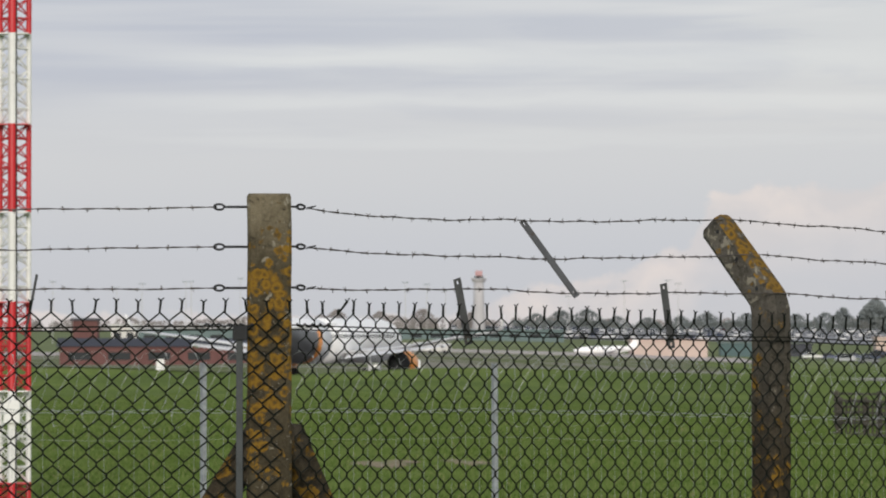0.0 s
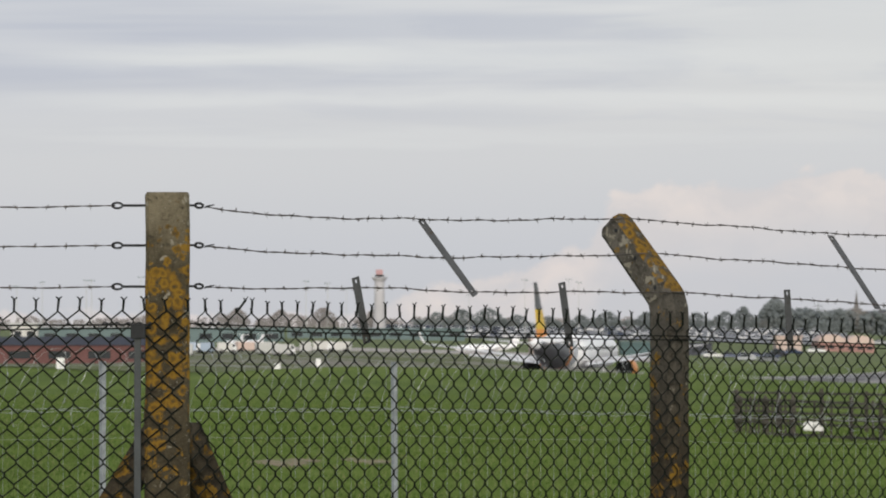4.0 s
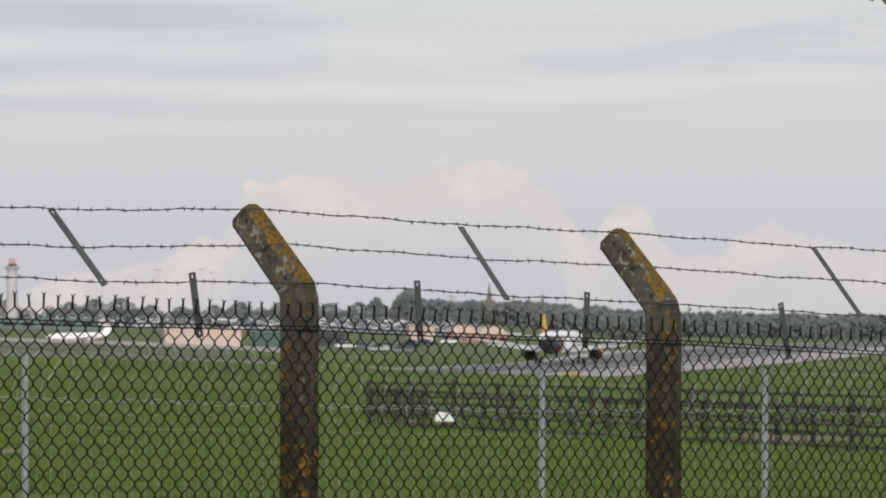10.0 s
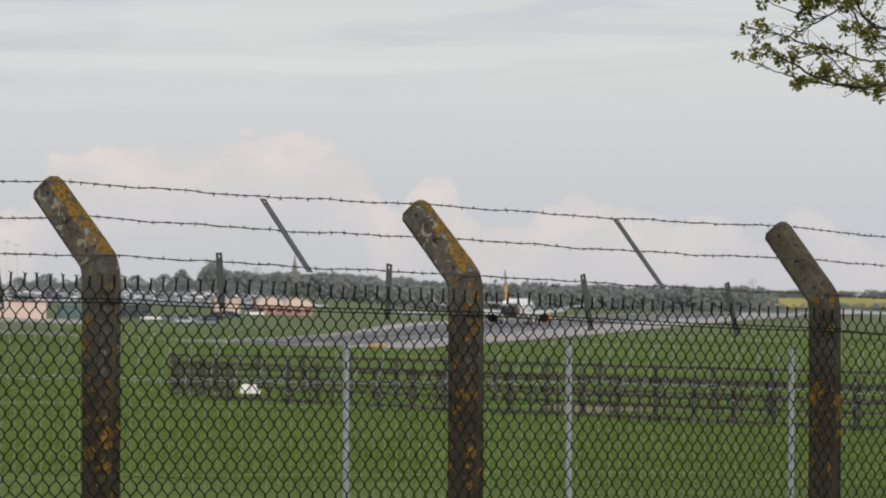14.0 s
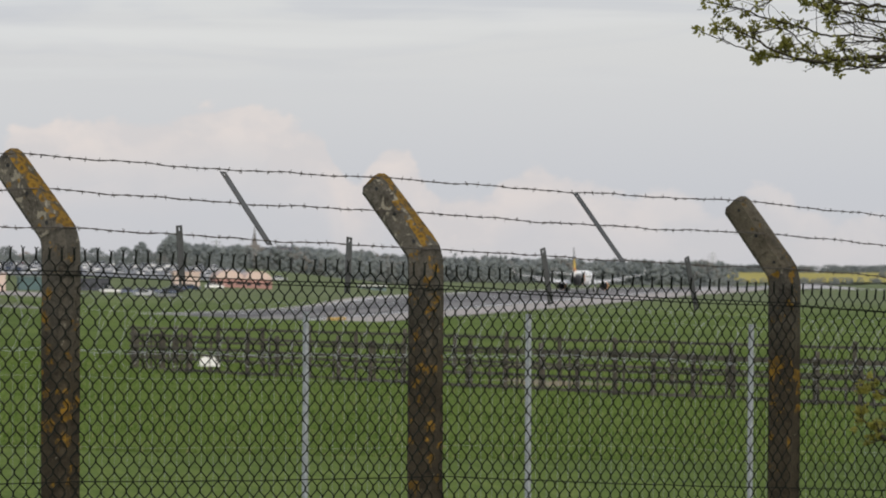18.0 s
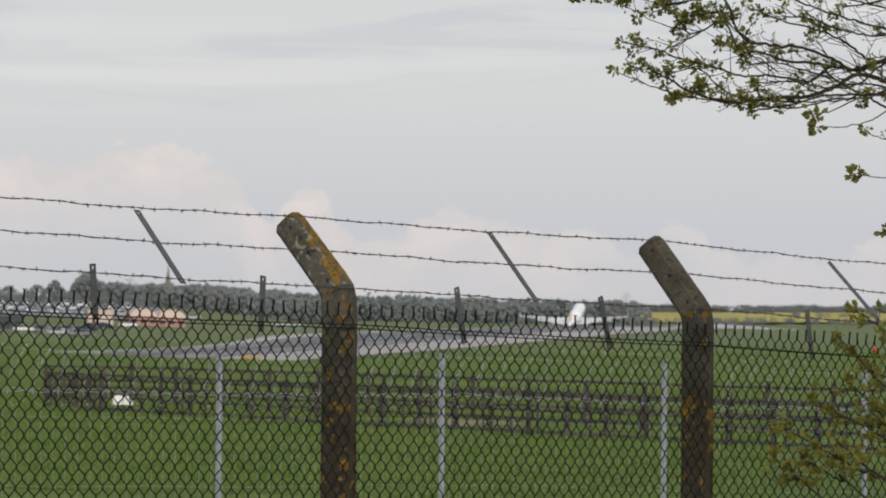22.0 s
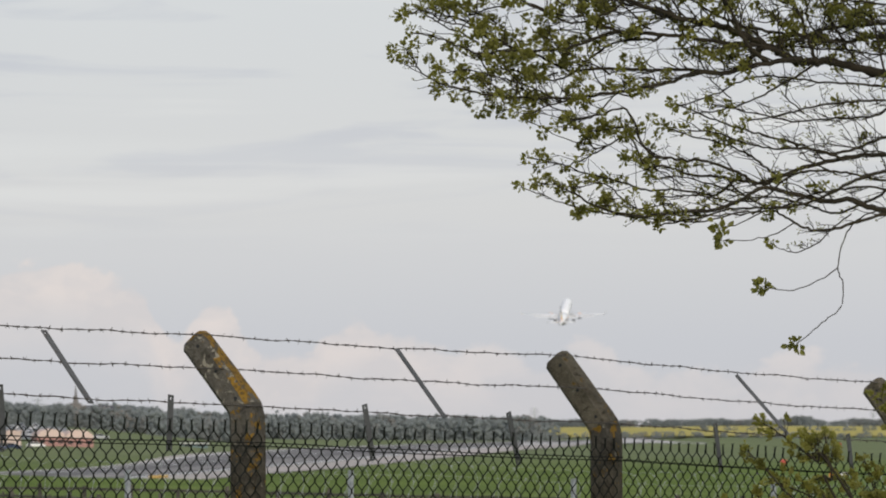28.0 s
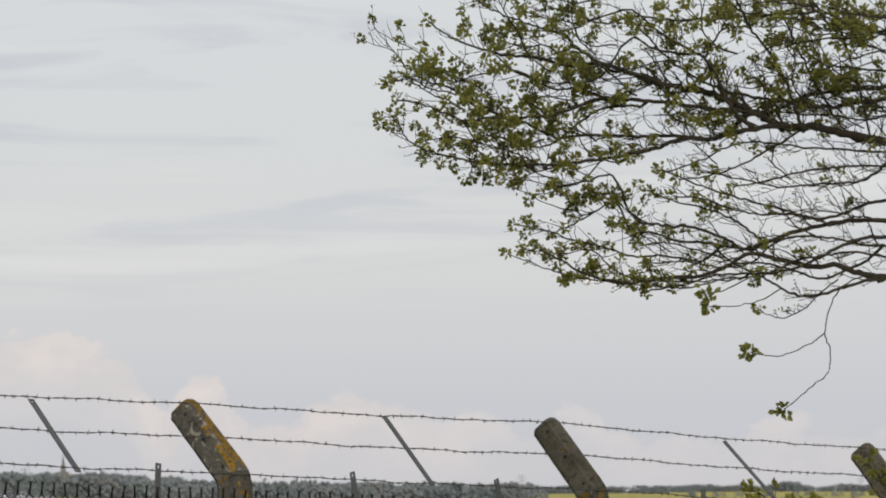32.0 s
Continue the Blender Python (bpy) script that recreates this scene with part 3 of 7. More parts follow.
def cranked_post(i):
    u, zt = POSTS[i], TOPS[i]
    m = Matrix.Translation(at_fence(u, 0, 0)) @ Matrix.Rotation(FA, 4, "Z")
    bend, tip, reach, h = zt + 0.135, zt + (0.443 if i > 2 else 0.417), 0.245, 0.059
    # outline in the plane across the fence: y local is behind the fence
    ch = 0.020

    def ring(cy, cz, tilt, k=1.0, slim=0.0):
        c, s = math.cos(tilt), math.sin(tilt)
        x1 = h - slim
        pts = []
        for x, d in ((-h, -h + ch), (-h + ch, -h), (x1 - ch, -h), (x1, -h + ch), (x1, h - ch), (x1 - ch, h), (-h + ch, h), (-h, h - ch)):
            j = rnd.uniform(-0.0022, 0.0022)
            pts.append((x * k + j, cy + d * c * k + j, cz - d * s * k))
        return pts
    g = ground_z(*at_fence(u, 0, 0)[:2]) - 0.3
    lean = math.atan2(reach, tip - bend)
    stem = [ring(0, g, 0)] + [ring(rnd.uniform(-0.002, 0.002), z, 0) for z in np.linspace(g + 0.3, bend - 0.06, 16)]
    stem += [ring(0.002, bend - 0.035, lean * 0.2), ring(0.012, bend + 0.005, lean * 0.6, 1.0, 0.004)]
    arm = [ring(0.012, bend + 0.005, lean * 0.6, 1.0, 0.004)]
    for q in np.linspace(0.12, 0.92, 8):
        arm.append(ring(reach * q + 0.003, bend + (tip - bend) * q, lean, 1.0, 0.010 + 0.020 * q))
    arm.append(ring(reach * 0.985, tip - 0.012, lean, 0.98, 0.03))
    arm.append(ring(reach * 1.01, tip, lean, 0.86, 0.03))
    post = part("concrete_post", Shape().rings(stem), M_POST, fence, "cranked concrete post with orange lichen", True, m)
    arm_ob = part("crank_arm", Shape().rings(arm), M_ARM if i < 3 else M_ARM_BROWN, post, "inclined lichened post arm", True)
    for me in (post.data, arm_ob.data):
        me.polygons.foreach_set("use_smooth", [False] * len(me.polygons))
    # bolt holes are dark plugs, the shade inside put into their colour
    for q in (0.12, 0.5, 0.86):
        hole = Shape().tube([(0.005, reach * q - 0.066, bend + (tip - bend) * q - 0.012), (0.005, reach * q - 0.045, bend + (tip - bend) * q - 0.012)], 0.009, 8)
        part("bolt_hole", hole, M_DARK, post, "dark bolt hole")
        hole2 = Shape().tube([(-0.0605, reach * q - 0.01, bend + (tip - bend) * q + 0.01), (-0.045, reach * q - 0.01, bend + (tip - bend) * q + 0.01)], 0.008, 8)
        part("bolt_hole", hole2, M_DARK, post, "dark bolt hole")


for i in range(1, len(POSTS)):
    cranked_post(i)


def straining_post():
    h, top = 0.0690, 2.195
    m = Matrix.Translation(F0) @ Matrix.Rotation(radians(3), 4, "Z")
    body = []
    for z in list(np.linspace(-0.4, top - 0.008, 26)):
        j = rnd.uniform(-0.002, 0.002)
        k = h * (1.03 if z > 1.49 else 1.06)
        body.append([(x * k + j, y * k, z) for x, y in ((-1, -0.86), (-0.86, -1), (0.86, -1), (1, -0.86), (1, 0.86), (0.86, 1), (-0.86, 1), (-1, 0.86))])
    body.append([(p[0] * 0.93, p[1] * 0.93, top) for p in body[-1]])
    post = part("straining_post", Shape().rings(body), M_STRAIN, fence, "square concrete corner post thick with orange lichen", False, m)
    # dark plugs again, coloured for the shade inside each hole
    for x, z in ((-0.025, 1.752), (0.022, 1.752), (0.0, 1.727), (0.0, 1.635)):
        part("bolt_hole", Shape().tube([(x, -0.0705, z), (x, -0.05, z)], 0.007, 8), M_DARK, post, "dark bolt hole")
    # raking struts along both stretches
    for d, z1, out in ((Vector((-1, 0.02, 0)), 1.445, 0.03), (FD, 1.445, 0.075)):
        side = Vector((-d.y, d.x, 0))
        foot, head_p = F0 + d * (1.02 + out) + Vector((0, 0, -0.25)), F0 + d * out + Vector((0, 0, z1 - 0.03))
        ax = (head_p - foot).normalized()
        up = side.cross(ax).normalized()
        rings = [[p + side * (sx * 0.05) + up * (sz * 0.05) for sx, sz in ((-1, -0.8), (-0.8, -1), (0.8, -1), (1, -0.8), (1, 0.8), (0.8, 1), (-0.8, 1), (-1, 0.8))] for p in (foot, (foot + head_p) / 2, head_p)]
        rings[-1] = [q + ax * ((z1 - q.z) / ax.z) for q in rings[-1]]
        part("strut", Shape().rings(rings), M_POST, fence, "raking concrete strut of the corner post")


straining_post()


def at_left(u, s, z):
    """Like at_fence, straight on along the stretch left of the corner."""
    return F0 + Vector((u, s, z))


def chain_link(u0, u1, start, pitch, name="mesh_panel", at_fence=at_fence, flat_z=0.0085):
    """Woven wire between two places: zigzag wires that hook into one another, with twisted ends above; start, pitch: where the ends stand."""
    s_off = -0.079
    sh = Shape()
    half = pitch / 4
    first, last = math.ceil((u0 - start) / (2 * half) - 0.2), math.floor((u1 - start) / (2 * half) + 0.2)
    for i in range(first, last):
        u = start + (i + 0.5) * 2 * half
        zt = top_at(u) + 0.050 + rnd.uniform(-0.003, 0.003)
        row = 0.0765
        pts = []
        count = 50
        for j in range(count):
            side = 1 if (j + i) % 2 else -1
            du = side * half * 1.03 + rnd.uniform(-0.0016, 0.0016)
            zj = zt - j * row / 2 + rnd.uniform(-0.0012, 0.0012)
            du -= 0.058 * j * row / 2
            for dz in (flat_z, -flat_z):
                pts.append(at_fence(u + du, s_off + side * 0.0026, zj + dz))
        sh.tube(pts, 0.0030, 4, False)
    # knuckled ends: neighbours are twisted together, standing up above the last diamond
    for i in range(first + first % 2, last + 1, 2):
        u = start + i * 2 * half
        if u1 > 13.5:
            break
        z = top_at(u) + 0.050
        loose = abs(u - 0.27) < 0.037
        lean = 0.042 if loose else rnd.uniform(-0.006, 0.006)
        tall = 0.034 if loose else 0.030 + rnd.uniform(-0.004, 0.004)
        k0 = at_fence(u, s_off, z - 0.006)
        k1 = at_fence(u + lean, s_off - 0.002, z + tall)
        sh.tube([k0, k1], [0.0036, 0.0044], 5)
        for q in (-1, 1):
            sh.tube([k1, at_fence(u + lean + q * 0.010, s_off - 0.002, z + tall + 0.008 + rnd.uniform(-0.003, 0.003))], 0.0026, 4)
    part(name, sh, M_MESH, fence, "dark weathered chain-link mesh", kind="stuff")


WEAVE = [(0.098, 0.0737), (2.664, 0.0744), (4.970, 0.0766), (7.744, 0.0794), (10.72, 0.080), (13.48, 0.080)]
for a, b, (start, pitch) in zip(POSTS[:-1], POSTS[1:], WEAVE):
    chain_link(a + (0.06 if a == 0 else 0.0), b, start, pitch)
chain_link(-2.7, 0.09, -0.141, 0.0705, at_fence=at_left, flat_z=0.004)


def wavy(u0, u1, s, z, sag, wob, step=0.04, seed=0):
    """A strung wire between two places with its sag and kinks."""
    q = random.Random(seed)
    n = max(3, int(abs(u1 - u0) / step))
    ph = [q.uniform(0, 6.3) for _ in range(4)]
    pts = []
    for i in range(n + 1):
        k = i / n
        u = u0 + (u1 - u0) * k
        dz = -4 * sag * k * (1 - k) + wob * (math.sin(u * 7 + ph[0]) + 0.7 * math.sin(u * 13 + ph[1]) + 0.5 * math.sin(u * 29 + ph[2])) * min(1, 6 * k * (1 - k))
        pts.append(at_fence(u, s(k) if callable(s) else s, (z(k) if callable(z) else z) + dz))
    return pts


def lerp(a, b):
    return lambda k: a + (b - a) * k


def slack(a, b, drop):
    return lambda k: a + (b - a) * k - drop * (1 - math.exp(-14 * k)) * (1 - k)


def barbed(u0, u1, s, z, sag, seed, name="barbed_wire"):
    base = wavy(u0, u1, s, z, sag, 0.0022, 0.02, seed)
    sh = Shape()
    for ph in (0, math.pi):
        sh.tube([p + Vector((0, 0.0014 * math.sin(i * 0.9 + ph), 0.0014 * math.cos(i * 0.9 + ph))) for i, p in enumerate(base)], 0.0015, 4, False)
    q = random.Random(seed + 50)
    i = q.randint(1, 4)
    while i < len(base) - 1:
        p, t = base[i], (base[i + 1] - base[i]).normalized()
        sh.tube([p - t * 0.005, p + t * 0.005], 0.0036, 5)
        for _ in range(4):
            d = Vector((q.uniform(-1, 1), q.uniform(-1, 1), q.uniform(-1, 1)))
            d = (d - t * d.dot(t) * 0.6).normalized()
            sh.tube([p, p + d * 0.0125], [0.0014, 0.0007], 4)
        i += q.choice((3, 4, 4, 5))
    return part(name, sh, M_BARB, fence, "rusty two-strand barbed wire", kind="stuff")


WIRE_Z = [[2.152, 2.022, 1.888]] + [[t + 0.433, t + 0.297, t + 0.148] for t in TOPS[1:]]
for i, (a, b, c) in {1: (0.0, 0.008, 0.014), 3: (0.02, 0.012, 0.004), 4: (0.015, 0.01, 0.0)}.items():
    WIRE_Z[i] = [WIRE_Z[i][0] + a, WIRE_Z[i][1] + b, WIRE_Z[i][2] + c]
WIRE_S = [[-0.02, -0.02, -0.02]] + [[0.190, 0.078, -0.052] for _ in TOPS[1:]]
for b in range(len(POSTS) - 1):
    for k in range(3):
        u0 = POSTS[b] + (0.16 if b == 0 else 0)
        drop = (0.02, 0.006, 0.006)[k] if b == 0 else 0.0
        level = slack(WIRE_Z[b][k], WIRE_Z[b + 1][k], drop)
        if b == 0 and k == 2:
            flat_level = level
            level = lambda q: flat_level(q) + 0.012 * math.exp(-((q - 0.29) / 0.13) ** 2)
        barbed(u0, POSTS[b + 1], lerp(WIRE_S[b][k], WIRE_S[b + 1][k]), level, (0.010, 0.010, 0.005)[k] if b else (0.014, 0.022, 0.004)[k], 10 * b + k)
for k, z in enumerate((2.152, 2.022, 1.888)):
    barbed(-0.17, -2.7, 0, lerp(z, z - 0.02 + 0.004 * k), 0.004, 80 + k)
    # eye bolts and turned hooks that hold the strands to the corner post
    e = Shape().tube([at_fence(-0.05, -0.02, z), at_fence(-0.145, -0.02, z)], 0.0042, 6)
    ring = [at_fence(-0.162 + 0.017 * math.cos(q), -0.02, z + 0.0095 * math.sin(q)) for q in np.linspace(0, 2 * math.pi, 13)]
    e.tube(ring, 0.0040, 5, False)
    part("eye_bolt", e, M_DARK, fence, "dark steel eye bolt")
    e = Shape().tube([at_fence(0.03, -0.03, z + 0.002), at_fence(0.105, -0.03, z + 0.002)], 0.0042, 6)
    ring = [at_fence(0.118 + 0.020 * math.cos(q), -0.03, z + 0.002 + 0.0075 * math.sin(q)) for q in np.linspace(0, 2 * math.pi, 13)]
    e.tube(ring, 0.0042, 5, False)
    e.tube([at_fence(0.15, -0.03, z), at_fence(0.19, -0.03, z + 0.006), at_fence(0.14, -0.034, z - 0.004)], 0.0022, 4)
    part("wire_hook", e, M_DARK, fence, "dark steel hook with twisted wire end")

# line wires: two strands above, one further down
for b in range(len(POSTS) - 1):
    for k, (d0, d1, s) in enumerate(((0.003, 0.003, -0.084) if b < 3 else (-0.007, -0.007, -0.084), (-0.011, -0.011, -0.072), (LOWER[b], LOWER[b + 1], -0.084), (-1.55, -1.55, -0.084))):
        pts = wavy(POSTS[b], POSTS[b + 1], s, lerp(TOPS[b] + d0, TOPS[b + 1] + d1), 0.006, 0.0008, 0.06, 200 + 7 * b + k)
        part("line_wire", Shape().tube(pts, 0.0022, 5), M_MESH, fence, "dark straining line wire")
for k, dz in enumerate((0.0, -0.012, -0.75, -1.55)):
    pts = wavy(-0.05, -2.7, -0.075, lerp(1.765 + dz, 1.757 + dz), 0.004, 0.001, 0.06, 300 + k)
    part("line_wire", Shape().tube(pts, 0.0028, 5), M_MESH, fence, "dark straining line wire")
# twisted tails of the line wires at the corner post
for d in (1, -1):
    pts = [at_fence(d * (0.05 + 0.01 * i), -0.078 + 0.004 * math.sin(i * 1.7), 1.766 + 0.006 * math.cos(i * 1.7)) for i in range(18)]
    part("wire_twist", Shape().tube(pts, 0.0035, 5), M_DARK, fence, "twisted end of a line wire")


def steel_strip(name, p0, p1, width, label, tab=False):
    """A flat punched strip from p0 down to p1."""
    ax = (p1 - p0).normalized()
    side = FD if abs(ax.dot(FD)) < 0.8 else FN
    side = (side - ax * side.dot(ax)).normalized()
    th = ax.cross(side).normalized() * 0.0022
    L = (p1 - p0).length
    sh = Shape()
    w2 = width / 2
    def bar(a, b, x0, x1):
        base = len(sh.v)
        for q in (a, b):
            for x, k in ((x0, -1), (x1, -1), (x1, 1), (x0, 1)):
                sh.v.append(p0 + ax * q + side * x + th * k)
        sh.f.extend([tuple(base + i for i in f) for f in ((3, 2, 1, 0), (4, 5, 6, 7), (0, 1, 5, 4), (1, 2, 6, 5), (2, 3, 7, 6), (3, 0, 4, 7))])
    h = 0.010
    for c in (0.012, L - 0.016):
        bar(c - h * 0.6, c + h * 0.6, -w2, -w2 * 0.36), bar(c - h * 0.6, c + h * 0.6, w2 * 0.36, w2)
    bar(-0.002, 0.012 - h * 0.6, -w2, w2), bar(0.012 + h * 0.6, L - 0.016 - h * 0.6, -w2, w2), bar(L - 0.016 + h * 0.6, L, -w2, w2)
    return part(name, sh, M_STRIP, fence, label)


# battens: place and height of the upper end, then of the lower end
for u0, z0, u1, z1 in ((1.357, 2.128, 1.475, 1.866), (3.838, 2.106, 3.818, 1.828), (6.308, 2.058, 6.306, 1.772), (9.203, 1.966, 9.272, 1.686), (12.1, 1.86, 12.15, 1.58)):
    upper = 0.09 if u0 < 2 else 0.18
    steel_strip("batten", at_fence(u0, upper, z0), at_fence(u1, -0.058, z1), 0.033, "grey punched steel batten spacing the barbed strands")
for u0, z0, u1, z1 in ((0.860, 1.923, 0.909, 1.702), (1.950, 1.913, 1.984, 1.686), (3.258, 1.895, 3.268, 1.670), (4.347, 1.859, 4.320, 1.644), (5.707, 1.824, 5.755, 1.596), (6.819, 1.792, 6.886, 1.568), (8.592, 1.743, 8.628, 1.520), (9.86, 1.69, 9.89, 1.47), (11.42, 1.62, 11.44, 1.40)):
    steel_strip("dropper", at_fence(u0, -0.052, z0), at_fence(u1, -0.062, z1), 0.034, "grey punched steel dropper on the mesh wire")
steel_strip("dropper", at_fence(-0.755, -0.03, 1.93), at_fence(-0.79, -0.07, 1.73), 0.008, "thin grey steel dropper on the mesh wire")
# stretcher bar beside the corner post
bar = Shape().box((-0.011, -0.008, -0.2), (0.011, 0.008, 1.73), Matrix.Translation(at_fence(-0.093, -0.085, 0)))
part("stretcher_bar", bevelled(bar, 0.002), M_BAR, fence, "grey steel stretcher bar")
clip = Shape().box((-0.022, -0.02, 1.718), (0.026, 0.016, 1.765), Matrix.Translation(at_fence(-0.093, -0.085, 0)))
part("clamp", bevelled(clip, 0.004), M_DARK, fence, "dark steel clamp")

# ---- inner fence with razor coil ----
GA = radians(35)
GD, GN = Vector((math.cos(GA), math.sin(GA), 0)), Vector((-math.sin(GA), math.cos(GA), 0))
G0 = Vector((0.0, 38.0, 0))
inner = empty("inner_fence")
tagged(inner, "galvanised inner fence with a razor wire coil", "fence")


def at_inner(u, s, h):
    p = G0 + GD * u + GN * s
    return Vector((p.x, p.y, inner_top(u) - 1.65 + h))


def inner_top(u):
    return float(np.interp(u, [-6, -2, 0.5, 5, 8, 11, 20], [1.56, 1.53, 1.515, 1.40, 1.37, 1.25, 1.1]))


def inner_post(u):
    a, t = 0.033, 0.005
    L = [(-a / 2, -a / 2), (a / 2, -a / 2), (a / 2, -a / 2 + t), (-a / 2 + t, -a / 2 + t), (-a / 2 + t, a / 2), (-a / 2, a / 2)]
    p = at_inner(u, 0, 0)
    m = Matrix.Translation(p) @ Matrix.Rotation(GA, 4, "Z") @ Matrix.Rotation(radians(rnd.uniform(-0.4, 0.4)), 4, "Y")
    rings = [[(x, y, z) for x, y in L] for z in (-0.4, 0.5, 1.1, 1.65)]
    ob = part("inner_post", Shape().rings(rings), M_GALV, inner, "galvanised steel angle post", False, m)
    for z in (1.58, 1.3, 0.9, 0.5):
        part("tie", Shape().tube([(-0.02, -a / 2 - 0.003, z), (0.02, -a / 2 - 0.003, z + 0.004)], 0.004, 5), M_RAZOR, ob, "twisted wire tie")


def az_to_u(a):
    return a * 38.0 / (math.cos(GA) - a * math.sin(GA))


INNER_AZ = [-0.100, -0.0446, 0.0098, 0.0582, 0.1061, 0.1483, 0.1907, 0.2297, 0.267]
for a in INNER_AZ:
    inner_post(az_to_u(a))
u_lo, u_hi = az_to_u(-0.11), az_to_u(0.28)
for h in (1.62, 1.12, 0.6, 0.12):
    pts = [at_inner(u, -0.03, h + 0.006 * math.sin(u * 3)) for u in np.linspace(u_lo, u_hi, 60)]
    part("line_wire", Shape().tube(pts, 0.0010, 4), M_RAZOR, inner, "thin galvanised line wire")
# concertina: tilted loops leaning one into the other
qr = random.Random(9)
coil = Shape()
loops = int((u_hi - u_lo) / 0.24)
pts = []
for i in range(loops * 18):
    q = i / 18 * 2 * math.pi
    u = u_lo + (u_hi - u_lo) * i / (loops * 18)
    rr = 0.26 + 0.012 * math.sin(u * 2.3) + qr.uniform(-0.004, 0.004)
    pts.append(at_inner(u + 0.10 * math.sin(q), -0.05 + rr * math.cos(q) * 0.8, 1.47 + rr * math.sin(q)))
coil.tube(pts, 0.0013, 4, False)
for i in range(0, len(pts) - 1, 2):
    if qr.random() < 0.4:
        continue
    t = (pts[i + 1] - pts[i]).normalized()
    o = (pts[i] - at_inner(u_lo + (u_hi - u_lo) * i / len(pts), -0.05, 1.47)).normalized()
    coil.tube([pts[i] - t * 0.020, pts[i] + o * 0.005, pts[i] + t * 0.020], [0.0006, 0.0046, 0.0006], 4, False)
part("razor_coil", coil, M_RAZOR, inner, "galvanised concertina razor wire coil", kind="stuff")
for h, sd in ((1.322, 1), (1.306, 2)):
    pts = [at_inner(u, -0.07, h + 0.005 * math.sin(u * 5) + 0.006 * math.sin(u * 23 + 3 * sd)) for u in np.linspace(u_lo, u_hi, 260)]
    part("tie_wire", Shape().tube(pts, 0.0021, 4), M_GALV, inner, "twisted galvanised wire under the coil")
mesh2 = Shape()
for i in range(int((u_hi - u_lo) / 0.12)):
    u = u_lo + 0.12 * i
    mesh2.tube([at_inner(u, -0.02, 1.2), at_inner(u, -0.02, 0.1)], 0.0012, 3, False)
part("upright_wire", mesh2, M_GALV, inner, "fine upright galvanised wires", kind="stuff")

# ---- lattice mast ----
mast = empty("lattice_mast", pose(-4.64, 58.0, 0))
tagged(mast, "red and white banded lattice mast", "mast")
MB = [-0.86, 0.11, 1.10, 2.06, 3.03, 3.98, 4.96, 5.93, 6.9]
legs = [(-0.155, 0.09), (0.155, 0.09), (0.0, -0.17)]
for i in range(len(MB) - 1):
    z0, z1 = MB[i] + (0.0 if i else 0.5), MB[i + 1]
    mat_b = M_RED if i % 2 == 0 else M_WHITE
    sec = part("section", Shape().box((-0.17, -0.185, z1 - 0.014), (0.17, 0.105, z1)), mat_b, mast, ("red" if i % 2 == 0 else "white") + " painted mast section joint plate")
    for j, (x, y) in enumerate(legs):
        part("leg", Shape().tube([(x, y, z0), (x, y, z1)], 0.050 if j == 2 else 0.029, 12), mat_b, sec)
    br = Shape()
    n = 5
    for q in range(3):
        zr = z0 + (z1 - z0) * (q + 0.5) / 3
        for (a, b) in ((0, 2), (2, 1)):
            part("rung", Shape().tube([(*legs[a], zr), (*legs[b], zr)], 0.014, 6), mat_b, sec)
    for (a, b) in ((0, 2), (2, 1), (0, 1)):
        for q in range(n):
            za, zb = z0 + (z1 - z0) * q / n, z0 + (z1 - z0) * (q + 1) / n
            pa, pb = (legs[a], legs[b]) if q % 2 else (legs[b], legs[a])
            br.tube([(*pa, za), (*pb, zb)], 0.0085, 5)
            pa, pb = pb, pa
            br.tube([(*pa, za), (*pb, zb)], 0.0085, 5)
    part("bracing", br, mat_b, sec)
box_m = Shape().box((-0.09, -0.26, 0.75), (0.09, -0.19, 1.0))
part("junction_box", bevelled(box_m, 0.01), M_WHITE, mast, "white junction box on the mast")
part("footing", bevelled(Shape().box((-0.35, -0.35, -0.62), (0.35, 0.35, -0.36)), 0.02), M_CONC, mast, "concrete footing of the mast")
part("cable", Shape().tube([(0.04, -0.2, -0.4), (0.05, -0.21, 2.0), (0.04, -0.2, 4.5), (0.05, -0.2, 6.8)], 0.008, 6), M_DARK, mast, "dark cable up the mast")

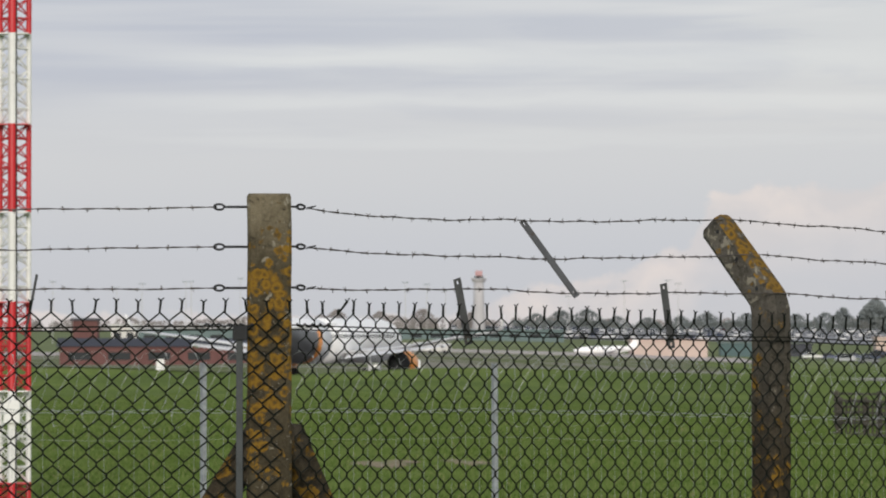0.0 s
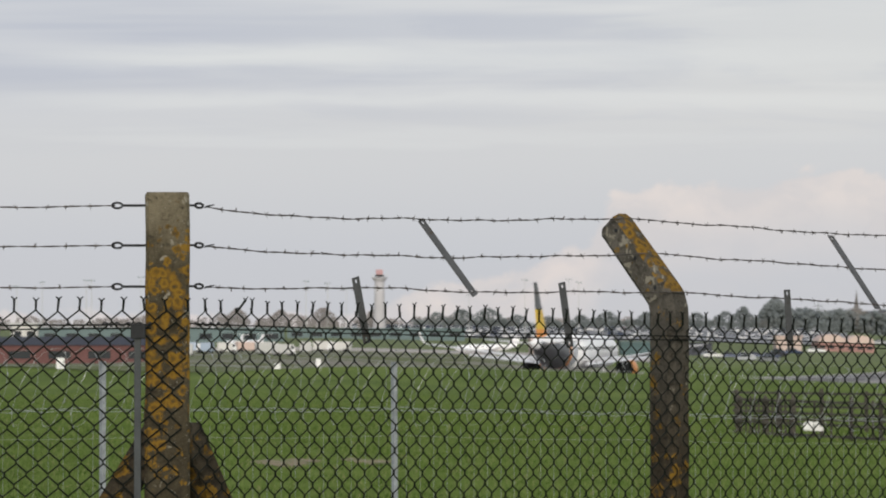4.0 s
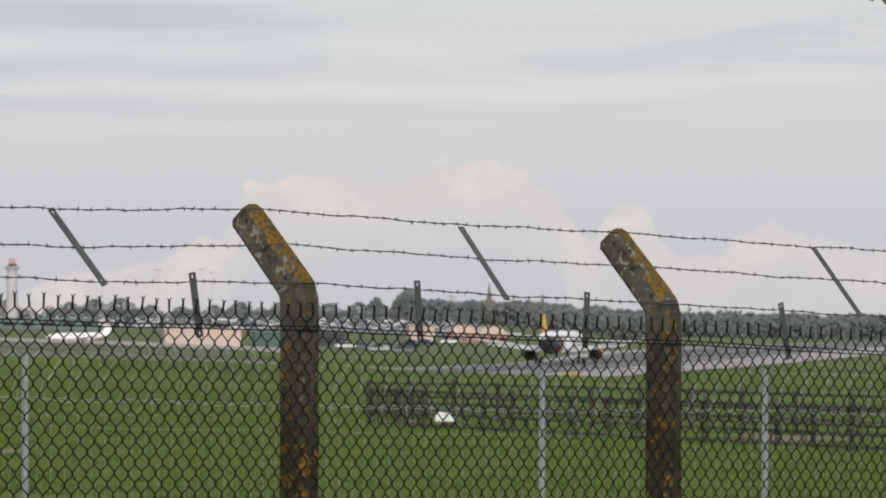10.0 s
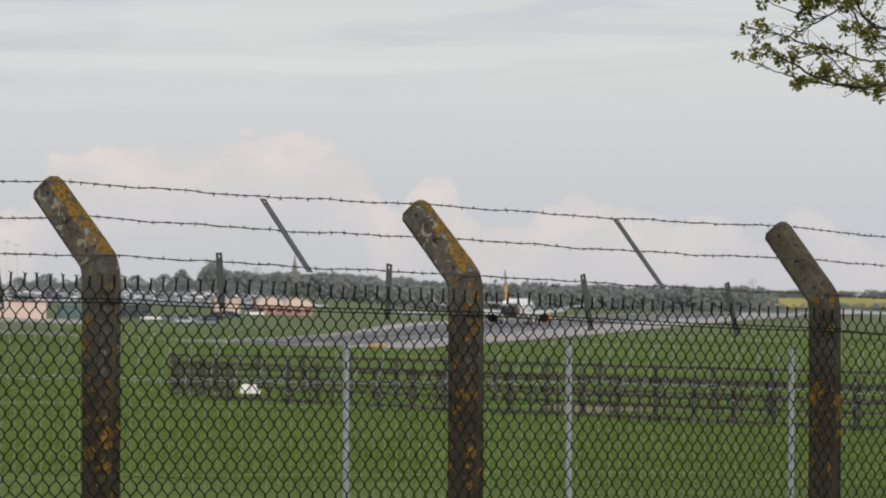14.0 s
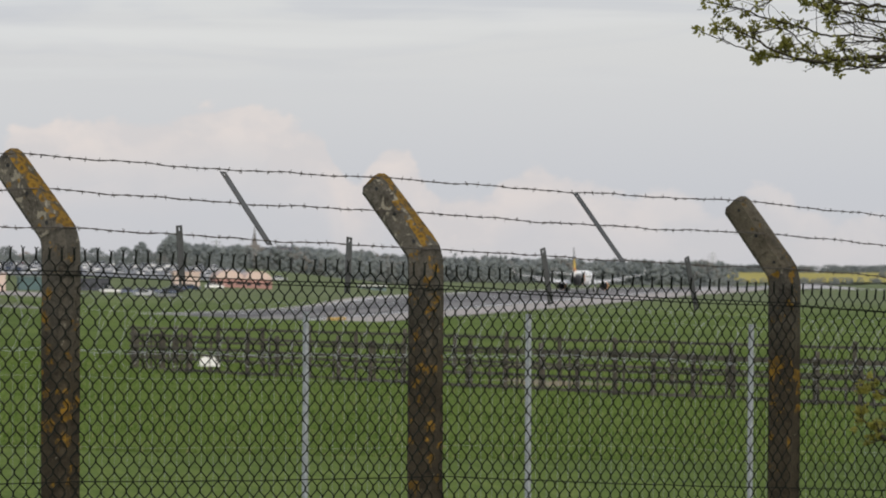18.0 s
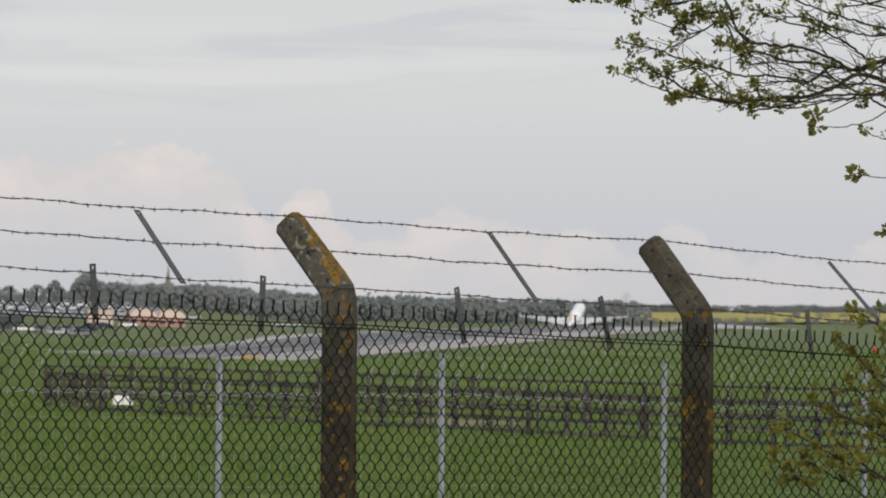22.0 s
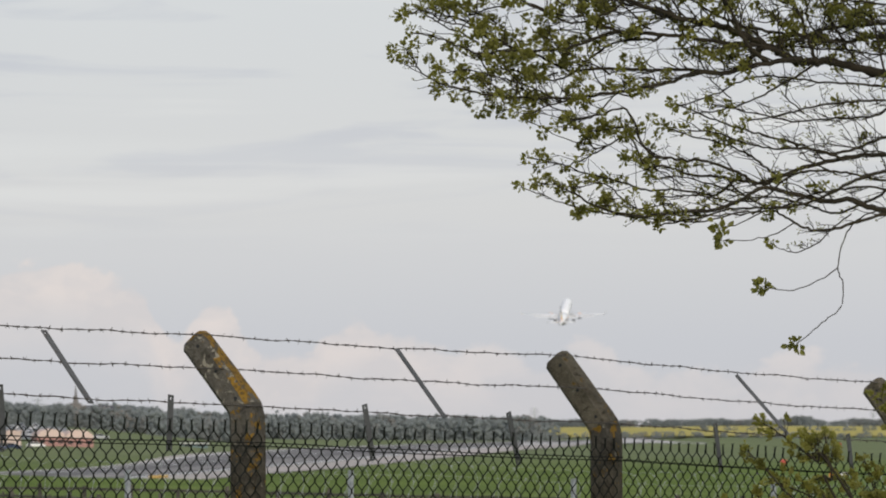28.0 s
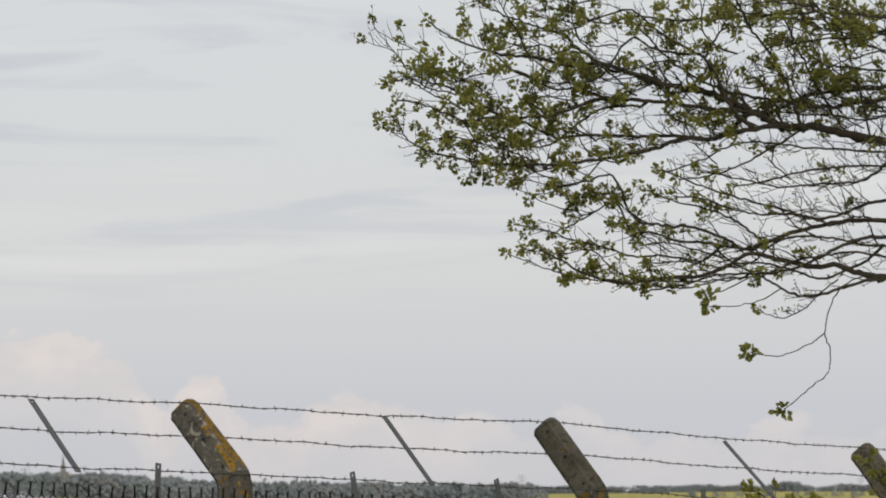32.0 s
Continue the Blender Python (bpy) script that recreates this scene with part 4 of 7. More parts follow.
# ---- timber rail fences in the meadow ----
def rail_fence(p0, p1, posts, height, levels, label, seed, pickets=0.0):
    f = empty("timber_fence")
    tagged(f, label, "fence", group="timber rail fences")
    q = random.Random(seed)
    p0, p1 = Vector(p0), Vector(p1)
    d = (p1 - p0).normalized()
    ang = math.atan2(d.y, d.x)
    tops = []
    post_me = [bevelled(Shape().box((-0.034, -0.035, -0.35), (0.034, 0.035, height + dh)), 0.008, 1).mesh("post", M_WOOD) for dh in (0.0, 0.05, -0.03)]
    for i in range(posts):
        p = p0 + (p1 - p0) * (i / (posts - 1))
        g = Vector((p.x, p.y, ground_z(p.x, p.y)))
        part("post", q.choice(post_me), None, f, "", False, Matrix.Translation(g) @ Matrix.Rotation(ang + q.uniform(-0.1, 0.1), 4, "Z") @ Matrix.Rotation(q.uniform(-0.02, 0.02), 4, "Y"))
        tops.append(g)
    for i in range(posts - 1):
        a, b = tops[i], tops[i + 1]
        for k in levels:
            za, zb = height * k + q.uniform(-0.007, 0.007), height * k + q.uniform(-0.007, 0.007)
            A, B = a + Vector((0, 0, za)), b + Vector((0, 0, zb))
            ax = (B - A).normalized()
            off = Vector((d.y, -d.x, 0)) * 0.07
            up = Vector((0, 0, 0.025))
            th = off.normalized() * 0.018
            rings = [[P + off + up * s + th * t for s, t in ((-1, -1), (-1, 1), (1, 1), (1, -1))] for P in (A - ax * 0.06, (A + B) / 2 + Vector((0, 0, -0.008)), B + ax * 0.06)]
            part("rail", Shape().rings(rings), M_WOOD, f)
    pk = bevelled(Shape().box((-0.016, -0.02, 0.0), (0.016, 0.02, height * 0.93)), 0.005, 1).mesh("picket", M_WOOD)
    steps = [0.2 * (i + 0.5) for i in range(int(pickets / 0.2))]
    while pickets and steps[-1] < (p1 - p0).length - 0.6:
        steps.append(steps[-1] + q.uniform(0.7, 1.0))
    for step in steps:
        p = p0 + d * step + Vector((-d.y, d.x)) * 0.03
        part("picket", pk, None, f, "", False, Matrix.Translation((p.x, p.y, ground_z(p.x, p.y) + q.uniform(-0.02, 0.05))) @ Matrix.Rotation(ang, 4, "Z") @ Matrix.Rotation(q.uniform(-0.03, 0.03), 4, "Y"))
    return f


rail_fence((7.8, 106), (18.6, 78), 25, 0.80, (0.90, 0.62, 0.36, 0.09), "weathered brown timber post and rail fence in the meadow", 1, 2.6)
rail_fence((8.5, 116), (20.8, 88), 17, 0.85, (0.93, 0.6, 0.28), "weathered brown timber rail fence standing behind another", 2)
sx, sy = 8.98, 102.4
sign = empty("small_sign", pose(sx, sy, ground_z(sx, sy), 0, 0, 8))
tagged(sign, "small white sign board on the timber fence", "sign")
part("board", bevelled(Shape().prism([(-0.19, 0.17), (-0.008, 0.17), (-0.008, 0.335), (-0.09, 0.355), (-0.15, 0.34), (-0.205, 0.29)], -0.015, 0.015), 0.004, 1), M_SIGN, sign, "white board")
part("board", bevelled(Shape().prism([(0.004, 0.17), (0.185, 0.16), (0.195, 0.22), (0.19, 0.26), (0.09, 0.345), (0.004, 0.33)], -0.015, 0.015), 0.004, 1), M_SIGN, sign, "white board")
part("peg", Shape().box((-0.02, 0.02, -0.2), (0.02, 0.05, 0.35)), M_WOOD, sign)


# ---- airliner ----
def ellipse(y, cz, rx, rz, n=28):
    return [(rx * math.cos(2 * math.pi * i / n), y, cz + rz * math.sin(2 * math.pi * i / n)) for i in range(n)]


def wing_shape(stations, thick):
    """stations: (x, leading y, trailing y, z). A tapered aerofoil skin."""
    rings = []
    for x, le, te, z in stations:
        c = le - te
        t = thick * c
        prof = [(1.0, 0.0), (0.88, 0.42), (0.65, 0.55), (0.3, 0.32), (0.0, 0.03), (0.3, -0.2), (0.65, -0.42), (0.88, -0.36)]
        rings.append([(x, te + c * u, z + t * v) for u, v in prof])
    return Shape().rings(rings)


def airliner():
    a = empty("airliner")
    tagged(a, "white twin-engined airliner with a dark and yellow tail taking off", "aeroplane")
    R, cz = 1.98, 3.6
    # nose towards +y; origin on the ground between the main wheels
    front = [(21.9, 0.05, -0.35), (21.5, 0.45, -0.30), (20.7, 0.95, -0.22), (19.5, 1.45, -0.12), (17.9, 1.80, -0.04), (15.9, 1.96, 0), (6, R, 0), (0, R, 0), (-6.0, R, 0)]
    body = Shape().rings([ellipse(y, cz + dz, r, r * 1.04) for y, r, dz in front])
    part("fuselage", body, M_PAINT, a, "white fuselage", True)
    tail = [(-6.0, R, 0), (-9.5, 1.97, 0.02), (-11.2, 1.93, 0.05), (-12.6, 1.82, 0.13), (-15, 1.50, 0.38), (-17.5, 1.08, 0.68), (-20, 0.62, 0.98), (-22.0, 0.22, 1.15)]
    part("tail_cone", Shape().rings([ellipse(y, cz + dz, r, r * 1.04) for y, r, dz in tail]), M_PAINT, a, "white underside of the tail cone", True)

    def skin(rows_, q0):
        shell = Shape()
        arcs = [[(r * 1.012 * math.cos(q), y, cz + dz + r * 1.05 * math.sin(q)) for q in np.linspace(-math.pi / 2 - q0, -math.pi / 2 + q0, 24)] for y, r, dz in rows_]
        for i in range(len(arcs) - 1):
            for s in range(23):
                base = len(shell.v)
                shell.v += [Vector(p) for p in (arcs[i][s], arcs[i][s + 1], arcs[i + 1][s + 1], arcs[i + 1][s])]
                shell.f.append((base, base + 1, base + 2, base + 3))
        return shell
    part("tail_paint", skin([(-10.4, 1.95, 0.03), (-11.2, 1.93, 0.05)] + tail[3:-1], 2.0), M_GREYP, a, "dark grey painted lower tail")
    part("orange_band", skin([(-9.2, 1.975, 0.02), (-10.4, 1.95, 0.03)], 2.05), M_ORANGE, a, "orange painted fuselage band")
    for s in (-1, 1):
        st = [(1.2 * s, 6.2, -1.2, cz - 1.15), (6.2 * s, 2.6, -1.6, cz - 0.75), (11 * s, -0.2, -2.9, cz + 0.05), (16.6 * s, -3.2, -5.1, cz + 0.85)]
        wing = part("wing", wing_shape(st, 0.11), M_METAL, a, "pale swept wing", True)
        tip = Shape().rings([[(x * s, le, z), (x * s + 0.06, (le + te) / 2, z), (x * s, te, z), (x * s - 0.06, (le + te) / 2, z)] for x, le, te, z in ((16.55, -3.2, -5.1, cz + 0.83), (17.1, -3.7, -5.2, cz + 1.0), (17.35, -4.2, -5.4, cz + 1.3), (17.5, -4.7, -5.7, cz + 1.8), (17.6, -5.3, -5.9, cz + 2.4))])
        part("sharklet", tip, M_PAINT, wing, "white upswept wing tip", True)
        for fx in (4.5, 8.2, 11.5):
            k = (fx - 1.2) / 15.4
            ty = -1.3 - 3.4 * k
            part("flap_fairing", Shape().rings([[(fx * s + 0.16 * math.cos(q), y, cz - 1.15 + 1.3 * k + dz + 0.2 * r * math.sin(q)) for q in np.linspace(0, 5.5, 7)] for y, r, dz in ((ty + 1.6, 0.3, -0.1), (ty, 1.0, -0.2), (ty - 0.9, 0.2, -0.12))]), M_METAL, wing)
        flap = Shape().rings([[(x * s, le, z), (x * s, le - 0.1, z - 0.12), (x * s, te, z - dip), (x * s, te + 0.1, z - dip + 0.06)] for x, le, te, z, dip in ((2.0, -0.9, -2.4, cz - 1.2, 0.40), (6.0, -1.55, -2.9, cz - 0.82, 0.34), (12.0, -2.8, -3.8, cz - 0.22, 0.25))])
        part("flap", flap, M_METAL, wing, "lowered trailing edge flap")
        ex, ey, ez = 5.75 * s, 3.6, cz - 2.05
        cowl = [(2.1, 0.98), (1.9, 1.12), (1.0, 1.2), (0.0, 1.18), (-1.0, 1.02), (-1.2, 0.98)]
        eng = part("engine", Shape().rings([[(ex + r * math.cos(q), ey + y, ez + r * math.sin(q)) for q in np.linspace(0, 2 * math.pi, 25)[:-1]] for y, r in cowl]), M_ORANGE, a, "orange engine nacelle", True)
        part("nozzle", Shape().rings([[(ex + r * math.cos(q), ey + y, ez + r * math.sin(q)) for q in np.linspace(0, 2 * math.pi, 21)[:-1]] for y, r in ((-0.85, 1.08), (-1.0, 1.06), (-1.25, 0.98), (-1.3, 0.8), (-1.9, 0.62), (-2.6, 0.3))]), M_DARK, eng, "dark exhaust nozzle", True)
        part("inlet", Shape().rings([[(ex + r * math.cos(q), ey + y, ez + r * math.sin(q)) for q in np.linspace(0, 2 * math.pi, 21)[:-1]] for y, r in ((2.14, 0.9), (2.12, 0.2))]), M_DARK, eng, "dark engine inlet")
        part("pylon", Shape().rings([[(ex - 0.15, ey + 1.0, ez + z), (ex + 0.15, ey + 1.0, ez + z), (ex + 0.12, ey - 3.0, ez + z), (ex - 0.12, ey - 3.0, ez + z)] for z in (0.9, 1.45)]), M_PAINT, eng)
        st = [(0.5 * s, -15.7, -19.4, cz + 0.95), (6.2 * s, -19.2, -20.8, cz + 1.5)]
        part("tailplane", wing_shape(st, 0.08), M_METAL, a, "pale tailplane", True)
        gear = part("main_gear", Shape().tube([(3.8 * s, 0.0, 0.6), (3.7 * s, 0.1, 2.7)], 0.16, 8), M_METAL, a, "main landing gear leg")
        for wx in (-0.45, 0.45):
            part("wheel", Shape().tube([(3.8 * s + wx - 0.2, 0, 0.58), (3.8 * s + wx + 0.2, 0, 0.58)], 0.58, 16), M_RUBBER, gear, "black wheel")
    # fin: dark above, yellow flash, orange root
    def fin_slice(z0, z1):
        def at(z):
            k = (z - 1.6) / 6.3
            return -13.7 - 5.6 * k, -19.5 - 1.7 * k, 0.17 - 0.09 * k
        rings = []
        for z in np.linspace(z0, z1, 4):
            le, te, t = at(z)
            c = le - te
            rings.append([(0, le, cz + z), (t * 0.8, le - 0.2 * c, cz + z), (t, le - 0.45 * c, cz + z), (0.03, te, cz + z), (-0.03, te, cz + z), (-t, le - 0.45 * c, cz + z), (-t * 0.8, le - 0.2 * c, cz + z)])
        return Shape().rings(rings)
    part("fin_root", fin_slice(1.2, 2.7), M_ORANGE, a, "orange fin root")
    part("fin_flash", fin_slice(2.7, 5.0), M_YELLOW, a, "yellow painted fin flash")
    part("fin_top", fin_slice(5.0, 8.15), M_GREYP, a, "dark grey fin top")
    ng = part("nose_gear", Shape().tube([(0, 16.9, 0.4), (0, 17.1, 2.2)], 0.12, 8), M_METAL, a, "nose landing gear leg")
    for wx in (-0.25, 0.25):
        part("wheel", Shape().tube([(wx - 0.12, 16.9, 0.38), (wx + 0.12, 16.9, 0.38)], 0.38, 14), M_RUBBER, ng, "black wheel")
    win = bevelled(Shape().box((-0.02, -0.12, -0.17), (0.02, 0.12, 0.17)), 0.015, 1).mesh("cabin_window", M_GLASS)
    for s in (-1, 1):
        for i in range(36):
            part("cabin_window", win, None, a, "", False, pose(s * 1.955, 15.0 - i * 0.6, cz + 0.42))
    wind = Shape().rings([[(x, 19.6 - abs(x) * 0.35, cz + 0.75 + 0.02), (x, 20.05 - abs(x) * 0.4, cz + 0.32)] for x in (-1.2, -0.6, 0, 0.6, 1.2)], False)
    part("windscreen", wind, M_GLASS, a, "dark cockpit windscreen")
    return a


plane = airliner()


# ---- airport buildings and traffic ----
def G(x, y, rz=0.0):
    return pose(x, y, ground_z(x, y), 0, 0, rz)


def block(name, label, cat, x, y, wide, deep, high, mat, roof_mat, rz=0.0, roof="flat", windows=0, rows=1, door=False):
    b = empty(name, G(x, y, rz))
    tagged(b, label, cat)
    wl = part("wall", Shape().box((-wide / 2, 0, -1.0), (wide / 2, deep, high)), mat, b)
    if roof == "flat":
        part("roof", bevelled(Shape().box((-wide / 2 - 0.3, -0.3, high), (wide / 2 + 0.3, deep + 0.3, high + 0.35)), 0.05, 1), roof_mat, b)
    elif roof == "gable":
        part("roof", Shape().rings([[(x_, -0.4, high), (x_, deep / 2, high + deep * 0.22), (x_, deep + 0.4, high), (x_, deep / 2, high - 0.05)] for x_ in (-wide / 2 - 0.4, wide / 2 + 0.4)]), roof_mat, b)
    else:
        n = 10
        out = [(wide / 2 * math.cos(math.pi * i / n), high + wide * 0.3 * math.sin(math.pi * i / n)) for i in range(n + 1)]
        part("roof", Shape().prism(out, -0.4, deep + 0.4), roof_mat, b)
    for r in range(rows if windows else 0):
        for i in range(windows):
            cx = -wide / 2 + wide * (i + 0.5) / windows
            z = high * (r + 0.5) / rows
            ww = wide / windows * 0.28
            part("window", Shape().box((cx - ww, -0.06, z - high / rows * 0.2), (cx + ww, 0.0, z + high / rows * 0.2)), M_GLASS, wl)
    if door:
        part("door", Shape().box((-wide * 0.3, -0.1, -0.5), (wide * 0.3, 0.0, high * 0.8)), M_CONC, wl, "wide hangar door")
    return b


block("terminal", "long red brick building with a dark roof", "building", -37.0, 700, 26, 5, 2.5, M_BRICK, M_NAVY, 0, "gable", 5, 1)
block("brick_tower", "square red brick stair tower", "building", -47.2, 708, 3.3, 4, 5.9, M_BRICK, M_SLATE)
block("clinic", "white rendered two-storey building", "building", -43.4, 730, 3.4, 5, 5.2, M_WALL, M_CONC, 0, "flat", 2, 2)
block("long_shed", "long grey-green shed with a pale roof", "building", -45, 1250, 62, 22, 3.4, M_SHED, M_SHED, 0, "flat", 12, 1)
block("long_shed", "long grey-green shed beside the apron", "building", 8, 1330, 44, 20, 2.4, M_SHED, M_SHED, 0, "flat", 9, 1)
block("depot", "low pale depot with windows", "building", -40, 1010, 16, 8, 2.4, M_WALL, M_SLATE, 0, "flat", 6, 1)
block("hangar", "peach flat-roofed hangar at the apron", "hangar", 46.4, 1100, 15.6, 20, 3.2, M_TAN, M_TANROOF)
block("green_shed", "low blue-green shed by the hangar", "shed", 63.0, 1150, 7.0, 8, 2.7, material("blue_green_cladding", (0.07, 0.12, 0.125), 0.7, 0, 0.1, 0.3), M_SHED)
block("navy_shed", "dark navy shed on the bank", "shed", 77.4, 1180, 7.4, 10, 2.5, M_NAVY, M_NAVY, 0, "flat", 3)
block("peach_house", "small peach hangar with a flat roof", "hangar", 108.0, 1300, 6.2, 10, 3.2, M_TAN, M_TANROOF)
for hx in (118.4, 125.3):
    block("arched_hangar", "peach hangar with a curved roof on brick walls", "hangar", hx, 1300, 6.8, 18, 2.1, M_PINKB, M_TANROOF, 0, "arch", windows=3)
block("grey_shed", "long low grey shed beside the runway", "shed", 177, 1500, 7.5, 5, 1.0, M_SHED, M_CONC, 0, "flat", 2)
# control tower: white shaft, flared gallery, red radar on top
tower = empty("control_tower", G(10.0, 1500))
tagged(tower, "white round control tower with a red radar head", "tower")
part("shaft", Shape().rings([[(r * math.cos(q), r * math.sin(q), z) for q in np.linspace(0, 2 * math.pi, 21)[:-1]] for z, r in ((-1, 2.1), (3, 1.7), (9, 1.5), (14.4, 1.4))]), M_TOWER, tower, "white tapered shaft", True)
cab = part("gallery", Shape().rings([[(r * math.cos(q), r * math.sin(q), z) for q in np.linspace(0, 2 * math.pi, 21)[:-1]] for z, r in ((14.4, 1.5), (15.2, 2.1), (15.5, 2.2), (15.6, 1.6))]), M_TOWER, tower, "white flared gallery")
part("cab_window", Shape().rings([[(r * math.cos(q), r * math.sin(q), z) for q in np.linspace(0, 2 * math.pi, 21)[:-1]] for z, r in ((15.6, 1.2), (16.2, 1.25))]), M_GLASS, cab, "dark cab glazing")
part("radar_head", bevelled(Shape().box((-1.0, -0.6, 16.2), (1.0, 0.6, 17.7)), 0.2, 2), M_TOWERRED, tower, "red radar head")
for q in range(10):
    part("rail_post", Shape().tube([(2.1 * math.cos(q * 0.628), 2.1 * math.sin(q * 0.628), 15.5), (2.1 * math.cos(q * 0.628), 2.1 * math.sin(q * 0.628), 16.5)], 0.05, 5), M_WALL, cab)

# church beyond the car park
church = empty("church", G(220, 2300))
tagged(church, "grey stone church with a tall spire", "church")
part("nave", Shape().box((2, -3, -1), (16, 5, 6.0)), M_STONE, church)
part("nave_roof", Shape().rings([[(x, -3.4, 6.0), (x, 1.0, 9.5), (x, 5.4, 6.0), (x, 1.0, 5.9)] for x in (1.8, 16.4)]), M_SLATE, church)
part("bell_tower", Shape().box((-2.2, -2.2, -1), (2.2, 2.2, 10.5)), M_STONE, church)
part("spire", Shape().rings([[(r * math.cos(q), r * math.sin(q), z) for q in np.linspace(0, 2 * math.pi, 9)[:-1]] for z, r in ((10.5, 1.3), (14.0, 0.55), (18.6, 0.06))]), M_STONE, church, "slender stone spire")


def lamp_mast(a, y, high):
    m = empty("light_mast", G(a * y, y))
    tagged(m, "tall thin floodlight mast at the apron", "light mast", group="floodlight masts")
    part("pole", Shape().tube([(0, 0, -0.5), (0, 0, high)], [0.10, 0.06], 8), M_CONC, m)
    part("crossbar", Shape().box((-0.6, -0.05, high), (0.6, 0.05, high + 0.1)), M_CONC, m)
    for x in (-0.6, 0.0, 0.6):
        part("lamp_head", Shape().box((x - 0.16, -0.2, high - 0.05), (x + 0.16, 0.1, high + 0.18)), M_SHED, m)


for a, y, h in ((0.0338, 1400, 15.5), (0.0419, 1420, 15.8), (0.0438, 1430, 15.0), (0.0234, 1450, 11.0), (-0.0727, 1300, 15.0), (-0.0608, 1300, 13.5), (-0.0561, 1320, 14.5), (-0.0479, 1310, 15.0), (-0.0469, 1340, 15.0), (-0.0377, 1310, 15.5), (-0.003, 1400, 13.5), (0.0005, 1420, 12.0), (-0.007, 1380, 14.0)):
    lamp_mast(a, y, h)


def pylon(a, y, high):
    m = empty("pylon", G(a * y, y, 20))
    tagged(m, "grey lattice electricity pylon on the skyline", "pylon", group="pylons")
    b = high * 0.12
    for sx, sy in ((-1, -1), (1, -1), (1, 1), (-1, 1)):
        part("leg", Shape().tube([(sx * b, sy * b, -1), (sx * b * 0.3, sy * b * 0.3, high * 0.6), (0, 0, high)], 0.28, 4), M_GALV, m)
    for z, wd in ((0.62, 0.2), (0.75, 0.26), (0.88, 0.18)):
        part("cross_arm", Shape().tube([(-wd * high, 0, z * high), (0, 0, z * high + 0.5), (wd * high, 0, z * high)], 0.25, 4), M_GALV, m)


for a, y, h in ((0.1826, 4200, 17.5), (0.0885, 3000, 16.0), (0.118, 3600, 15), (0.2485, 4400, 15)):
    pylon(a, y, h)

# ---- parked cars ----
def car(colour, name):
    c = empty("car")
    tagged(c, name + " car parked in the car park", "car", group="parked cars")
    side = [(-2.15, 0.35), (2.15, 0.35), (2.2, 0.75), (1.3, 0.92), (-1.9, 0.95), (-2.2, 0.8)]
    part("body", Shape().prism(side, -0.85, 0.85), colour, c)
    part("cabin", Shape().prism([(-1.75, 0.95), (1.1, 0.93), (0.4, 1.38), (-1.2, 1.42)], -0.76, 0.76), M_GLASS, c)
    part("roof", Shape().prism([(-1.2, 1.40), (0.4, 1.37), (0.3, 1.45), (-1.1, 1.48)], -0.72, 0.72), colour, c)
    for x in (-1.35, 1.35):
        for y in (-0.78, 0.62):
            part("wheel", Shape().tube([(x, y, 0.31), (x, y + 0.16, 0.31)], 0.31, 10), M_RUBBER, c)
    return c


PAINTS = [("silver", (0.45, 0.46, 0.48)), ("white", (0.75, 0.75, 0.74)), ("dark blue", (0.03, 0.045, 0.09)), ("black", (0.025, 0.025, 0.028)), ("grey", (0.20, 0.21, 0.22)), ("red", (0.30, 0.03, 0.025))]
protos = []
for nm, col in PAINTS:
    protos.append(car(material(nm.replace(" ", "_") + "_car_paint", col, 0.3, 0.2, 0.05, 0.5), nm))
qc = random.Random(17)
spots = []
for r in range(11):
    y = 1412 + 34 * r
    x = (0.002 + 0.004 * (r % 2)) * y
    while x < 0.090 * y:
        if qc.random() < 0.86 and not (r < 1 and x / y > 0.06):
            spots.append((x, y + qc.uniform(-1, 1), 90 + qc.uniform(-4, 4)))
        x += qc.choice((3.4, 4.2, 5.0, 6.0))
for x, y in ((79, 1150), (83, 1152), (86.5, 1156), (90, 1170), (93, 1168), (97, 1200), (84, 1120), (88, 1110), (100, 1230), (104, 1240), (141, 1450), (146, 1455), (112, 1270)):
    spots.append((x, y, qc.uniform(-20, 20)))
for i, (x, y, rz) in enumerate(spots):
    k = qc.choices(range(6), (9, 8, 2, 1, 4, 0.25))[0]
    if i < 6:
        protos[i].matrix_basis = G(x, y, rz)
    else:
        copy_thing(protos[k], G(x, y, rz))


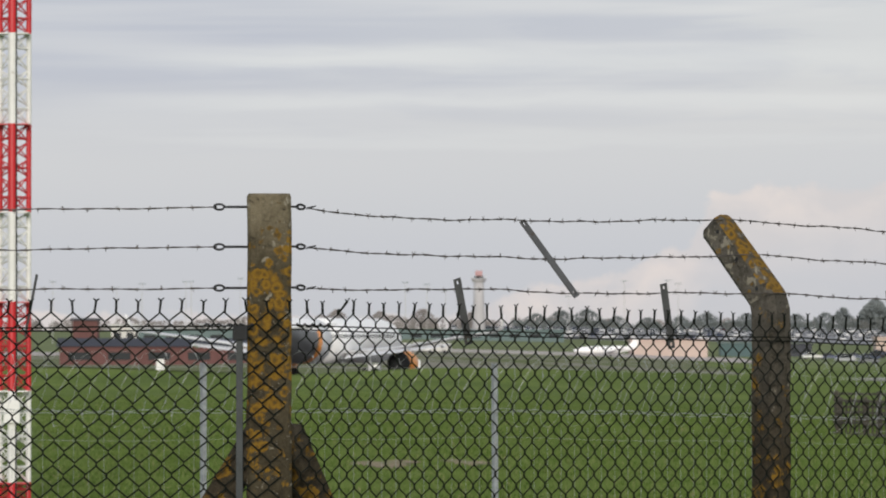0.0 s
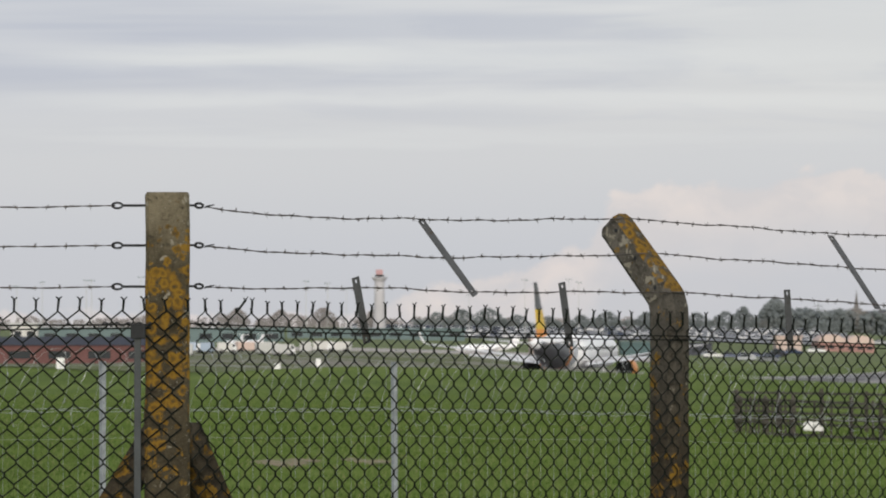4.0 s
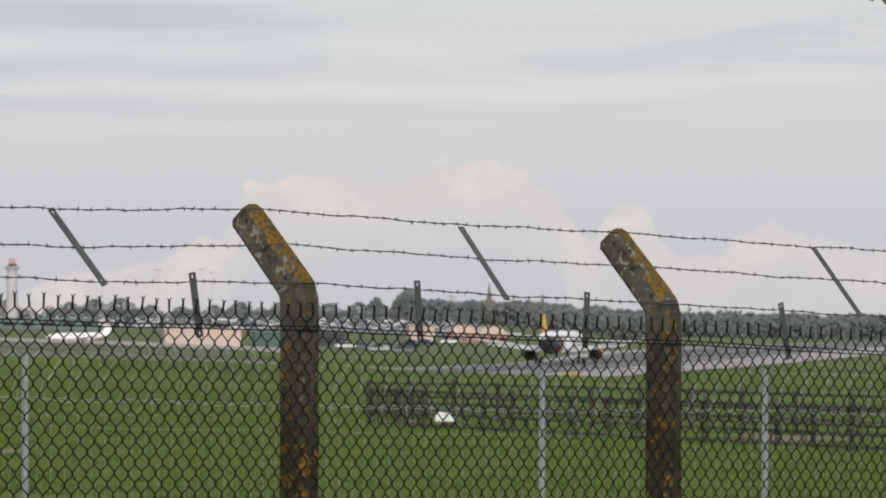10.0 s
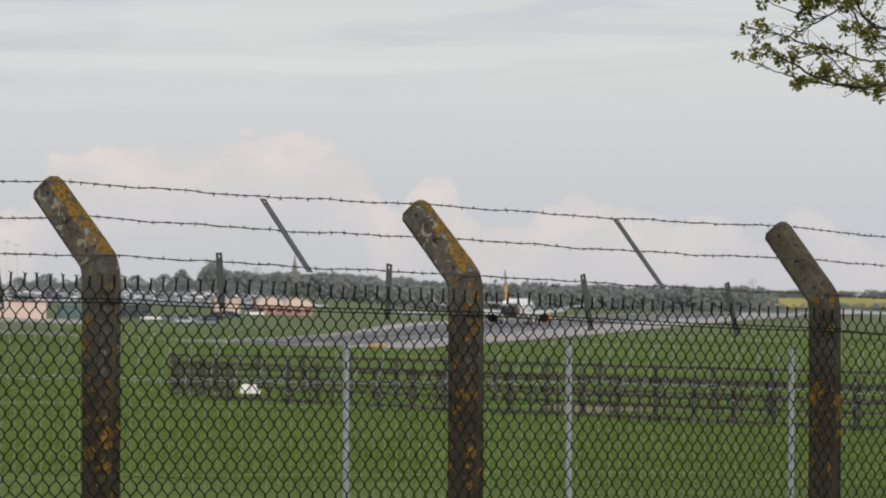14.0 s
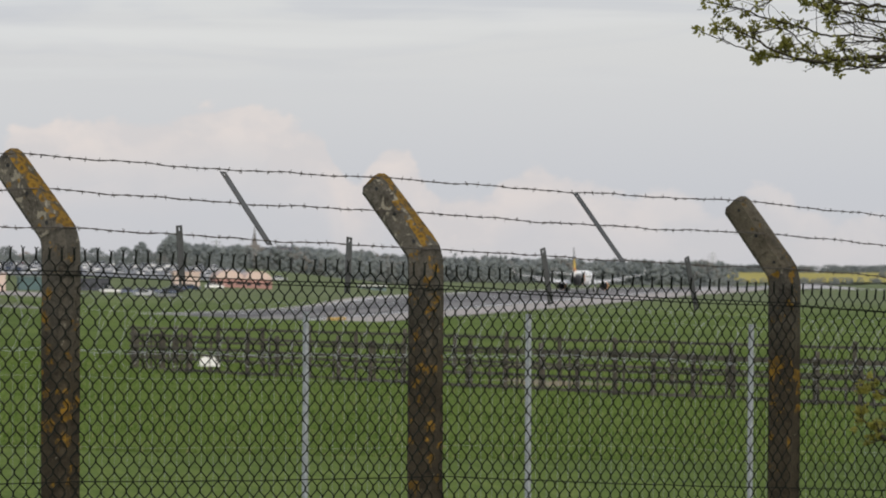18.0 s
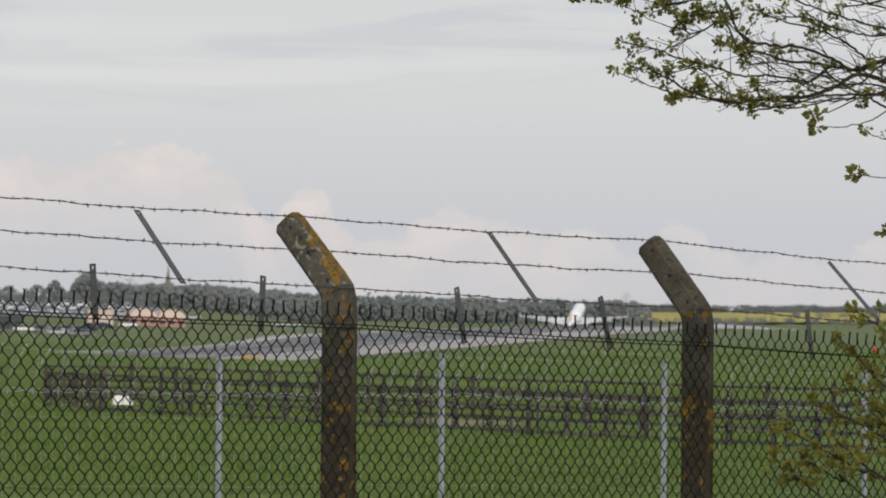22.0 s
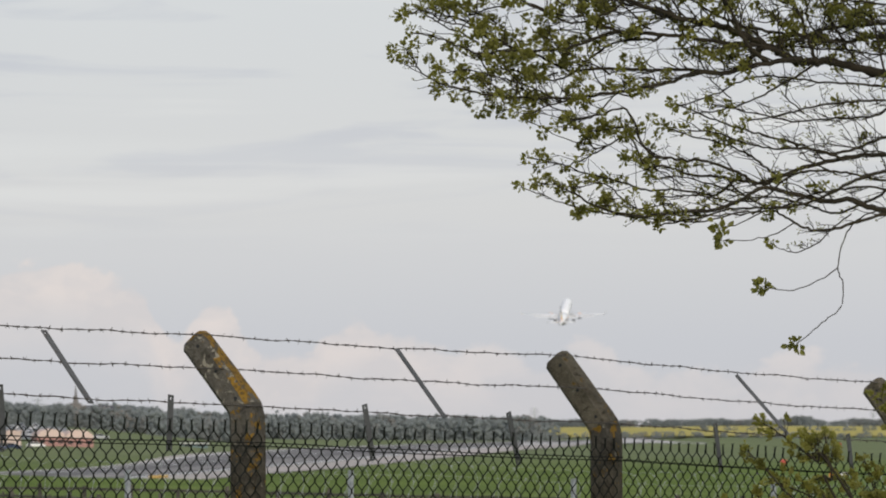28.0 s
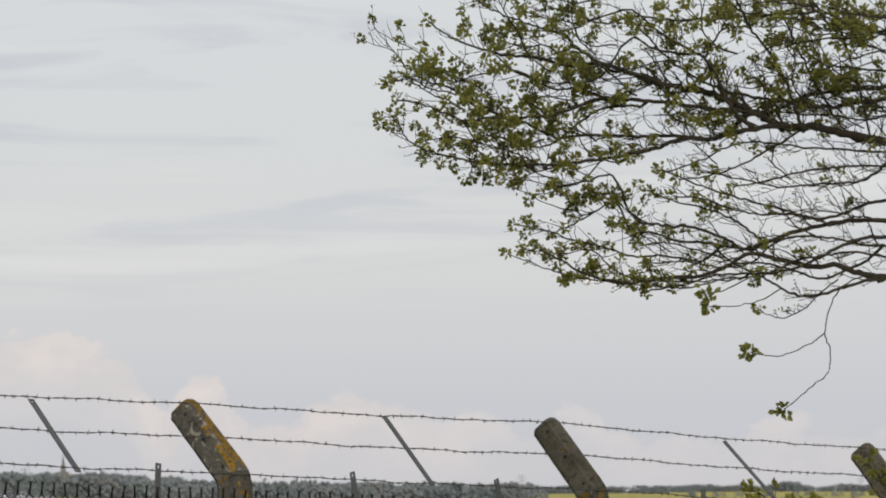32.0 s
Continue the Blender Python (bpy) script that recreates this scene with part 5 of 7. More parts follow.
# ---- parked aircraft ----
def small_jet(x, y, rz, label, k=1.0):
    j = empty("parked_jet", G(x, y, rz) @ Matrix.Scale(k, 4))
    tagged(j, label, "aeroplane")
    st = [(-8.0, 0.05, 1.7), (-7.2, 0.45, 1.65), (-5.8, 0.8, 1.7), (-3, 0.95, 1.75), (3, 0.95, 1.75), (6, 0.6, 2.0), (8.2, 0.12, 2.3)]
    part("fuselage", Shape().rings([[(x_, r * math.cos(q), z + r * math.sin(q)) for q in np.linspace(0, 2 * math.pi, 17)[:-1]] for x_, r, z in st]), M_PAINT, j, "white fuselage", True)
    for s in (-1, 1):
        part("wing", Shape().rings([[(-0.5, s * 0.6, 1.2), (2.2, s * 0.6, 1.2), (2.2, s * 0.6, 1.35), (-0.5, s * 0.6, 1.35)], [(2.4, s * 7.6, 1.7), (3.3, s * 7.6, 1.7), (3.3, s * 7.6, 1.76), (2.4, s * 7.6, 1.76)]]), M_METAL, j, "pale wing")
        part("engine", Shape().tube([(2.6, s * 1.4, 2.3), (4.0, s * 1.45, 2.35), (5.2, s * 1.4, 2.35)], [0.45, 0.5, 0.36], 12), M_PAINT, j, "white engine nacelle")
        part("tailplane", Shape().rings([[(7.6, s * 0.1, 4.6), (9.0, s * 0.1, 4.6), (9.0, s * 0.1, 4.72), (7.6, s * 0.1, 4.72)], [(8.6, s * 2.8, 4.7), (9.3, s * 2.8, 4.7), (9.3, s * 2.8, 4.76), (8.6, s * 2.8, 4.76)]]), M_PAINT, j)
        part("wheel", Shape().tube([(1.6, s * 1.3 - 0.1, 0.3), (1.6, s * 1.3 + 0.1, 0.3)], 0.3, 10), M_RUBBER, j)
    part("fin", Shape().prism([(5.6, 2.2), (8.3, 2.3), (9.2, 4.7), (7.7, 4.7)], -0.1, 0.1), M_PAINT, j, "white swept fin")
    for i in range(6):
        part("cabin_window", Shape().box((-4.0 + i * 1.1, -0.97, 1.9), (-3.6 + i * 1.1, -0.88, 2.2)), M_GLASS, j)
    return j


taxiing_jet = small_jet(30.9, 1030, 2, "white business jet with a tall tail taxiing on the apron", 0.75)
small_jet(-0.0205 * 1090, 1090, 70, "white jet parked tail outwards on the apron", 0.6)
small_jet(-0.0172 * 1100, 1100, 62, "white jet parked beside another", 0.6)


# ---- service vehicles on the apron ----
def service_van(x, y, rz, paint, label, long_, high):
    v = empty("service_vehicle", G(x, y, rz))
    tagged(v, label, "van", group="apron vehicles")
    h = long_ / 2
    part("body", bevelled(Shape().prism([(-h, 0.4), (h * 0.55, 0.4), (h * 0.55, high), (-h, high)], -0.95, 0.95), 0.06, 1), paint, v)
    part("cab", Shape().prism([(h * 0.56, 0.4), (h, 0.4), (h, 1.0), (h * 0.85, 1.75), (h * 0.56, 1.8)], -0.92, 0.92), M_SIGN, v, "white cab")
    part("side_window", Shape().box((h * 0.6, -0.94, 1.1), (h * 0.84, -0.9, 1.6)), M_GLASS, v)
    for x_ in (-h * 0.6, h * 0.7):
        for y_ in (-0.95, 0.75):
            part("wheel", Shape().tube([(x_, y_, 0.36), (x_, y_ + 0.2, 0.36)], 0.36, 10), M_RUBBER, v)


qv = random.Random(3)
M_BLUEV = material("pale_blue_van_paint", (0.35, 0.42, 0.52), 0.4, 0, 0.06, 0.5)
for i in range(24):
    a_ = -0.056 + 0.0024 * i + qv.uniform(-0.0012, 0.0012)
    y_ = qv.uniform(780, 1075)
    kind = qv.choice((0, 0, 1, 1, 2, 3))
    service_van(a_ * y_, y_, qv.choice((0, 180, 15, 165, 90)), (M_WALL, M_CONC, M_TANROOF, M_BLUEV)[kind], ("white service van on the apron", "pale grey baggage truck on the apron", "peach service truck on the apron", "pale blue service van on the apron")[kind], qv.choice((2.6, 3.2, 4.0)), qv.choice((1.85, 1.9, 2.0)))

# markers along the near grass
for mx, my, mw in ((-31.6, 600, 0.9), (-7.4, 600, 0.7), (0.9, 580, 1.3), (-3.0, 640, 0.6), (41.0, 640, 0.8)):
    mk = empty("marker_board", G(mx, my))
    tagged(mk, "small white marker board in the grass", "marker", group="marker boards")
    part("board", Shape().box((-mw / 2, -0.05, 0.1), (mw / 2, 0.05, 1.3)), M_SIGN, mk)
    part("leg", Shape().box((-0.05, 0.05, -0.3), (0.05, 0.1, 0.8)), M_GALV, mk)
for mx, my in ((82.2, 745), (83.7, 747)):
    ys_ = empty("runway_sign", G(mx, my))
    tagged(ys_, "low yellow runway sign on the verge", "sign")
    part("panel", Shape().box((-0.7, -0.1, 0.2), (0.7, 0.1, 0.6)), M_YLINE, ys_)
    part("foot", Shape().box((-0.5, -0.05, -0.2), (0.5, 0.05, 0.2)), M_DARK, ys_)
rc = empty("marker_post", G(194.5, 842))
tagged(rc, "red waisted marker post in the meadow", "marker")
part("foot", Shape().tube([(0, 0, -0.2), (0, 0, 0.1), (0, 0, 0.55), (0, 0, 0.9)], [0.24, 0.22, 0.2, 0.2], 12), M_CONE, rc, "red foot")
part("head", bevelled(Shape().box((-0.50, -0.2, 0.85), (0.45, 0.2, 1.55)), 0.12), M_CONE, rc, "red head")
fm = empty("runway_marker", G(469.4, 1942))
tagged(fm, "low orange marker by the far runway strip", "marker")
part("panel", bevelled(Shape().box((-0.95, -0.15, 0.1), (0.95, 0.15, 1.0)), 0.1), M_CONE, fm)
part("leg", Shape().box((-0.1, -0.05, -0.2), (0.1, 0.05, 0.1)), M_DARK, fm)
ob_ = empty("marker_board", G(125.5, 520))
tagged(ob_, "orange and white marker boards in the meadow", "marker")
part("board", bevelled(Shape().box((-0.75, -0.05, 0.15), (0.05, 0.05, 0.6)), 0.02), M_ORANGE, ob_, "orange board")
part("board", bevelled(Shape().box((0.08, -0.05, 0.25), (1.2, 0.05, 0.65)), 0.02), M_SIGN, ob_, "white board")
for lx in (-0.6, 0.95):
    part("leg", Shape().box((lx - 0.04, 0.05, -0.2), (lx + 0.04, 0.1, 0.5)), M_GALV, ob_)

# bare earth in the meadow
EARTH = ((-0.80, 74.0, 0.44, 2.1), (0.35, 75.5, 0.35, 1.4), (14.9, 98.0, 0.9, 3.0), (19.0, 120.0, 1.6, 3.0))
for px_, py_, wx, wy in EARTH:
    s = Shape()
    s.v.append(Vector((px_, py_, ground_z(px_, py_) + 0.012)))
    for i in range(26):
        q = i / 26 * 2 * math.pi
        r = 1 + 0.28 * math.sin(q * 3 + px_) + 0.16 * math.sin(q * 7 + py_)
        x_, y_ = px_ + wx * r * math.cos(q), py_ + wy * r * math.sin(q)
        s.v.append(Vector((x_, y_, ground_z(x_, y_) + 0.012)))
    s.f = [(0, 1 + i, 1 + (i + 1) % 26) for i in range(26)]
    tagged(new("bare_earth", s.mesh("bare_earth", M_EARTH)), "bare brown earth patch in the meadow", "ground", kind="structure")

# ---- grass blades on the near meadow ----
def blade_field():
    g = np.random.default_rng(5)
    n = 62000
    y = 58 + 142 * g.random(n) ** 1.5
    x = y * (-0.075 + 0.285 * g.random(n))
    bare = np.zeros(n, dtype=bool)
    for ex, ey, wx, wy in EARTH:
        bare |= ((x - ex) / wx) ** 2 + ((y - ey) / wy) ** 2 < 1.2 + 0.7 * g.random(n)
    x, y = x[~bare], y[~bare]
    n = len(x)
    clumped = np.array([noise.noise(Vector((p * 1.3, q * 0.3, 0))) + 0.5 * noise.noise(Vector((p * 3.1, q * 0.8, 5))) for p, q in zip(x, y)])
    z = np.array([ground_z(p, q) for p, q in zip(x, y)])
    verts = np.empty((n * 5, 3, 3))
    for k in range(5):
        bx, by = x + g.normal(0, 0.05, n), y + g.normal(0, 0.07, n)
        hgt = (0.035 + 0.03 * g.random(n)) * np.clip(1 + 1.2 * clumped, 0.3, 1.9) * np.clip((205 - y) / 90, 0.1, 1)
        wid = 0.010 + 0.014 * g.random(n)
        lx, ly = g.normal(0.012, 0.04, n), g.normal(0, 0.04, n)
        verts[k::5, 0] = np.stack([bx - wid, by, z - 0.02], 1)
        verts[k::5, 1] = np.stack([bx + wid, by, z - 0.02], 1)
        verts[k::5, 2] = np.stack([bx + lx, by + ly, z + hgt], 1)
    me = bpy.data.meshes.new("grass")
    m = n * 5
    me.vertices.add(m * 3), me.loops.add(m * 3), me.polygons.add(m)
    me.vertices.foreach_set("co", verts.astype(np.float32).ravel())
    me.loops.foreach_set("vertex_index", np.arange(m * 3, dtype=np.int32))
    me.polygons.foreach_set("loop_start", np.arange(0, m * 3, 3, dtype=np.int32))
    me.update(calc_edges=True)
    me.materials.append(M_BLADE)
    return me


M_BLADE = bpy.data.materials.new("grass_blade")
M_BLADE.use_nodes = True
kb = Nodes(M_BLADE.node_tree)
blade_c = kb.ramp(kb.add("ShaderNodeNewGeometry").outputs["Random Per Island"], [(0.0, (0.050, 0.090, 0.016)), (0.5, (0.097, 0.153, 0.032)), (0.9, (0.163, 0.222, 0.062)), (1.0, (0.252, 0.235, 0.125))])
blade_c = kb.mix(kb.ramp(kb.noise(kb.add("ShaderNodeTexCoord").outputs["Object"], 0.5, 4.0, 0.6), [(0.45, 0.0), (0.6, 0.6)]), blade_c, (0.142, 0.200, 0.057))
kb.add("ShaderNodeOutputMaterial", {0: kb.add("ShaderNodeMixShader", {0: 0.3, 1: kb.add("ShaderNodeBsdfPrincipled", {"Base Color": blade_c, "Roughness": 0.7, "Specular IOR Level": 0.15}).outputs[0], 2: kb.add("ShaderNodeBsdfTranslucent", {"Color": blade_c}).outputs[0]}).outputs[0]})
tagged(new("grass", blade_field()), "rough green meadow grass with a few dry blades", "grass", kind="stuff")

# ---- far trees ----
qt = random.Random(23)
ICO_V, ICO_F = [], []
_b = bmesh.new()
bmesh.ops.create_icosphere(_b, subdivisions=1, radius=1.0)
_b.verts.index_update()
ICO_V = [v.co.copy() for v in _b.verts]
ICO_F = [tuple(v.index for v in f.verts) for f in _b.faces]
_b.free()


def clump(sh, c, r):
    base = len(sh.v)
    m = Euler((qt.uniform(0, 6), qt.uniform(0, 6), qt.uniform(0, 6))).to_matrix()
    for v in ICO_V:
        sh.v.append(c + (m @ v) * (r * qt.uniform(0.65, 1.25)))
    sh.f += [tuple(base + i for i in f) for f in ICO_F]


def crown(sh, base, high, wide, n):
    for _ in range(n):
        k = qt.uniform(0.03, 1.0)
        w_ = wide / 2 * math.sin(math.pi * min(0.95, 0.35 + 0.6 * k)) * math.sqrt(qt.uniform(0.05, 1.0))
        q = qt.uniform(0, 6.3)
        clump(sh, base + Vector((w_ * math.cos(q), w_ * math.sin(q), high * k)), qt.uniform(0.028, 0.058) * min(high, wide))


def far_tree(a, y, high, wide, label, n=420):
    g = G(a * y, y)
    t = empty("tree", g)
    tagged(t, label, "tree", group="trees beyond the car park")
    part("trunk", Shape().tube([(0, 0, -0.5), (0, 0, high * 0.5), (0.2, 0, high * 0.8)], [high * 0.035, high * 0.022, high * 0.01], 7), M_BARK, t)
    sh = Shape()
    crown(sh, Vector((0, 0, 0)), high, wide, n)
    part("crown", sh, M_BARE_HAZED if a < 0.013 else M_FAR_HAZED, t, "", True)


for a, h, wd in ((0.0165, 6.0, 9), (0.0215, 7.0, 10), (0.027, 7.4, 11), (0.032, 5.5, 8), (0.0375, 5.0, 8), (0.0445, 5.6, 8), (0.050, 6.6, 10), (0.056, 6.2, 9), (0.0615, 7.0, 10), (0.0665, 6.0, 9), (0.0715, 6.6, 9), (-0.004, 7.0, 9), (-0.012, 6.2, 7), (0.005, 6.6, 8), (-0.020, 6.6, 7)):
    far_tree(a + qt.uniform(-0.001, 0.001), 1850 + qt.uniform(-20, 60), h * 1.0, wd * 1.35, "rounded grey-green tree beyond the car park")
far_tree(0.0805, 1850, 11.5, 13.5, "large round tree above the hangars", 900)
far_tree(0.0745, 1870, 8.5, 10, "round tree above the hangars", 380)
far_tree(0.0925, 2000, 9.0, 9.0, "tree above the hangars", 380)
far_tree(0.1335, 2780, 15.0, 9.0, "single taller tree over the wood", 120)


def wood(name, label, a0, a1, y0, y1, h0, h1, n, mat=M_FAR_HAZED):
    sh = Shape()
    for i in range(n):
        a, y = qt.uniform(a0, a1), qt.uniform(y0, y1)
        g = Vector((a * y, y, ground_z(a * y, y)))
        k = 0.5 + 0.5 * noise.noise(Vector((a * 160, 3.1, 0)))
        h = (h0 + (h1 - h0) * k) * qt.uniform(0.8, 1.12)
        for _ in range(64):
            z = qt.uniform(0.0, 1.0)
            w_ = h * 0.42 * math.sqrt(max(0.0, 1 - (2 * z - 1) ** 2)) + h * 0.08
            q = qt.uniform(0, 6.3)
            clump(sh, g + Vector((w_ * math.cos(q), w_ * math.sin(q), h * (z * 1.04 - 0.10))), h * qt.uniform(0.055, 0.11))
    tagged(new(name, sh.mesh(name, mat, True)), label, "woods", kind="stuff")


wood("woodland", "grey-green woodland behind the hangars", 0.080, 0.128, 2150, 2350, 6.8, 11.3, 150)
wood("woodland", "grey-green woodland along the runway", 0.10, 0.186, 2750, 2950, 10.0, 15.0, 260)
wood("woodland", "low wood beyond the apron", -0.11, 0.085, 2100, 2300, 3.0, 6.5, 170, M_BARE_HAZED)
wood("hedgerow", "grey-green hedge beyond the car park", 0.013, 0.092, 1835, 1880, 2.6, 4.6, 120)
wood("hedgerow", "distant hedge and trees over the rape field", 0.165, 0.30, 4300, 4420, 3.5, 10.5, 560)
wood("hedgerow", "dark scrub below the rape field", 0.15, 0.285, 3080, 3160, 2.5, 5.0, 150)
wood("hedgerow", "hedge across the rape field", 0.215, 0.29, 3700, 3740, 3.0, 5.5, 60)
tagged(sheet("rape_field", M_RAPE, list(np.linspace(0.183, 0.30, 24)), list(np.linspace(3230, 4250, 30)), 0.9, lambda a, y: (a * y, y)), "bright yellow rape field on a far slope", "field", kind="structure")

# ---- near tree ----
ql = random.Random(31)


def curve(pts, per=6):
    """A smooth line through the given places."""
    P = [Vector(p) for p in pts]
    P = [P[0] * 2 - P[1]] + P + [P[-1] * 2 - P[-2]]
    out = []
    for i in range(1, len(P) - 2):
        for k in range(per):
            t = k / per
            a, b, c, d = P[i - 1], P[i], P[i + 1], P[i + 2]
            out.append(0.5 * (2 * b + (c - a) * t + (2 * a - 5 * b + 4 * c - d) * t * t + (3 * b - a - 3 * c + d) * t ** 3))
    out.append(P[-2])
    return out


def leaf(sh, p, d, size):
    """One small lobed leaf, folded along its rib."""
    d = d.normalized()
    s = d.cross(Vector((ql.uniform(-1, 1), ql.uniform(-1, 1), ql.uniform(-1, 1)))).normalized()
    n = d.cross(s)
    b = len(sh.v)
    for u, v, h in ((0.0, 0.0, 0.0), (0.28, 0.30, 0.14), (0.66, 0.36, 0.10), (1.0, 0.0, -0.12), (0.66, -0.36, 0.10), (0.28, -0.30, 0.14)):
        sh.v.append(p + d * size * u + s * size * v + n * size * h)
    sh.f += [(b, b + 3, b + 2, b + 1), (b, b + 5, b + 4, b + 3)]


LEAF = 0.0125


def leaf_clump(sh, p, d, size, n):
    """A tuft of young leaves at a shoot's tip."""
    c = p + d * size * 0.3
    d = d.normalized()
    bud = size < 0.9 * LEAF
    for _ in range(n):
        o = Vector((ql.gauss(0, 1), ql.gauss(0, 1), ql.gauss(0, 1)))
        if bud:
            leaf(sh, c + o * size * 0.32 + d * size * ql.uniform(-1.6, 0.8), d * 1.3 + o.normalized() + Vector((-0.2, 0, 0.6)), size * ql.uniform(0.7, 1.5))
        else:
            leaf(sh, c + o * size * 0.5, d * 0.4 + o.normalized() + Vector((0, 0, ql.uniform(-0.4, 0.5))), size * ql.uniform(0.7, 1.5))


def twig(wood_s, leaf_s, p, d, length, r, depth, leafy, size):
    n = max(4, int(length / 0.024))
    pts, q = [p], d.normalized()
    bend = Vector((ql.gauss(-0.02, 0.04), 0, ql.gauss(0.03, 0.06)))
    for i in range(n):
        q = (q + bend + Vector((ql.gauss(0, 0.20), ql.gauss(0, 0.20), ql.gauss(0, 0.20)))).normalized()
        if q.z < -0.3:
            q.z = -0.3
        pts.append(pts[-1] + q * length / n)
    wood_s.tube(pts, [r * (1 - 0.6 * i / n) for i in range(n + 1)], 5 if r > 0.004 else 4)
    if depth > 0:
        for i in range(1, n):
            if ql.random() < 0.36:
                s = Vector((ql.gauss(0, 1), ql.gauss(0, 0.8), ql.gauss(0, 1)))
                s = (s - q * s.dot(q)).normalized()
                twig(wood_s, leaf_s, pts[i], q * 0.9 + s * ql.uniform(0.5, 1.1), length * ql.uniform(0.3, 0.6), max(0.0014, r * 0.62), depth - 1, leafy, size)
    if ql.random() < 0.47 * leafy:
        leaf_clump(leaf_s, pts[-1], q, size, ql.randint(22, 40))
    elif ql.random() < 0.45:
        leaf_clump(leaf_s, pts[-1], q, size * 0.5, 3)


GROWN = []


def limb(tree, pts, r0, r1, dens, leafy, length, size=LEAF, label="", mat=M_LEAF, start=0.12):
    """A limb with its twigs; one that begins in the crown forks off the limb that passes nearest behind its first place."""
    p = Vector(pts[0])
    behind = [q for q in GROWN if q.x > p.x + 0.04]
    if mat is M_LEAF and r0 > 0.0032 and behind:
        fork = min(behind, key=lambda q: (q - p).length + 2.0 * max(0.0, abs(q.z - p.z) - 0.8 * (q.x - p.x)))
        if (fork - p).length > 0.02:
            pts = [fork, fork.lerp(p, 0.55) + Vector((0, 0, -0.012))] + list(pts)
    line = curve(pts)
    if mat is M_LEAF and r0 > 0.005:
        GROWN.extend(line[: int(len(line) * 0.8)])
    for i in range(1, len(line)):
        line[i] = line[i] + Vector((ql.gauss(0, 1), ql.gauss(0, 1), ql.gauss(0, 1))) * min(0.0022, 0.0008 + 0.15 * r0)
    n = len(line)
    ws, ls = Shape(), Shape()
    ws.tube(line, [(r0 + (r1 - r0) * (i / (n - 1)) ** 0.7) * ql.uniform(0.92, 1.1) for i in range(n)], 8)
    for i in range(int(n * start), n - 1):
        t = (line[i + 1] - line[i]).normalized()
        k = i / (n - 1)
        gap = (line[i + 1] - line[i]).length
        # leaf cover thinned low on the right to fit the camera's view
        thinning = 1.0 if mat is not M_LEAF or line[i].z > 3.05 else float(np.interp(line[i].x, [3.7, 4.5], [1.0, 0.12]))
        for _ in range(2 * dens):
            if ql.random() < 16.0 * gap:
                s = Vector((ql.gauss(0, 1), ql.gauss(0, 0.7), ql.gauss(0.15, 1)))
                s = (s - t * s.dot(t)).normalized()
                twig(ws, ls, line[i], t * ql.uniform(0.5, 1.1) + s * ql.uniform(0.5, 1.2), length * ql.uniform(0.35, 1.05) * (1 - 0.5 * k), max(0.0018, (r0 + (r1 - r0) * k) * 0.34), 2 if k < 0.75 else 1, leafy * (0.25 + 0.75 * k) * thinning, size)
    leaf_clump(ls, line[-1], (line[-1] - line[-2]).normalized(), size * 1.15, 34 if size > LEAF else 24)
    b = part("limb", ws, M_BARK, tree, label or "dark lichened limb with its twigs", True)
    part("leaf_spray", ls, mat, b, "fresh green young leaves", kind="stuff")
    return b


tree = empty("broadleaf_tree", pose(0.031, 0, 0))
tagged(tree, "spreading tree with dark limbs just coming into leaf", "tree")
part("trunk", Shape().tube(curve([(6.9, 18.9, -0.8), (6.8, 18.9, 0.8), (6.62, 18.95, 1.9), (6.5, 19.0, 2.8), (6.45, 19.1, 3.8), (6.3, 19.2, 5.2)]), [0.30, 0.28, 0.26, 0.25, 0.24, 0.23, 0.22, 0.215, 0.21, 0.205, 0.2, 0.195, 0.19, 0.185, 0.18, 0.175, 0.17, 0.165, 0.16, 0.155, 0.15, 0.145, 0.14, 0.13, 0.12, 0.11, 0.10, 0.09, 0.08, 0.07, 0.06], 14), M_BARK, tree, "dark tree trunk", True)
limb(tree, [(6.5, 19, 2.55), (5.33, 18.95, 2.91), (4.99, 18.95, 2.97), (4.84, 18.95, 3), (4.68, 18.97, 3.03), (4.56, 18.99, 3.06), (4.45, 19, 3.06), (4.36, 18.98, 3.1), (4.25, 18.94, 3.14), (4.16, 18.89, 3.17), (4.08, 18.85, 3.18), (3.97, 18.83, 3.2), (3.92, 18.84, 3.22), (3.86, 18.88, 3.24), (3.77, 18.94, 3.28), (3.64, 19, 3.28), (3.54, 19.05, 3.31), (3.44, 19.07, 3.32), (3.32, 19.06, 3.35), (3.23, 19.03, 3.38), (3.14, 18.98, 3.43)], 0.022, 0.003, 1, 0.75, 0.24, start=0.3)
limb(tree, [(4.33, 18.85, 3.09), (4.23, 18.86, 3.11), (4.11, 18.88, 3.12), (3.99, 18.91, 3.14), (3.87, 18.92, 3.15), (3.74, 18.91, 3.15), (3.61, 18.87, 3.1), (3.5, 18.81, 3.08), (3.33, 18.76, 3.07), (3.22, 18.73, 3.06), (3.14, 18.74, 3.09), (3.07, 18.77, 3.12), (2.99, 18.82, 3.14)], 0.011, 0.0025, 1, 0.8, 0.22, start=0.1)
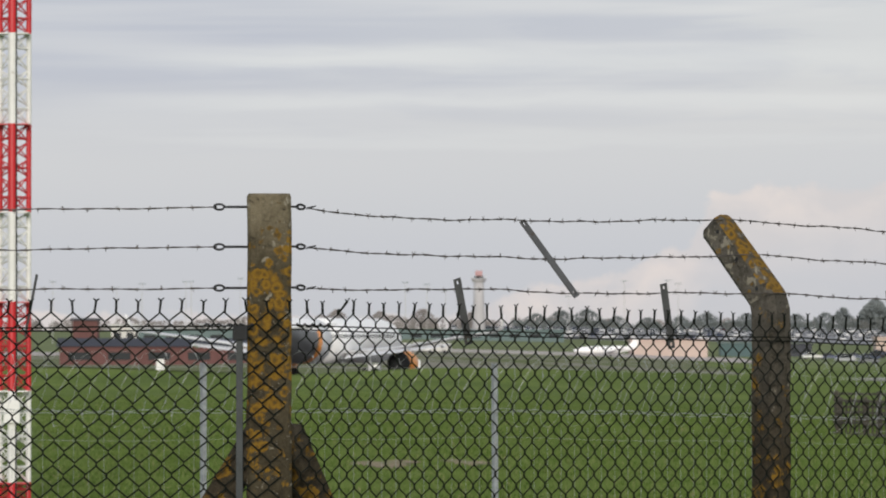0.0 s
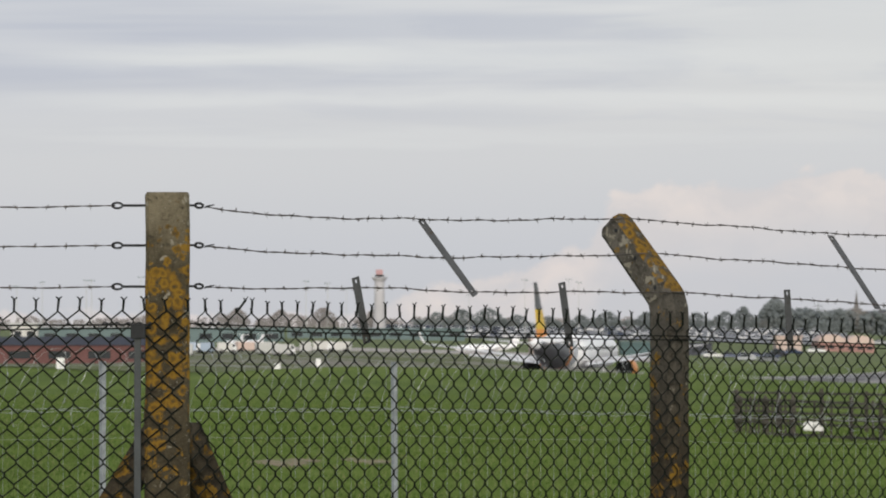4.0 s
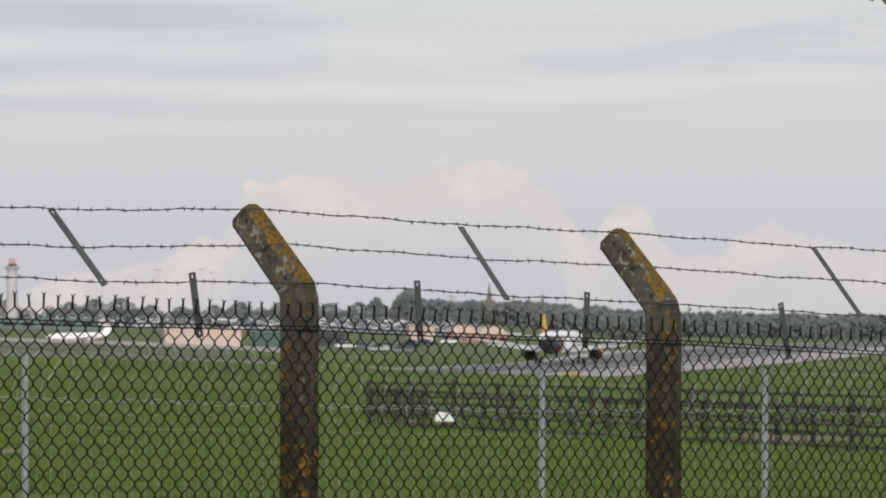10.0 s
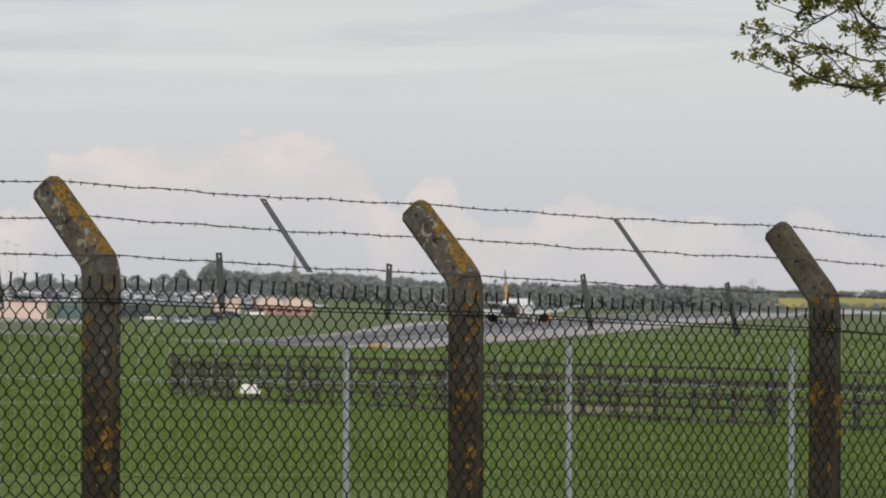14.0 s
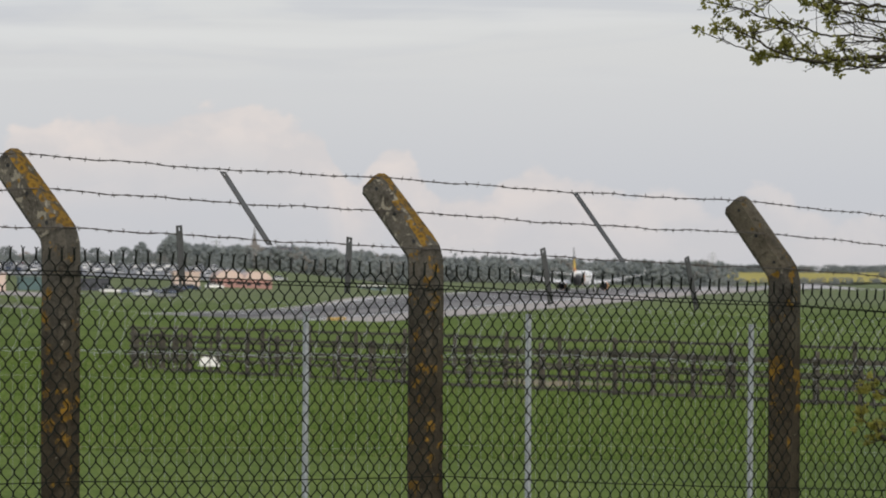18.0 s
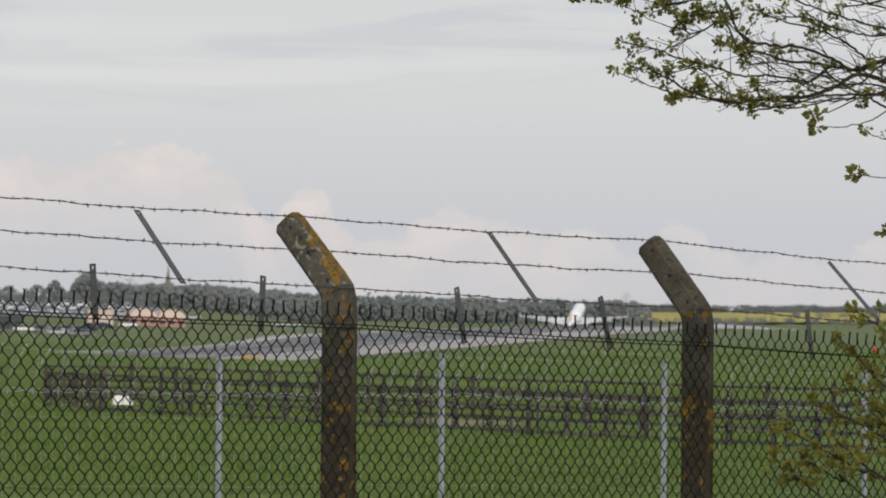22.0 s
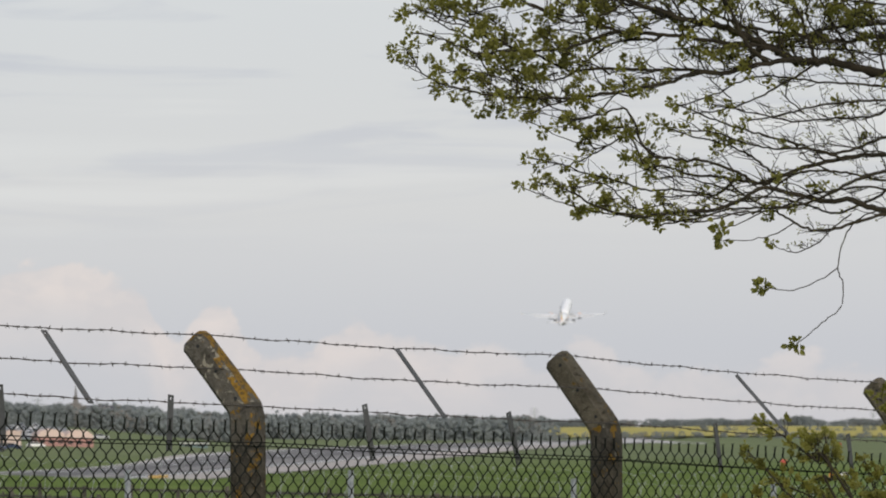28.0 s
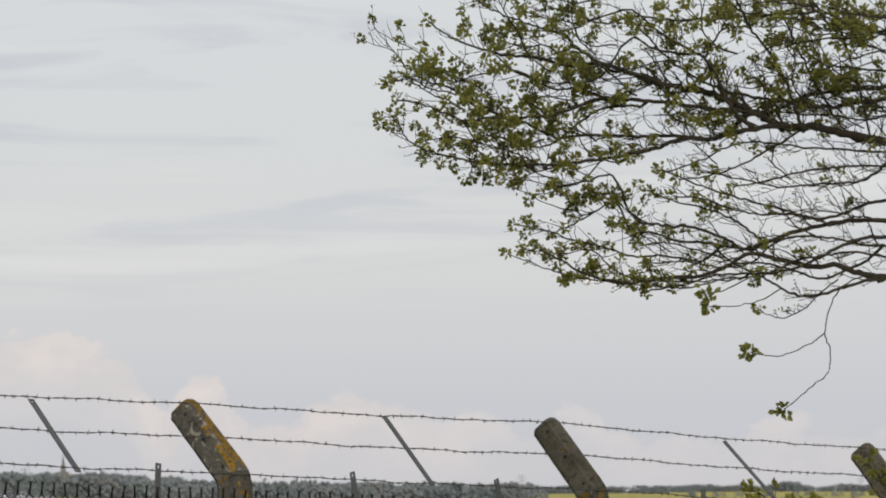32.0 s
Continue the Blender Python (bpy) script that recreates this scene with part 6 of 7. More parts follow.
limb(tree, [(4.39, 18.75, 3.05), (4.32, 18.75, 3.04), (4.21, 18.76, 3.02), (4.13, 18.79, 3), (4.02, 18.83, 3), (3.94, 18.85, 2.97), (3.85, 18.84, 2.95), (3.68, 18.79, 2.92), (3.5, 18.73, 2.9), (3.32, 18.68, 2.9), (3.18, 18.64, 2.92), (3.09, 18.63, 2.94), (3.01, 18.65, 2.98), (2.96, 18.69, 3.07)], 0.013, 0.0025, 1, 0.75, 0.22, start=0.1)
limb(tree, [(4.19, 19.05, 3.02), (4.03, 19.07, 3.03), (3.9, 19.08, 3.03), (3.74, 19.06, 3.03), (3.61, 19.03, 3.02), (3.53, 18.98, 3.05), (3.45, 18.94, 3.08), (3.33, 18.93, 3.11), (3.22, 18.96, 3.19), (3.14, 19.01, 3.22), (3.09, 19.06, 3.28)], 0.009, 0.0025, 1, 0.8, 0.24, start=0.1)
limb(tree, [(3.92, 19.15, 3.26), (3.79, 19.16, 3.31), (3.71, 19.15, 3.36), (3.66, 19.12, 3.4), (3.57, 19.08, 3.42), (3.47, 19.05, 3.45), (3.38, 19.04, 3.48), (3.33, 19.07, 3.52)], 0.008, 0.003, 1, 0.6, 0.2, start=0.05)
limb(tree, [(4.47, 18.8, 3.04), (4.45, 18.8, 3.09), (4.41, 18.82, 3.22), (4.36, 18.85, 3.32), (4.3, 18.88, 3.41), (4.27, 18.88, 3.47), (4.23, 18.86, 3.53)], 0.009, 0.004, 1, 0.45, 0.2, start=0.1)
limb(tree, [(4.17, 18.7, 3.13), (4.13, 18.69, 3.22), (4.08, 18.7, 3.29), (4.02, 18.73, 3.3), (3.92, 18.77, 3.32), (3.84, 18.8, 3.36), (3.74, 18.81, 3.23), (3.65, 18.78, 3.2), (3.5, 18.72, 3.2), (3.37, 18.66, 3.24)], 0.008, 0.0025, 1, 0.6, 0.22, start=0.1)
limb(tree, [(4.1, 18.72, 3.29), (4.13, 18.71, 3.35), (4.17, 18.72, 3.42), (4.18, 18.75, 3.49)], 0.005, 0.003, 1, 0.5, 0.16, start=0.1)
limb(tree, [(6.4, 19.1, 3), (5.43, 19.3, 3.46), (5.08, 19.3, 3.48), (4.93, 19.3, 3.49), (4.76, 19.29, 3.5), (4.57, 19.27, 3.5), (4.35, 19.24, 3.48), (4.2, 19.23, 3.47), (4.07, 19.24, 3.47), (3.94, 19.28, 3.48), (3.85, 19.34, 3.46), (3.76, 19.39, 3.5), (3.66, 19.42, 3.53)], 0.01, 0.003, 1, 0.6, 0.22, start=0.3)
limb(tree, [(6.45, 19.05, 2.7), (5.37, 19.1, 3.21), (5.03, 19.1, 3.18), (4.88, 19.1, 3.17), (4.76, 19.12, 3.16), (4.65, 19.12, 3.14), (4.53, 19.09, 3.15), (4.43, 19.05, 3.16), (4.33, 19.01, 3.17), (4.22, 18.98, 3.19), (4.1, 19, 3.25), (4.02, 19.04, 3.32), (3.96, 19.1, 3.4), (3.91, 19.15, 3.46)], 0.014, 0.003, 1, 0.5, 0.2, start=0.3)
limb(tree, [(6.4, 19.2, 2.78), (5.4, 19.2, 3.25), (5.05, 19.2, 3.23), (4.9, 19.2, 3.22), (4.74, 19.2, 3.21), (4.6, 19.19, 3.19), (4.54, 19.16, 3.17), (4.45, 19.12, 3.13), (4.37, 19.1, 3.11)], 0.009, 0.006, 1, 0.4, 0.2, start=0.3)
limb(tree, [(6.45, 18.9, 2.4), (5.3, 18.8, 2.71), (4.95, 18.8, 2.71), (4.8, 18.8, 2.71), (4.69, 18.8, 2.71), (4.58, 18.82, 2.7), (4.45, 18.85, 2.67), (4.37, 18.88, 2.64), (4.27, 18.88, 2.61), (4.21, 18.86, 2.64), (4.07, 18.8, 2.68), (3.92, 18.74, 2.69), (3.82, 18.7, 2.72), (3.75, 18.68, 2.86), (3.65, 18.69, 2.84), (3.55, 18.73, 2.82)], 0.014, 0.003, 1, 0.4, 0.2, start=0.35)
limb(tree, [(6.5, 18.95, 2.25), (5.27, 18.7, 2.45), (4.92, 18.7, 2.49), (4.77, 18.7, 2.5), (4.66, 18.69, 2.51), (4.57, 18.7, 2.54), (4.48, 18.73, 2.54), (4.36, 18.77, 2.57), (4.27, 18.8, 2.59), (4.2, 18.81, 2.55), (4.1, 18.78, 2.51), (3.96, 18.72, 2.5), (3.81, 18.66, 2.48), (3.7, 18.61, 2.49), (3.6, 18.58, 2.52), (3.53, 18.58, 2.56), (3.47, 18.61, 2.59)], 0.018, 0.003, 1, 0.45, 0.17, start=0.4)
limb(tree, [(6.4, 18.85, 2.5), (5.23, 18.6, 2.68), (4.89, 18.6, 2.65), (4.74, 18.6, 2.64), (4.63, 18.58, 2.63), (4.54, 18.57, 2.6), (4.45, 18.59, 2.55), (4.36, 18.62, 2.52), (4.26, 18.67, 2.51), (4.13, 18.71, 2.51), (3.99, 18.72, 2.47), (3.87, 18.69, 2.45)], 0.011, 0.003, 1, 0.3, 0.15, start=0.4)
limb(tree, [(4.69, 18.65, 2.49), (4.57, 18.63, 2.46), (4.46, 18.63, 2.43), (4.39, 18.66, 2.44), (4.33, 18.7, 2.48), (4.29, 18.74, 2.51), (4.21, 18.77, 2.55), (4.11, 18.75, 2.63)], 0.008, 0.003, 1, 0.2, 0.13, start=0.1)
limb(tree, [(6.3, 19.1, 2.55), (5.35, 19.1, 2.9), (5.01, 19.1, 2.83), (4.87, 19.1, 2.8), (4.77, 19.12, 2.78), (4.67, 19.12, 2.74), (4.57, 19.09, 2.73), (4.46, 19.05, 2.76), (4.36, 19.01, 2.78), (4.24, 18.98, 2.81), (4.12, 19, 2.85), (4, 19.04, 2.91)], 0.01, 0.003, 1, 0.45, 0.2, start=0.35)
limb(tree, [(4.34, 18.95, 2.65), (4.27, 18.97, 2.71), (4.19, 18.99, 2.75), (4.07, 19, 2.78), (3.94, 18.98, 2.82)], 0.007, 0.0025, 1, 0.6, 0.2, start=0.05)
limb(tree, [(4.28, 18.9, 2.61), (4.15, 18.92, 2.63), (4.04, 18.94, 2.64), (3.95, 18.96, 2.67), (3.87, 18.96, 2.68), (3.81, 18.93, 2.78), (3.7, 18.87, 2.73), (3.62, 18.82, 2.69), (3.54, 18.79, 2.66)], 0.007, 0.0025, 1, 0.7, 0.2, start=0.05)
limb(tree, [(4.12, 19, 2.57), (4, 19.02, 2.59), (3.89, 19.04, 2.59), (3.79, 19.03, 2.62), (3.66, 19.01, 2.65), (3.55, 18.96, 2.68), (3.43, 18.91, 2.7)], 0.006, 0.0025, 1, 0.7, 0.2, start=0.05)
limb(tree, [(4.7, 19, 3.02), (4.68, 19.02, 3.05), (4.64, 19.04, 3.11), (4.57, 19.03, 3.23), (4.51, 19.01, 3.34), (4.45, 18.96, 3.44), (4.41, 18.91, 3.52)], 0.007, 0.003, 1, 0.5, 0.22, start=0.1)
limb(tree, [(4.76, 18.9, 3), (4.75, 18.92, 3.02), (4.73, 18.94, 3.14), (4.7, 18.96, 3.27), (4.66, 18.96, 3.39), (4.62, 18.93, 3.49)], 0.006, 0.003, 1, 0.6, 0.22, start=0.1)
limb(tree, [(4.52, 18.85, 3.06), (4.38, 18.86, 2.98), (4.28, 18.88, 2.92), (4.17, 18.91, 2.88), (4.04, 18.92, 2.86)], 0.007, 0.0025, 1, 0.55, 0.22, start=0.1)
limb(tree, [(5.3, 18.9, 2.62), (5.29, 18.75, 2.9), (4.94, 18.75, 2.9), (4.79, 18.75, 2.9), (4.62, 18.75, 2.9), (4.45, 18.76, 2.88), (4.33, 18.79, 2.85), (4.22, 18.83, 2.83)], 0.008, 0.003, 1, 0.45, 0.2, start=0.2)
limb(tree, [(3.23, 18.8, 3.06), (3.28, 18.8, 2.98), (3.27, 18.82, 2.91), (3.26, 18.85, 2.86)], 0.004, 0.002, 1, 0.9, 0.12, start=0.1)
limb(tree, [(5.6, 19.2, 2.75), (5.36, 19.2, 3.14), (5.04, 19.2, 3.28), (4.9, 19.2, 3.34), (4.81, 19.2, 3.38), (4.72, 19.19, 3.42), (4.62, 19.16, 3.44), (4.53, 19.12, 3.49)], 0.007, 0.003, 1, 0.9, 0.2, start=0.1)
limb(tree, [(5.6, 19, 2.9), (5.3, 18.8, 3.34), (4.95, 18.8, 3.38), (4.8, 18.8, 3.39), (4.69, 18.8, 3.4), (4.59, 18.82, 3.45), (4.51, 18.85, 3.5)], 0.007, 0.003, 1, 0.9, 0.2, start=0.1)
limb(tree, [(5.6, 18.8, 2.7), (5.27, 18.7, 3.2), (4.92, 18.7, 3.23), (4.77, 18.7, 3.24), (4.65, 18.69, 3.25), (4.52, 18.7, 3.27), (4.43, 18.73, 3.34), (4.36, 18.77, 3.38)], 0.007, 0.003, 1, 0.7, 0.22, start=0.1)
limb(tree, [(5.6, 19.1, 2.6), (5.34, 19.05, 3.21), (5, 19.05, 3.14), (4.86, 19.05, 3.11), (4.76, 19.07, 3.09), (4.64, 19.08, 3.11), (4.52, 19.06, 3.11), (4.39, 19.03, 3.12)], 0.007, 0.003, 1, 0.6, 0.2, start=0.1)
limb(tree, [(5.6, 18.9, 2.5), (5.31, 18.9, 2.93), (4.97, 18.9, 2.95), (4.82, 18.9, 2.96), (4.67, 18.92, 2.97), (4.51, 18.94, 2.98), (4.37, 18.96, 3), (4.25, 18.96, 2.99), (4.12, 18.93, 2.93), (3.96, 18.87, 2.88)], 0.008, 0.0025, 1, 0.7, 0.2, start=0.1)
limb(tree, [(4.72, 18.95, 2.86), (4.58, 18.97, 2.85), (4.43, 18.99, 2.84), (4.28, 19, 2.87), (4.12, 18.98, 2.9)], 0.006, 0.0025, 1, 0.5, 0.2, start=0.05)
limb(tree, [(4.55, 18.8, 2.7), (4.44, 18.8, 2.73), (4.33, 18.82, 2.73), (4.23, 18.85, 2.75), (4.12, 18.88, 2.79), (4.01, 18.88, 2.8)], 0.006, 0.0025, 1, 0.5, 0.18, start=0.05)
limb(tree, [(4.78, 18.75, 2.61), (4.67, 18.75, 2.62), (4.58, 18.76, 2.64), (4.5, 18.79, 2.65), (4.39, 18.83, 2.64), (4.29, 18.85, 2.56), (4.18, 18.84, 2.54), (4.03, 18.79, 2.56), (3.88, 18.73, 2.55)], 0.007, 0.0025, 1, 0.35, 0.16, start=0.1)
limb(tree, [(4.66, 18.85, 2.54), (4.55, 18.86, 2.5), (4.46, 18.88, 2.53), (4.35, 18.91, 2.56), (4.26, 18.92, 2.56), (4.15, 18.91, 2.59), (3.99, 18.87, 2.63), (3.87, 18.81, 2.62)], 0.006, 0.0025, 1, 0.4, 0.17, start=0.05)
limb(tree, [(4.76, 18.7, 2.57), (4.64, 18.69, 2.59), (4.53, 18.7, 2.58), (4.42, 18.73, 2.56), (4.34, 18.77, 2.52), (4.23, 18.8, 2.5), (4.09, 18.81, 2.49), (3.93, 18.78, 2.49)], 0.006, 0.0025, 1, 0.35, 0.15, start=0.05)
limb(tree, [(3.88, 18.95, 3.13), (3.77, 18.97, 3.12), (3.69, 18.99, 3.07), (3.58, 19, 2.99), (3.48, 18.98, 2.99), (3.35, 18.94, 3.02), (3.25, 18.89, 2.98), (3.17, 18.85, 2.98)], 0.006, 0.0025, 1, 0.8, 0.2, start=0.05)
limb(tree, [(3.78, 18.85, 3.14), (3.66, 18.86, 3.18), (3.55, 18.88, 3.19), (3.45, 18.91, 3.25), (3.32, 18.92, 3.24), (3.22, 18.91, 3.21), (3.12, 18.87, 3.24)], 0.006, 0.0025, 1, 0.8, 0.2, start=0.05)
limb(tree, [(3.78, 19, 3.28), (3.69, 19.02, 3.26), (3.59, 19.04, 3.35), (3.5, 19.03, 3.35), (3.39, 19.01, 3.37)], 0.005, 0.0025, 1, 0.8, 0.2, start=0.05)
limb(tree, [(3.49, 18.7, 2.9), (3.4, 18.69, 2.94), (3.3, 18.7, 2.97), (3.18, 18.73, 3), (3.09, 18.77, 2.99)], 0.004, 0.002, 1, 0.9, 0.16, start=0.05)
limb(tree, [(3.39, 18.8, 3.07), (3.3, 18.8, 3.12), (3.21, 18.82, 3.16), (3.12, 18.85, 3.18), (3.05, 18.88, 3.22), (2.98, 18.88, 3.2)], 0.005, 0.002, 1, 0.9, 0.2, start=0.05)
limb(tree, [(3.87, 18.9, 3.47), (3.8, 18.92, 3.46), (3.7, 18.94, 3.43), (3.59, 18.96, 3.44), (3.49, 18.96, 3.47)], 0.005, 0.0025, 1, 0.7, 0.2, start=0.05)
# thin twigs that hang below the crown
limb(tree, [(4.67, 18.7, 2.51), (4.58, 18.7, 2.46), (4.54, 18.7, 2.39), (4.52, 18.7, 2.3), (4.54, 18.7, 2.24), (4.53, 18.7, 2.16), (4.46, 18.7, 2.10), (4.37, 18.7, 2.03)], 0.003, 0.0018, 0, 0.9, 0.1, 0.018, "thin hanging twig")
limb(tree, [(4.52, 18.7, 2.3), (4.46, 18.7, 2.26), (4.36, 18.7, 2.22), (4.25, 18.7, 2.23)], 0.0024, 0.0016, 0, 0.9, 0.1, 0.018, "thin hanging twig")
limb(tree, [(4.23, 18.6, 2.5), (4.13, 18.6, 2.45), (4.07, 18.6, 2.44)], 0.0028, 0.0018, 0, 0.9, 0.1, 0.018, "thin drooping twig")
limb(tree, [(4.62, 18.9, 2.5), (4.54, 18.9, 2.44), (4.5, 18.88, 2.4), (4.41, 18.85, 2.36), (4.34, 18.82, 2.37), (4.3, 18.8, 2.39)], 0.003, 0.0016, 1, 0.0, 0.07, label="thin looping twig")
limb(tree, [(4.37, 18.75, 2.46), (4.30, 18.75, 2.42), (4.21, 18.75, 2.40), (4.11, 18.75, 2.40)], 0.0026, 0.0016, 0, 0.9, 0.1, 0.018, "thin drooping twig")
# leafy shoots along the lower edge of the crown
limb(tree, [(4.18, 18.7, 2.50), (4.0, 18.7, 2.462), (3.79, 18.7, 2.478), (3.59, 18.7, 2.507), (3.46, 18.7, 2.55), (3.37, 18.7, 2.584)], 0.0042, 0.0018, 1, 0.55, 0.09, label="thin leafy shoot", start=0.3)
for sx0, sz0, sx1, sz1 in ((3.62, 2.83, 3.36, 2.87), (3.75, 2.80, 3.50, 2.80), (3.68, 2.60, 3.42, 2.60), (3.92, 2.53, 3.66, 2.52), (3.62, 2.74, 3.40, 2.82)):
    limb(tree, [(sx0, 18.75, sz0), (sx0 * 0.6 + sx1 * 0.4, 18.72, sz0 * 0.6 + sz1 * 0.4 - 0.015), (sx1, 18.7, sz1)], 0.0034, 0.0016, 1, 0.6, 0.10, label="thin leafy shoot", start=0.2)
# forked branches that fill the outer crown
EDGE_Z, EDGE_X = [2.45, 2.56, 2.7, 2.87, 3.0, 3.15, 3.3, 3.55, 3.9], [4.1, 3.6, 3.5, 3.3, 3.05, 2.95, 3.15, 3.35, 3.9]
for i in range(48):
    z0 = 2.60 + 1.05 * (i + ql.random()) / 48
    edge = float(np.interp(z0, EDGE_Z, EDGE_X))
    x0 = edge + 0.25 + 1.6 * ql.random()
    up = ql.uniform(0.1, 0.9) if z0 < 2.9 or ql.random() < 0.7 else ql.uniform(-0.4, 0.0)
    ws, ls = Shape(), Shape()
    twig(ws, ls, Vector((x0, ql.uniform(18.5, 19.4), z0)), Vector((-1.0, ql.uniform(-0.4, 0.4), up)), ql.uniform(0.22, 0.40), ql.uniform(0.0028, 0.0042), 2, (0.35 + 0.5 * max(0.0, 1 - (x0 - edge) / 0.9)) * (1.0 if z0 > 3.05 else float(np.interp(x0, [3.7, 4.5], [1.0, 0.12]))), LEAF)
    br = part("branch", ws, M_BARK, tree, "thin forked branch", True)
    part("leaf_spray", ls, M_LEAF, br, "fresh green young leaves", kind="stuff")
# denser leaf where the upper limbs meet
for i in range(22):
    ws, ls = Shape(), Shape()
    twig(ws, ls, Vector((ql.uniform(4.55, 5.0), ql.uniform(18.5, 19.4), ql.uniform(3.08, 3.5))), Vector((-1.0, ql.uniform(-0.4, 0.4), ql.uniform(-0.2, 0.8))), ql.uniform(0.2, 0.36), ql.uniform(0.003, 0.0045), 2, 0.85, LEAF)
    br = part("branch", ws, M_BARK, tree, "thin forked branch", True)
    part("leaf_spray", ls, M_LEAF, br, "fresh green young leaves", kind="stuff")
limb(tree, [(6.55, 19.0, 3.3), (6.9, 19.6, 4.0), (7.4, 20.2, 4.6), (7.9, 20.6, 5.3)], 0.03, 0.006, 1, 0.7, 0.4, start=0.3)
limb(tree, [(6.4, 19.2, 4.0), (6.0, 19.0, 4.7), (5.5, 18.6, 5.2), (5.0, 18.4, 5.5)], 0.028, 0.006, 1, 0.7, 0.4, start=0.3)

# ---- near bush ----
bush = empty("bush", pose(0.03, 0, 0))
tagged(bush, "thorny bush breaking into yellow-green bud before the fence", "bush")


def bush_stem(x0, z0, x1, z1, bow):
    """A shoot that leaves the foot, runs up to (x0, z0) and on to its tip, bowed upwards."""
    foot, p, q = Vector((5.75, 20.25, -0.4)), Vector((x0, 20.3, z0)), Vector((x1, 20.5, z1))
    mid = p.lerp(q, 0.5) + Vector((bow * 0.3, 0, bow))
    limb(bush, [foot, foot.lerp(p, 0.5) + Vector((0.12, 0, 0.05)), p, p.lerp(mid, 0.5), mid, mid.lerp(q, 0.5), q], 0.0065, 0.0028, 2, 1.3, 0.14, 0.0108, "thin grey-brown stem with side twigs", M_BUD, 0.36)


for stem in ((4.89, 1.55, 4.68, 1.73, 0.0), (4.89, 1.4, 4.72, 1.51, 0.01), (4.89, 1.33, 4.59, 1.64, -0.02), (4.89, 1.24, 4.63, 1.46, -0.02), (4.89, 1.13, 4.49, 1.39, 0.02), (4.76, 1.06, 4.34, 1.3, 0.0), (4.81, 1.05, 4.56, 1.26, -0.02), (4.44, 1.05, 4.33, 1.17, 0.0), (4.89, 1.56, 4.82, 1.7, 0.0)):
    bush_stem(*stem)
for stem in ((4.89, 1.46, 4.9, 1.71, 0.0), (4.89, 1.18, 4.74, 1.3, -0.01), (4.62, 1.05, 4.44, 1.17, 0.0), (5.05, 1.25, 4.98, 1.52, 0.0), (5.15, 1.2, 5.06, 1.6, 0.0), (5.25, 1.1, 5.17, 1.5, 0.0), (5.0, 1.0, 4.9, 1.2, 0.0), (5.3, 1.6, 5.12, 1.84, 0.0), (5.6, 1.6, 5.5, 1.95, 0.0), (6.2, 1.1, 6.6, 1.8, 0.0)):
    bush_stem(*stem)


# ---- small fly that crosses before the lens ----
M_FLY = material("fly_body", (0.03, 0.028, 0.025), 0.5, 0, 0.2, 400.0)
M_FLYWING = material("fly_wing", (0.30, 0.31, 0.32), 0.3, 0, 0.1, 400.0, transmit=0.6)
fly = empty("fly")
tagged(fly, "small dark fly in flight with blurred wings", "insect")
part("body", Shape().rings([[(x, r * math.cos(q), r * 0.9 * math.sin(q)) for q in np.linspace(0, 2 * math.pi, 11)[:-1]] for x, r in ((-0.0075, 0.0003), (-0.0062, 0.0011), (-0.0026, 0.0016), (-0.0016, 0.0013), (0.0012, 0.0018), (0.0050, 0.0014), (0.0075, 0.0003))]), M_FLY, fly, "", True)
for sgn in (-1, 1):
    part("wing", Shape().rings([[(x0, sgn * w0, z0), (x1, sgn * w0, z0), (x1, sgn * w0, z0 + 0.00015), (x0, sgn * w0, z0 + 0.00015)] for w0, x0, x1, z0 in ((0.0008, -0.0016, 0.0012, 0.0012), (0.004, -0.0016, 0.0036, 0.0026), (0.0076, 0.0004, 0.0046, 0.0034))]), M_FLYWING, fly, "clear wing")


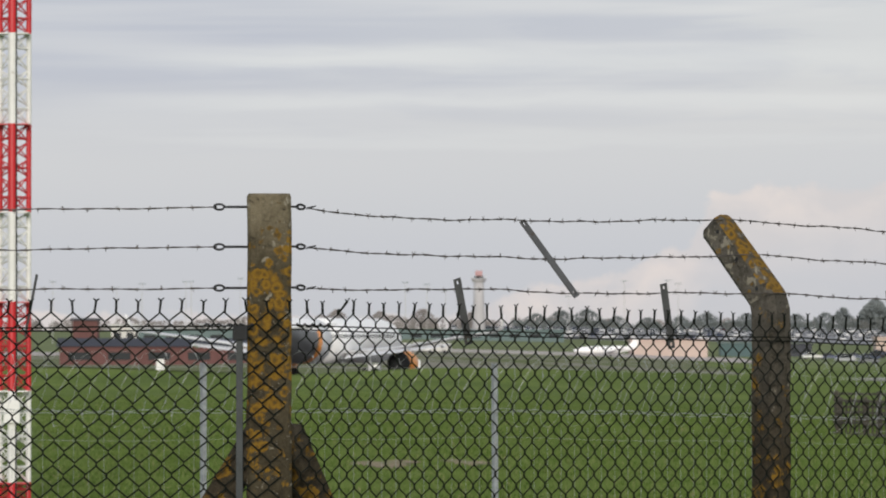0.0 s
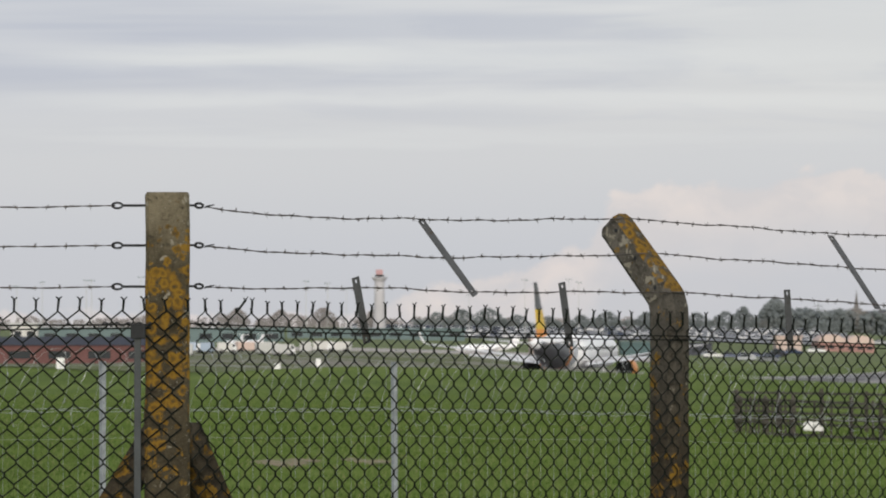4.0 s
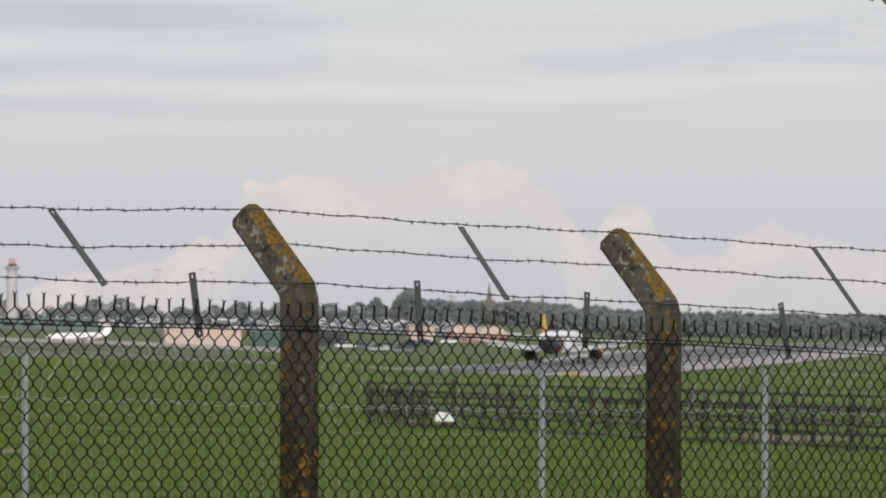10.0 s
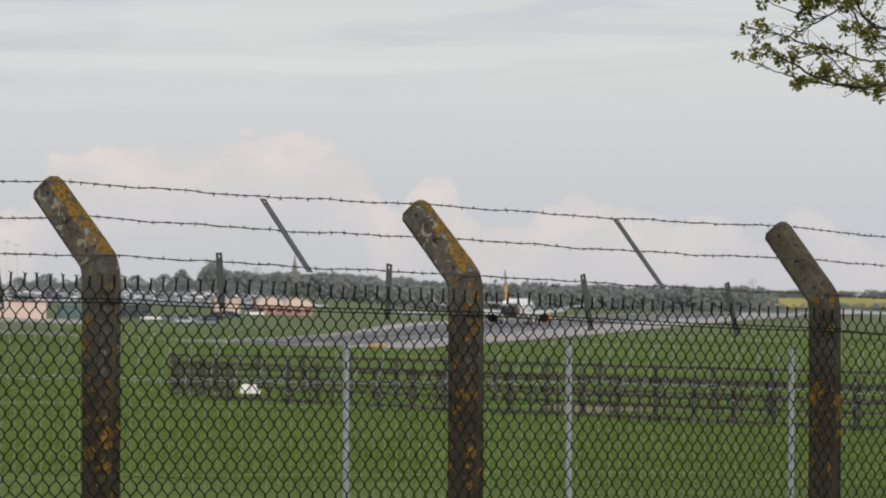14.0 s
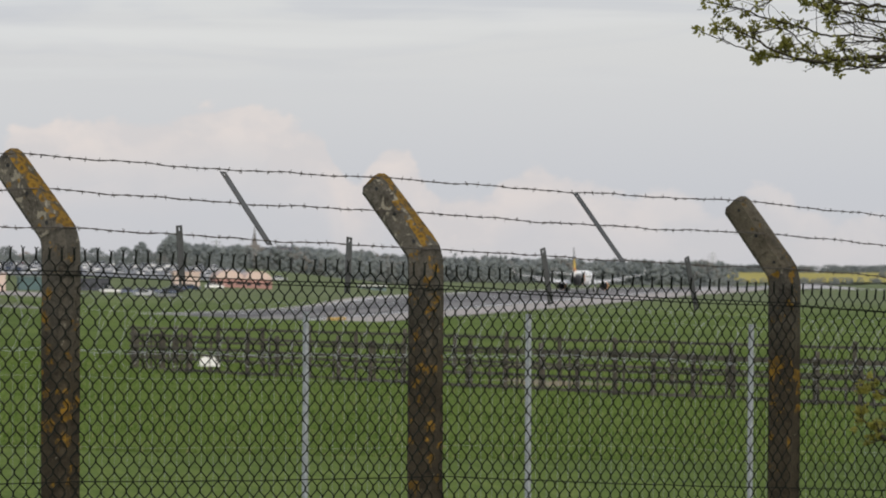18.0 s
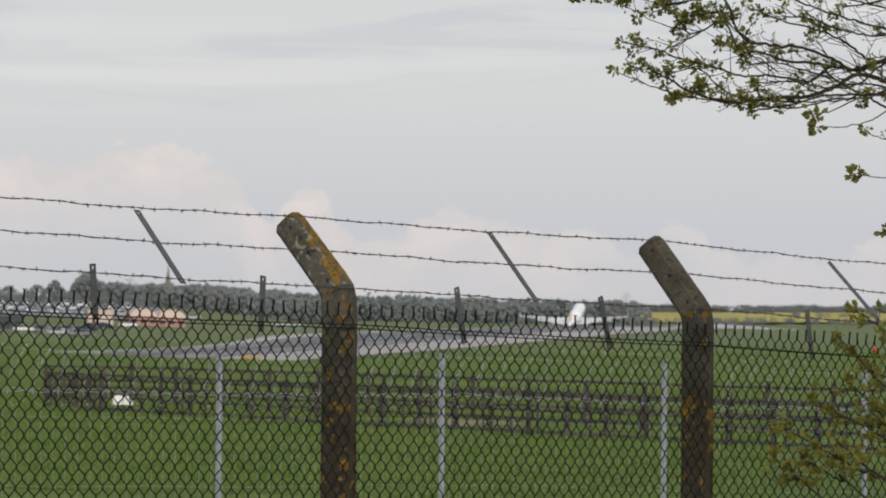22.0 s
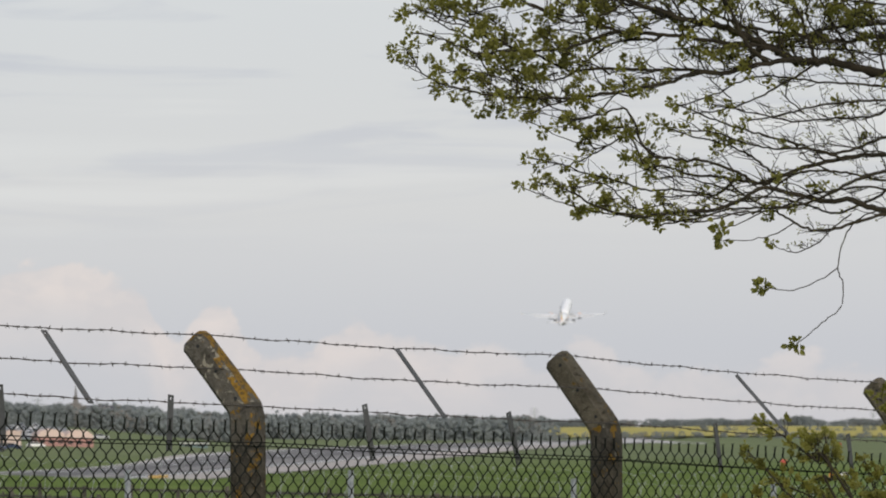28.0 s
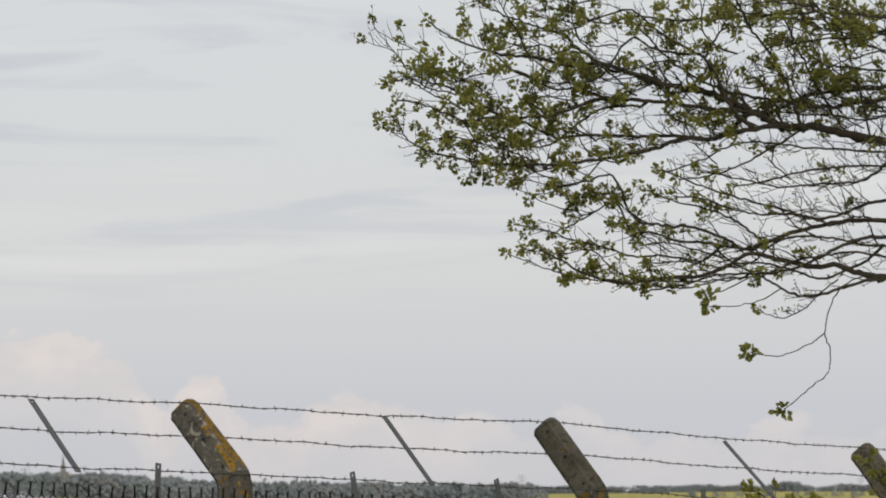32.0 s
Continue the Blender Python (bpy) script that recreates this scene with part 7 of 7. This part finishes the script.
# ---- what moves ----
def motions():
    # the fly: seconds, sideways, height over the eye; out of sight to the side before and after
    way_over = [(0.0, 0.60, 0.05), (6.6, 0.60, 0.11), (7.0, 0.43, 0.108), (7.2, 0.348, 0.102), (7.3, 0.3084, 0.0985), (7.4, 0.2764, 0.0936), (7.5, 0.2279, 0.0905), (7.6, 0.1964, 0.0860), (7.7, 0.1655, 0.0847), (7.8, 0.0977, 0.0790), (7.9, 0.0656, 0.0791), (8.0, -0.015, 0.078), (8.6, -0.40, 0.06), (12.0, -0.60, 0.02), (32.0, -0.60, 0.02)]
    walk(taxiing_jet, [(t, G(x, 1030, 2) @ Matrix.Scale(0.75, 4)) for t, x in ((0, 30.9), (1, 30.3), (2, 29.3), (5, 25.9), (9, 20.8), (12, 15.9), (16, 8.5), (24, -8.0), (32, -24.0))])
    walk(fly, [(t, pose(2 * x, 4.0, EYE + 2 * up, 0, 0, 180)) for t, x, up in way_over])
    # the take-off run: seconds, easting over northing, height of the wheels, fitted to the camera's view
    AIM_T = [0, 1, 2, 5, 7, 9, 11, 14, 17, 19, 20, 21, 22, 23]
    AIM = [-0.02115, -0.0033, 0.01366, 0.0572, 0.08155, 0.1001, 0.1178, 0.1375, 0.1536, 0.1615, 0.1656, 0.1695, 0.1729, 0.1761]
    HIGH = [-2.8, -3.1, -3.75, -4.95, -5.6, -5.75, -5.6, -5.2, -4.75, -4.9, -5.1, -5.6, -5.2, -2.6]
    CLIMB_T, CLIMB = [23, 24, 25, 26, 27, 28, 29, 30, 31, 32], [-2.1, 4.2, 11.8, 21.6, 31.9, 42.9, 55.7, 69.7, 84.1, 98.5]
    rows = []
    for t in (0, 1, 2, 3, 4, 5, 6, 7, 8, 9, 10, 11, 12, 13, 14, 15, 16, 17, 18, 19, 20, 21, 21.5, 22, 22.5, 23, 24, 25, 26, 27, 28, 29, 30, 31, 32):
        if t <= 23:
            y = 487 + 35.5 * t + 0.9 * t * t
            x, z = 0.03 + y * float(np.interp(t, AIM_T, AIM)), float(np.interp(t, AIM_T, HIGH))
        else:
            y = 1779.6 + 77 * (t - 23)
            x, z = 313.4 + 18.95 * (t - 23), float(np.interp(t, CLIMB_T, CLIMB))
        nose = float(np.interp(t, [19.8, 20.4, 21, 22, 23, 24.5, 32], [0, 2, 6, 9.5, 11.5, 15, 16]))
        rows.append((t, pose(x, y, z, nose, 0, -14.8)))
    walk(plane, rows)


motions()
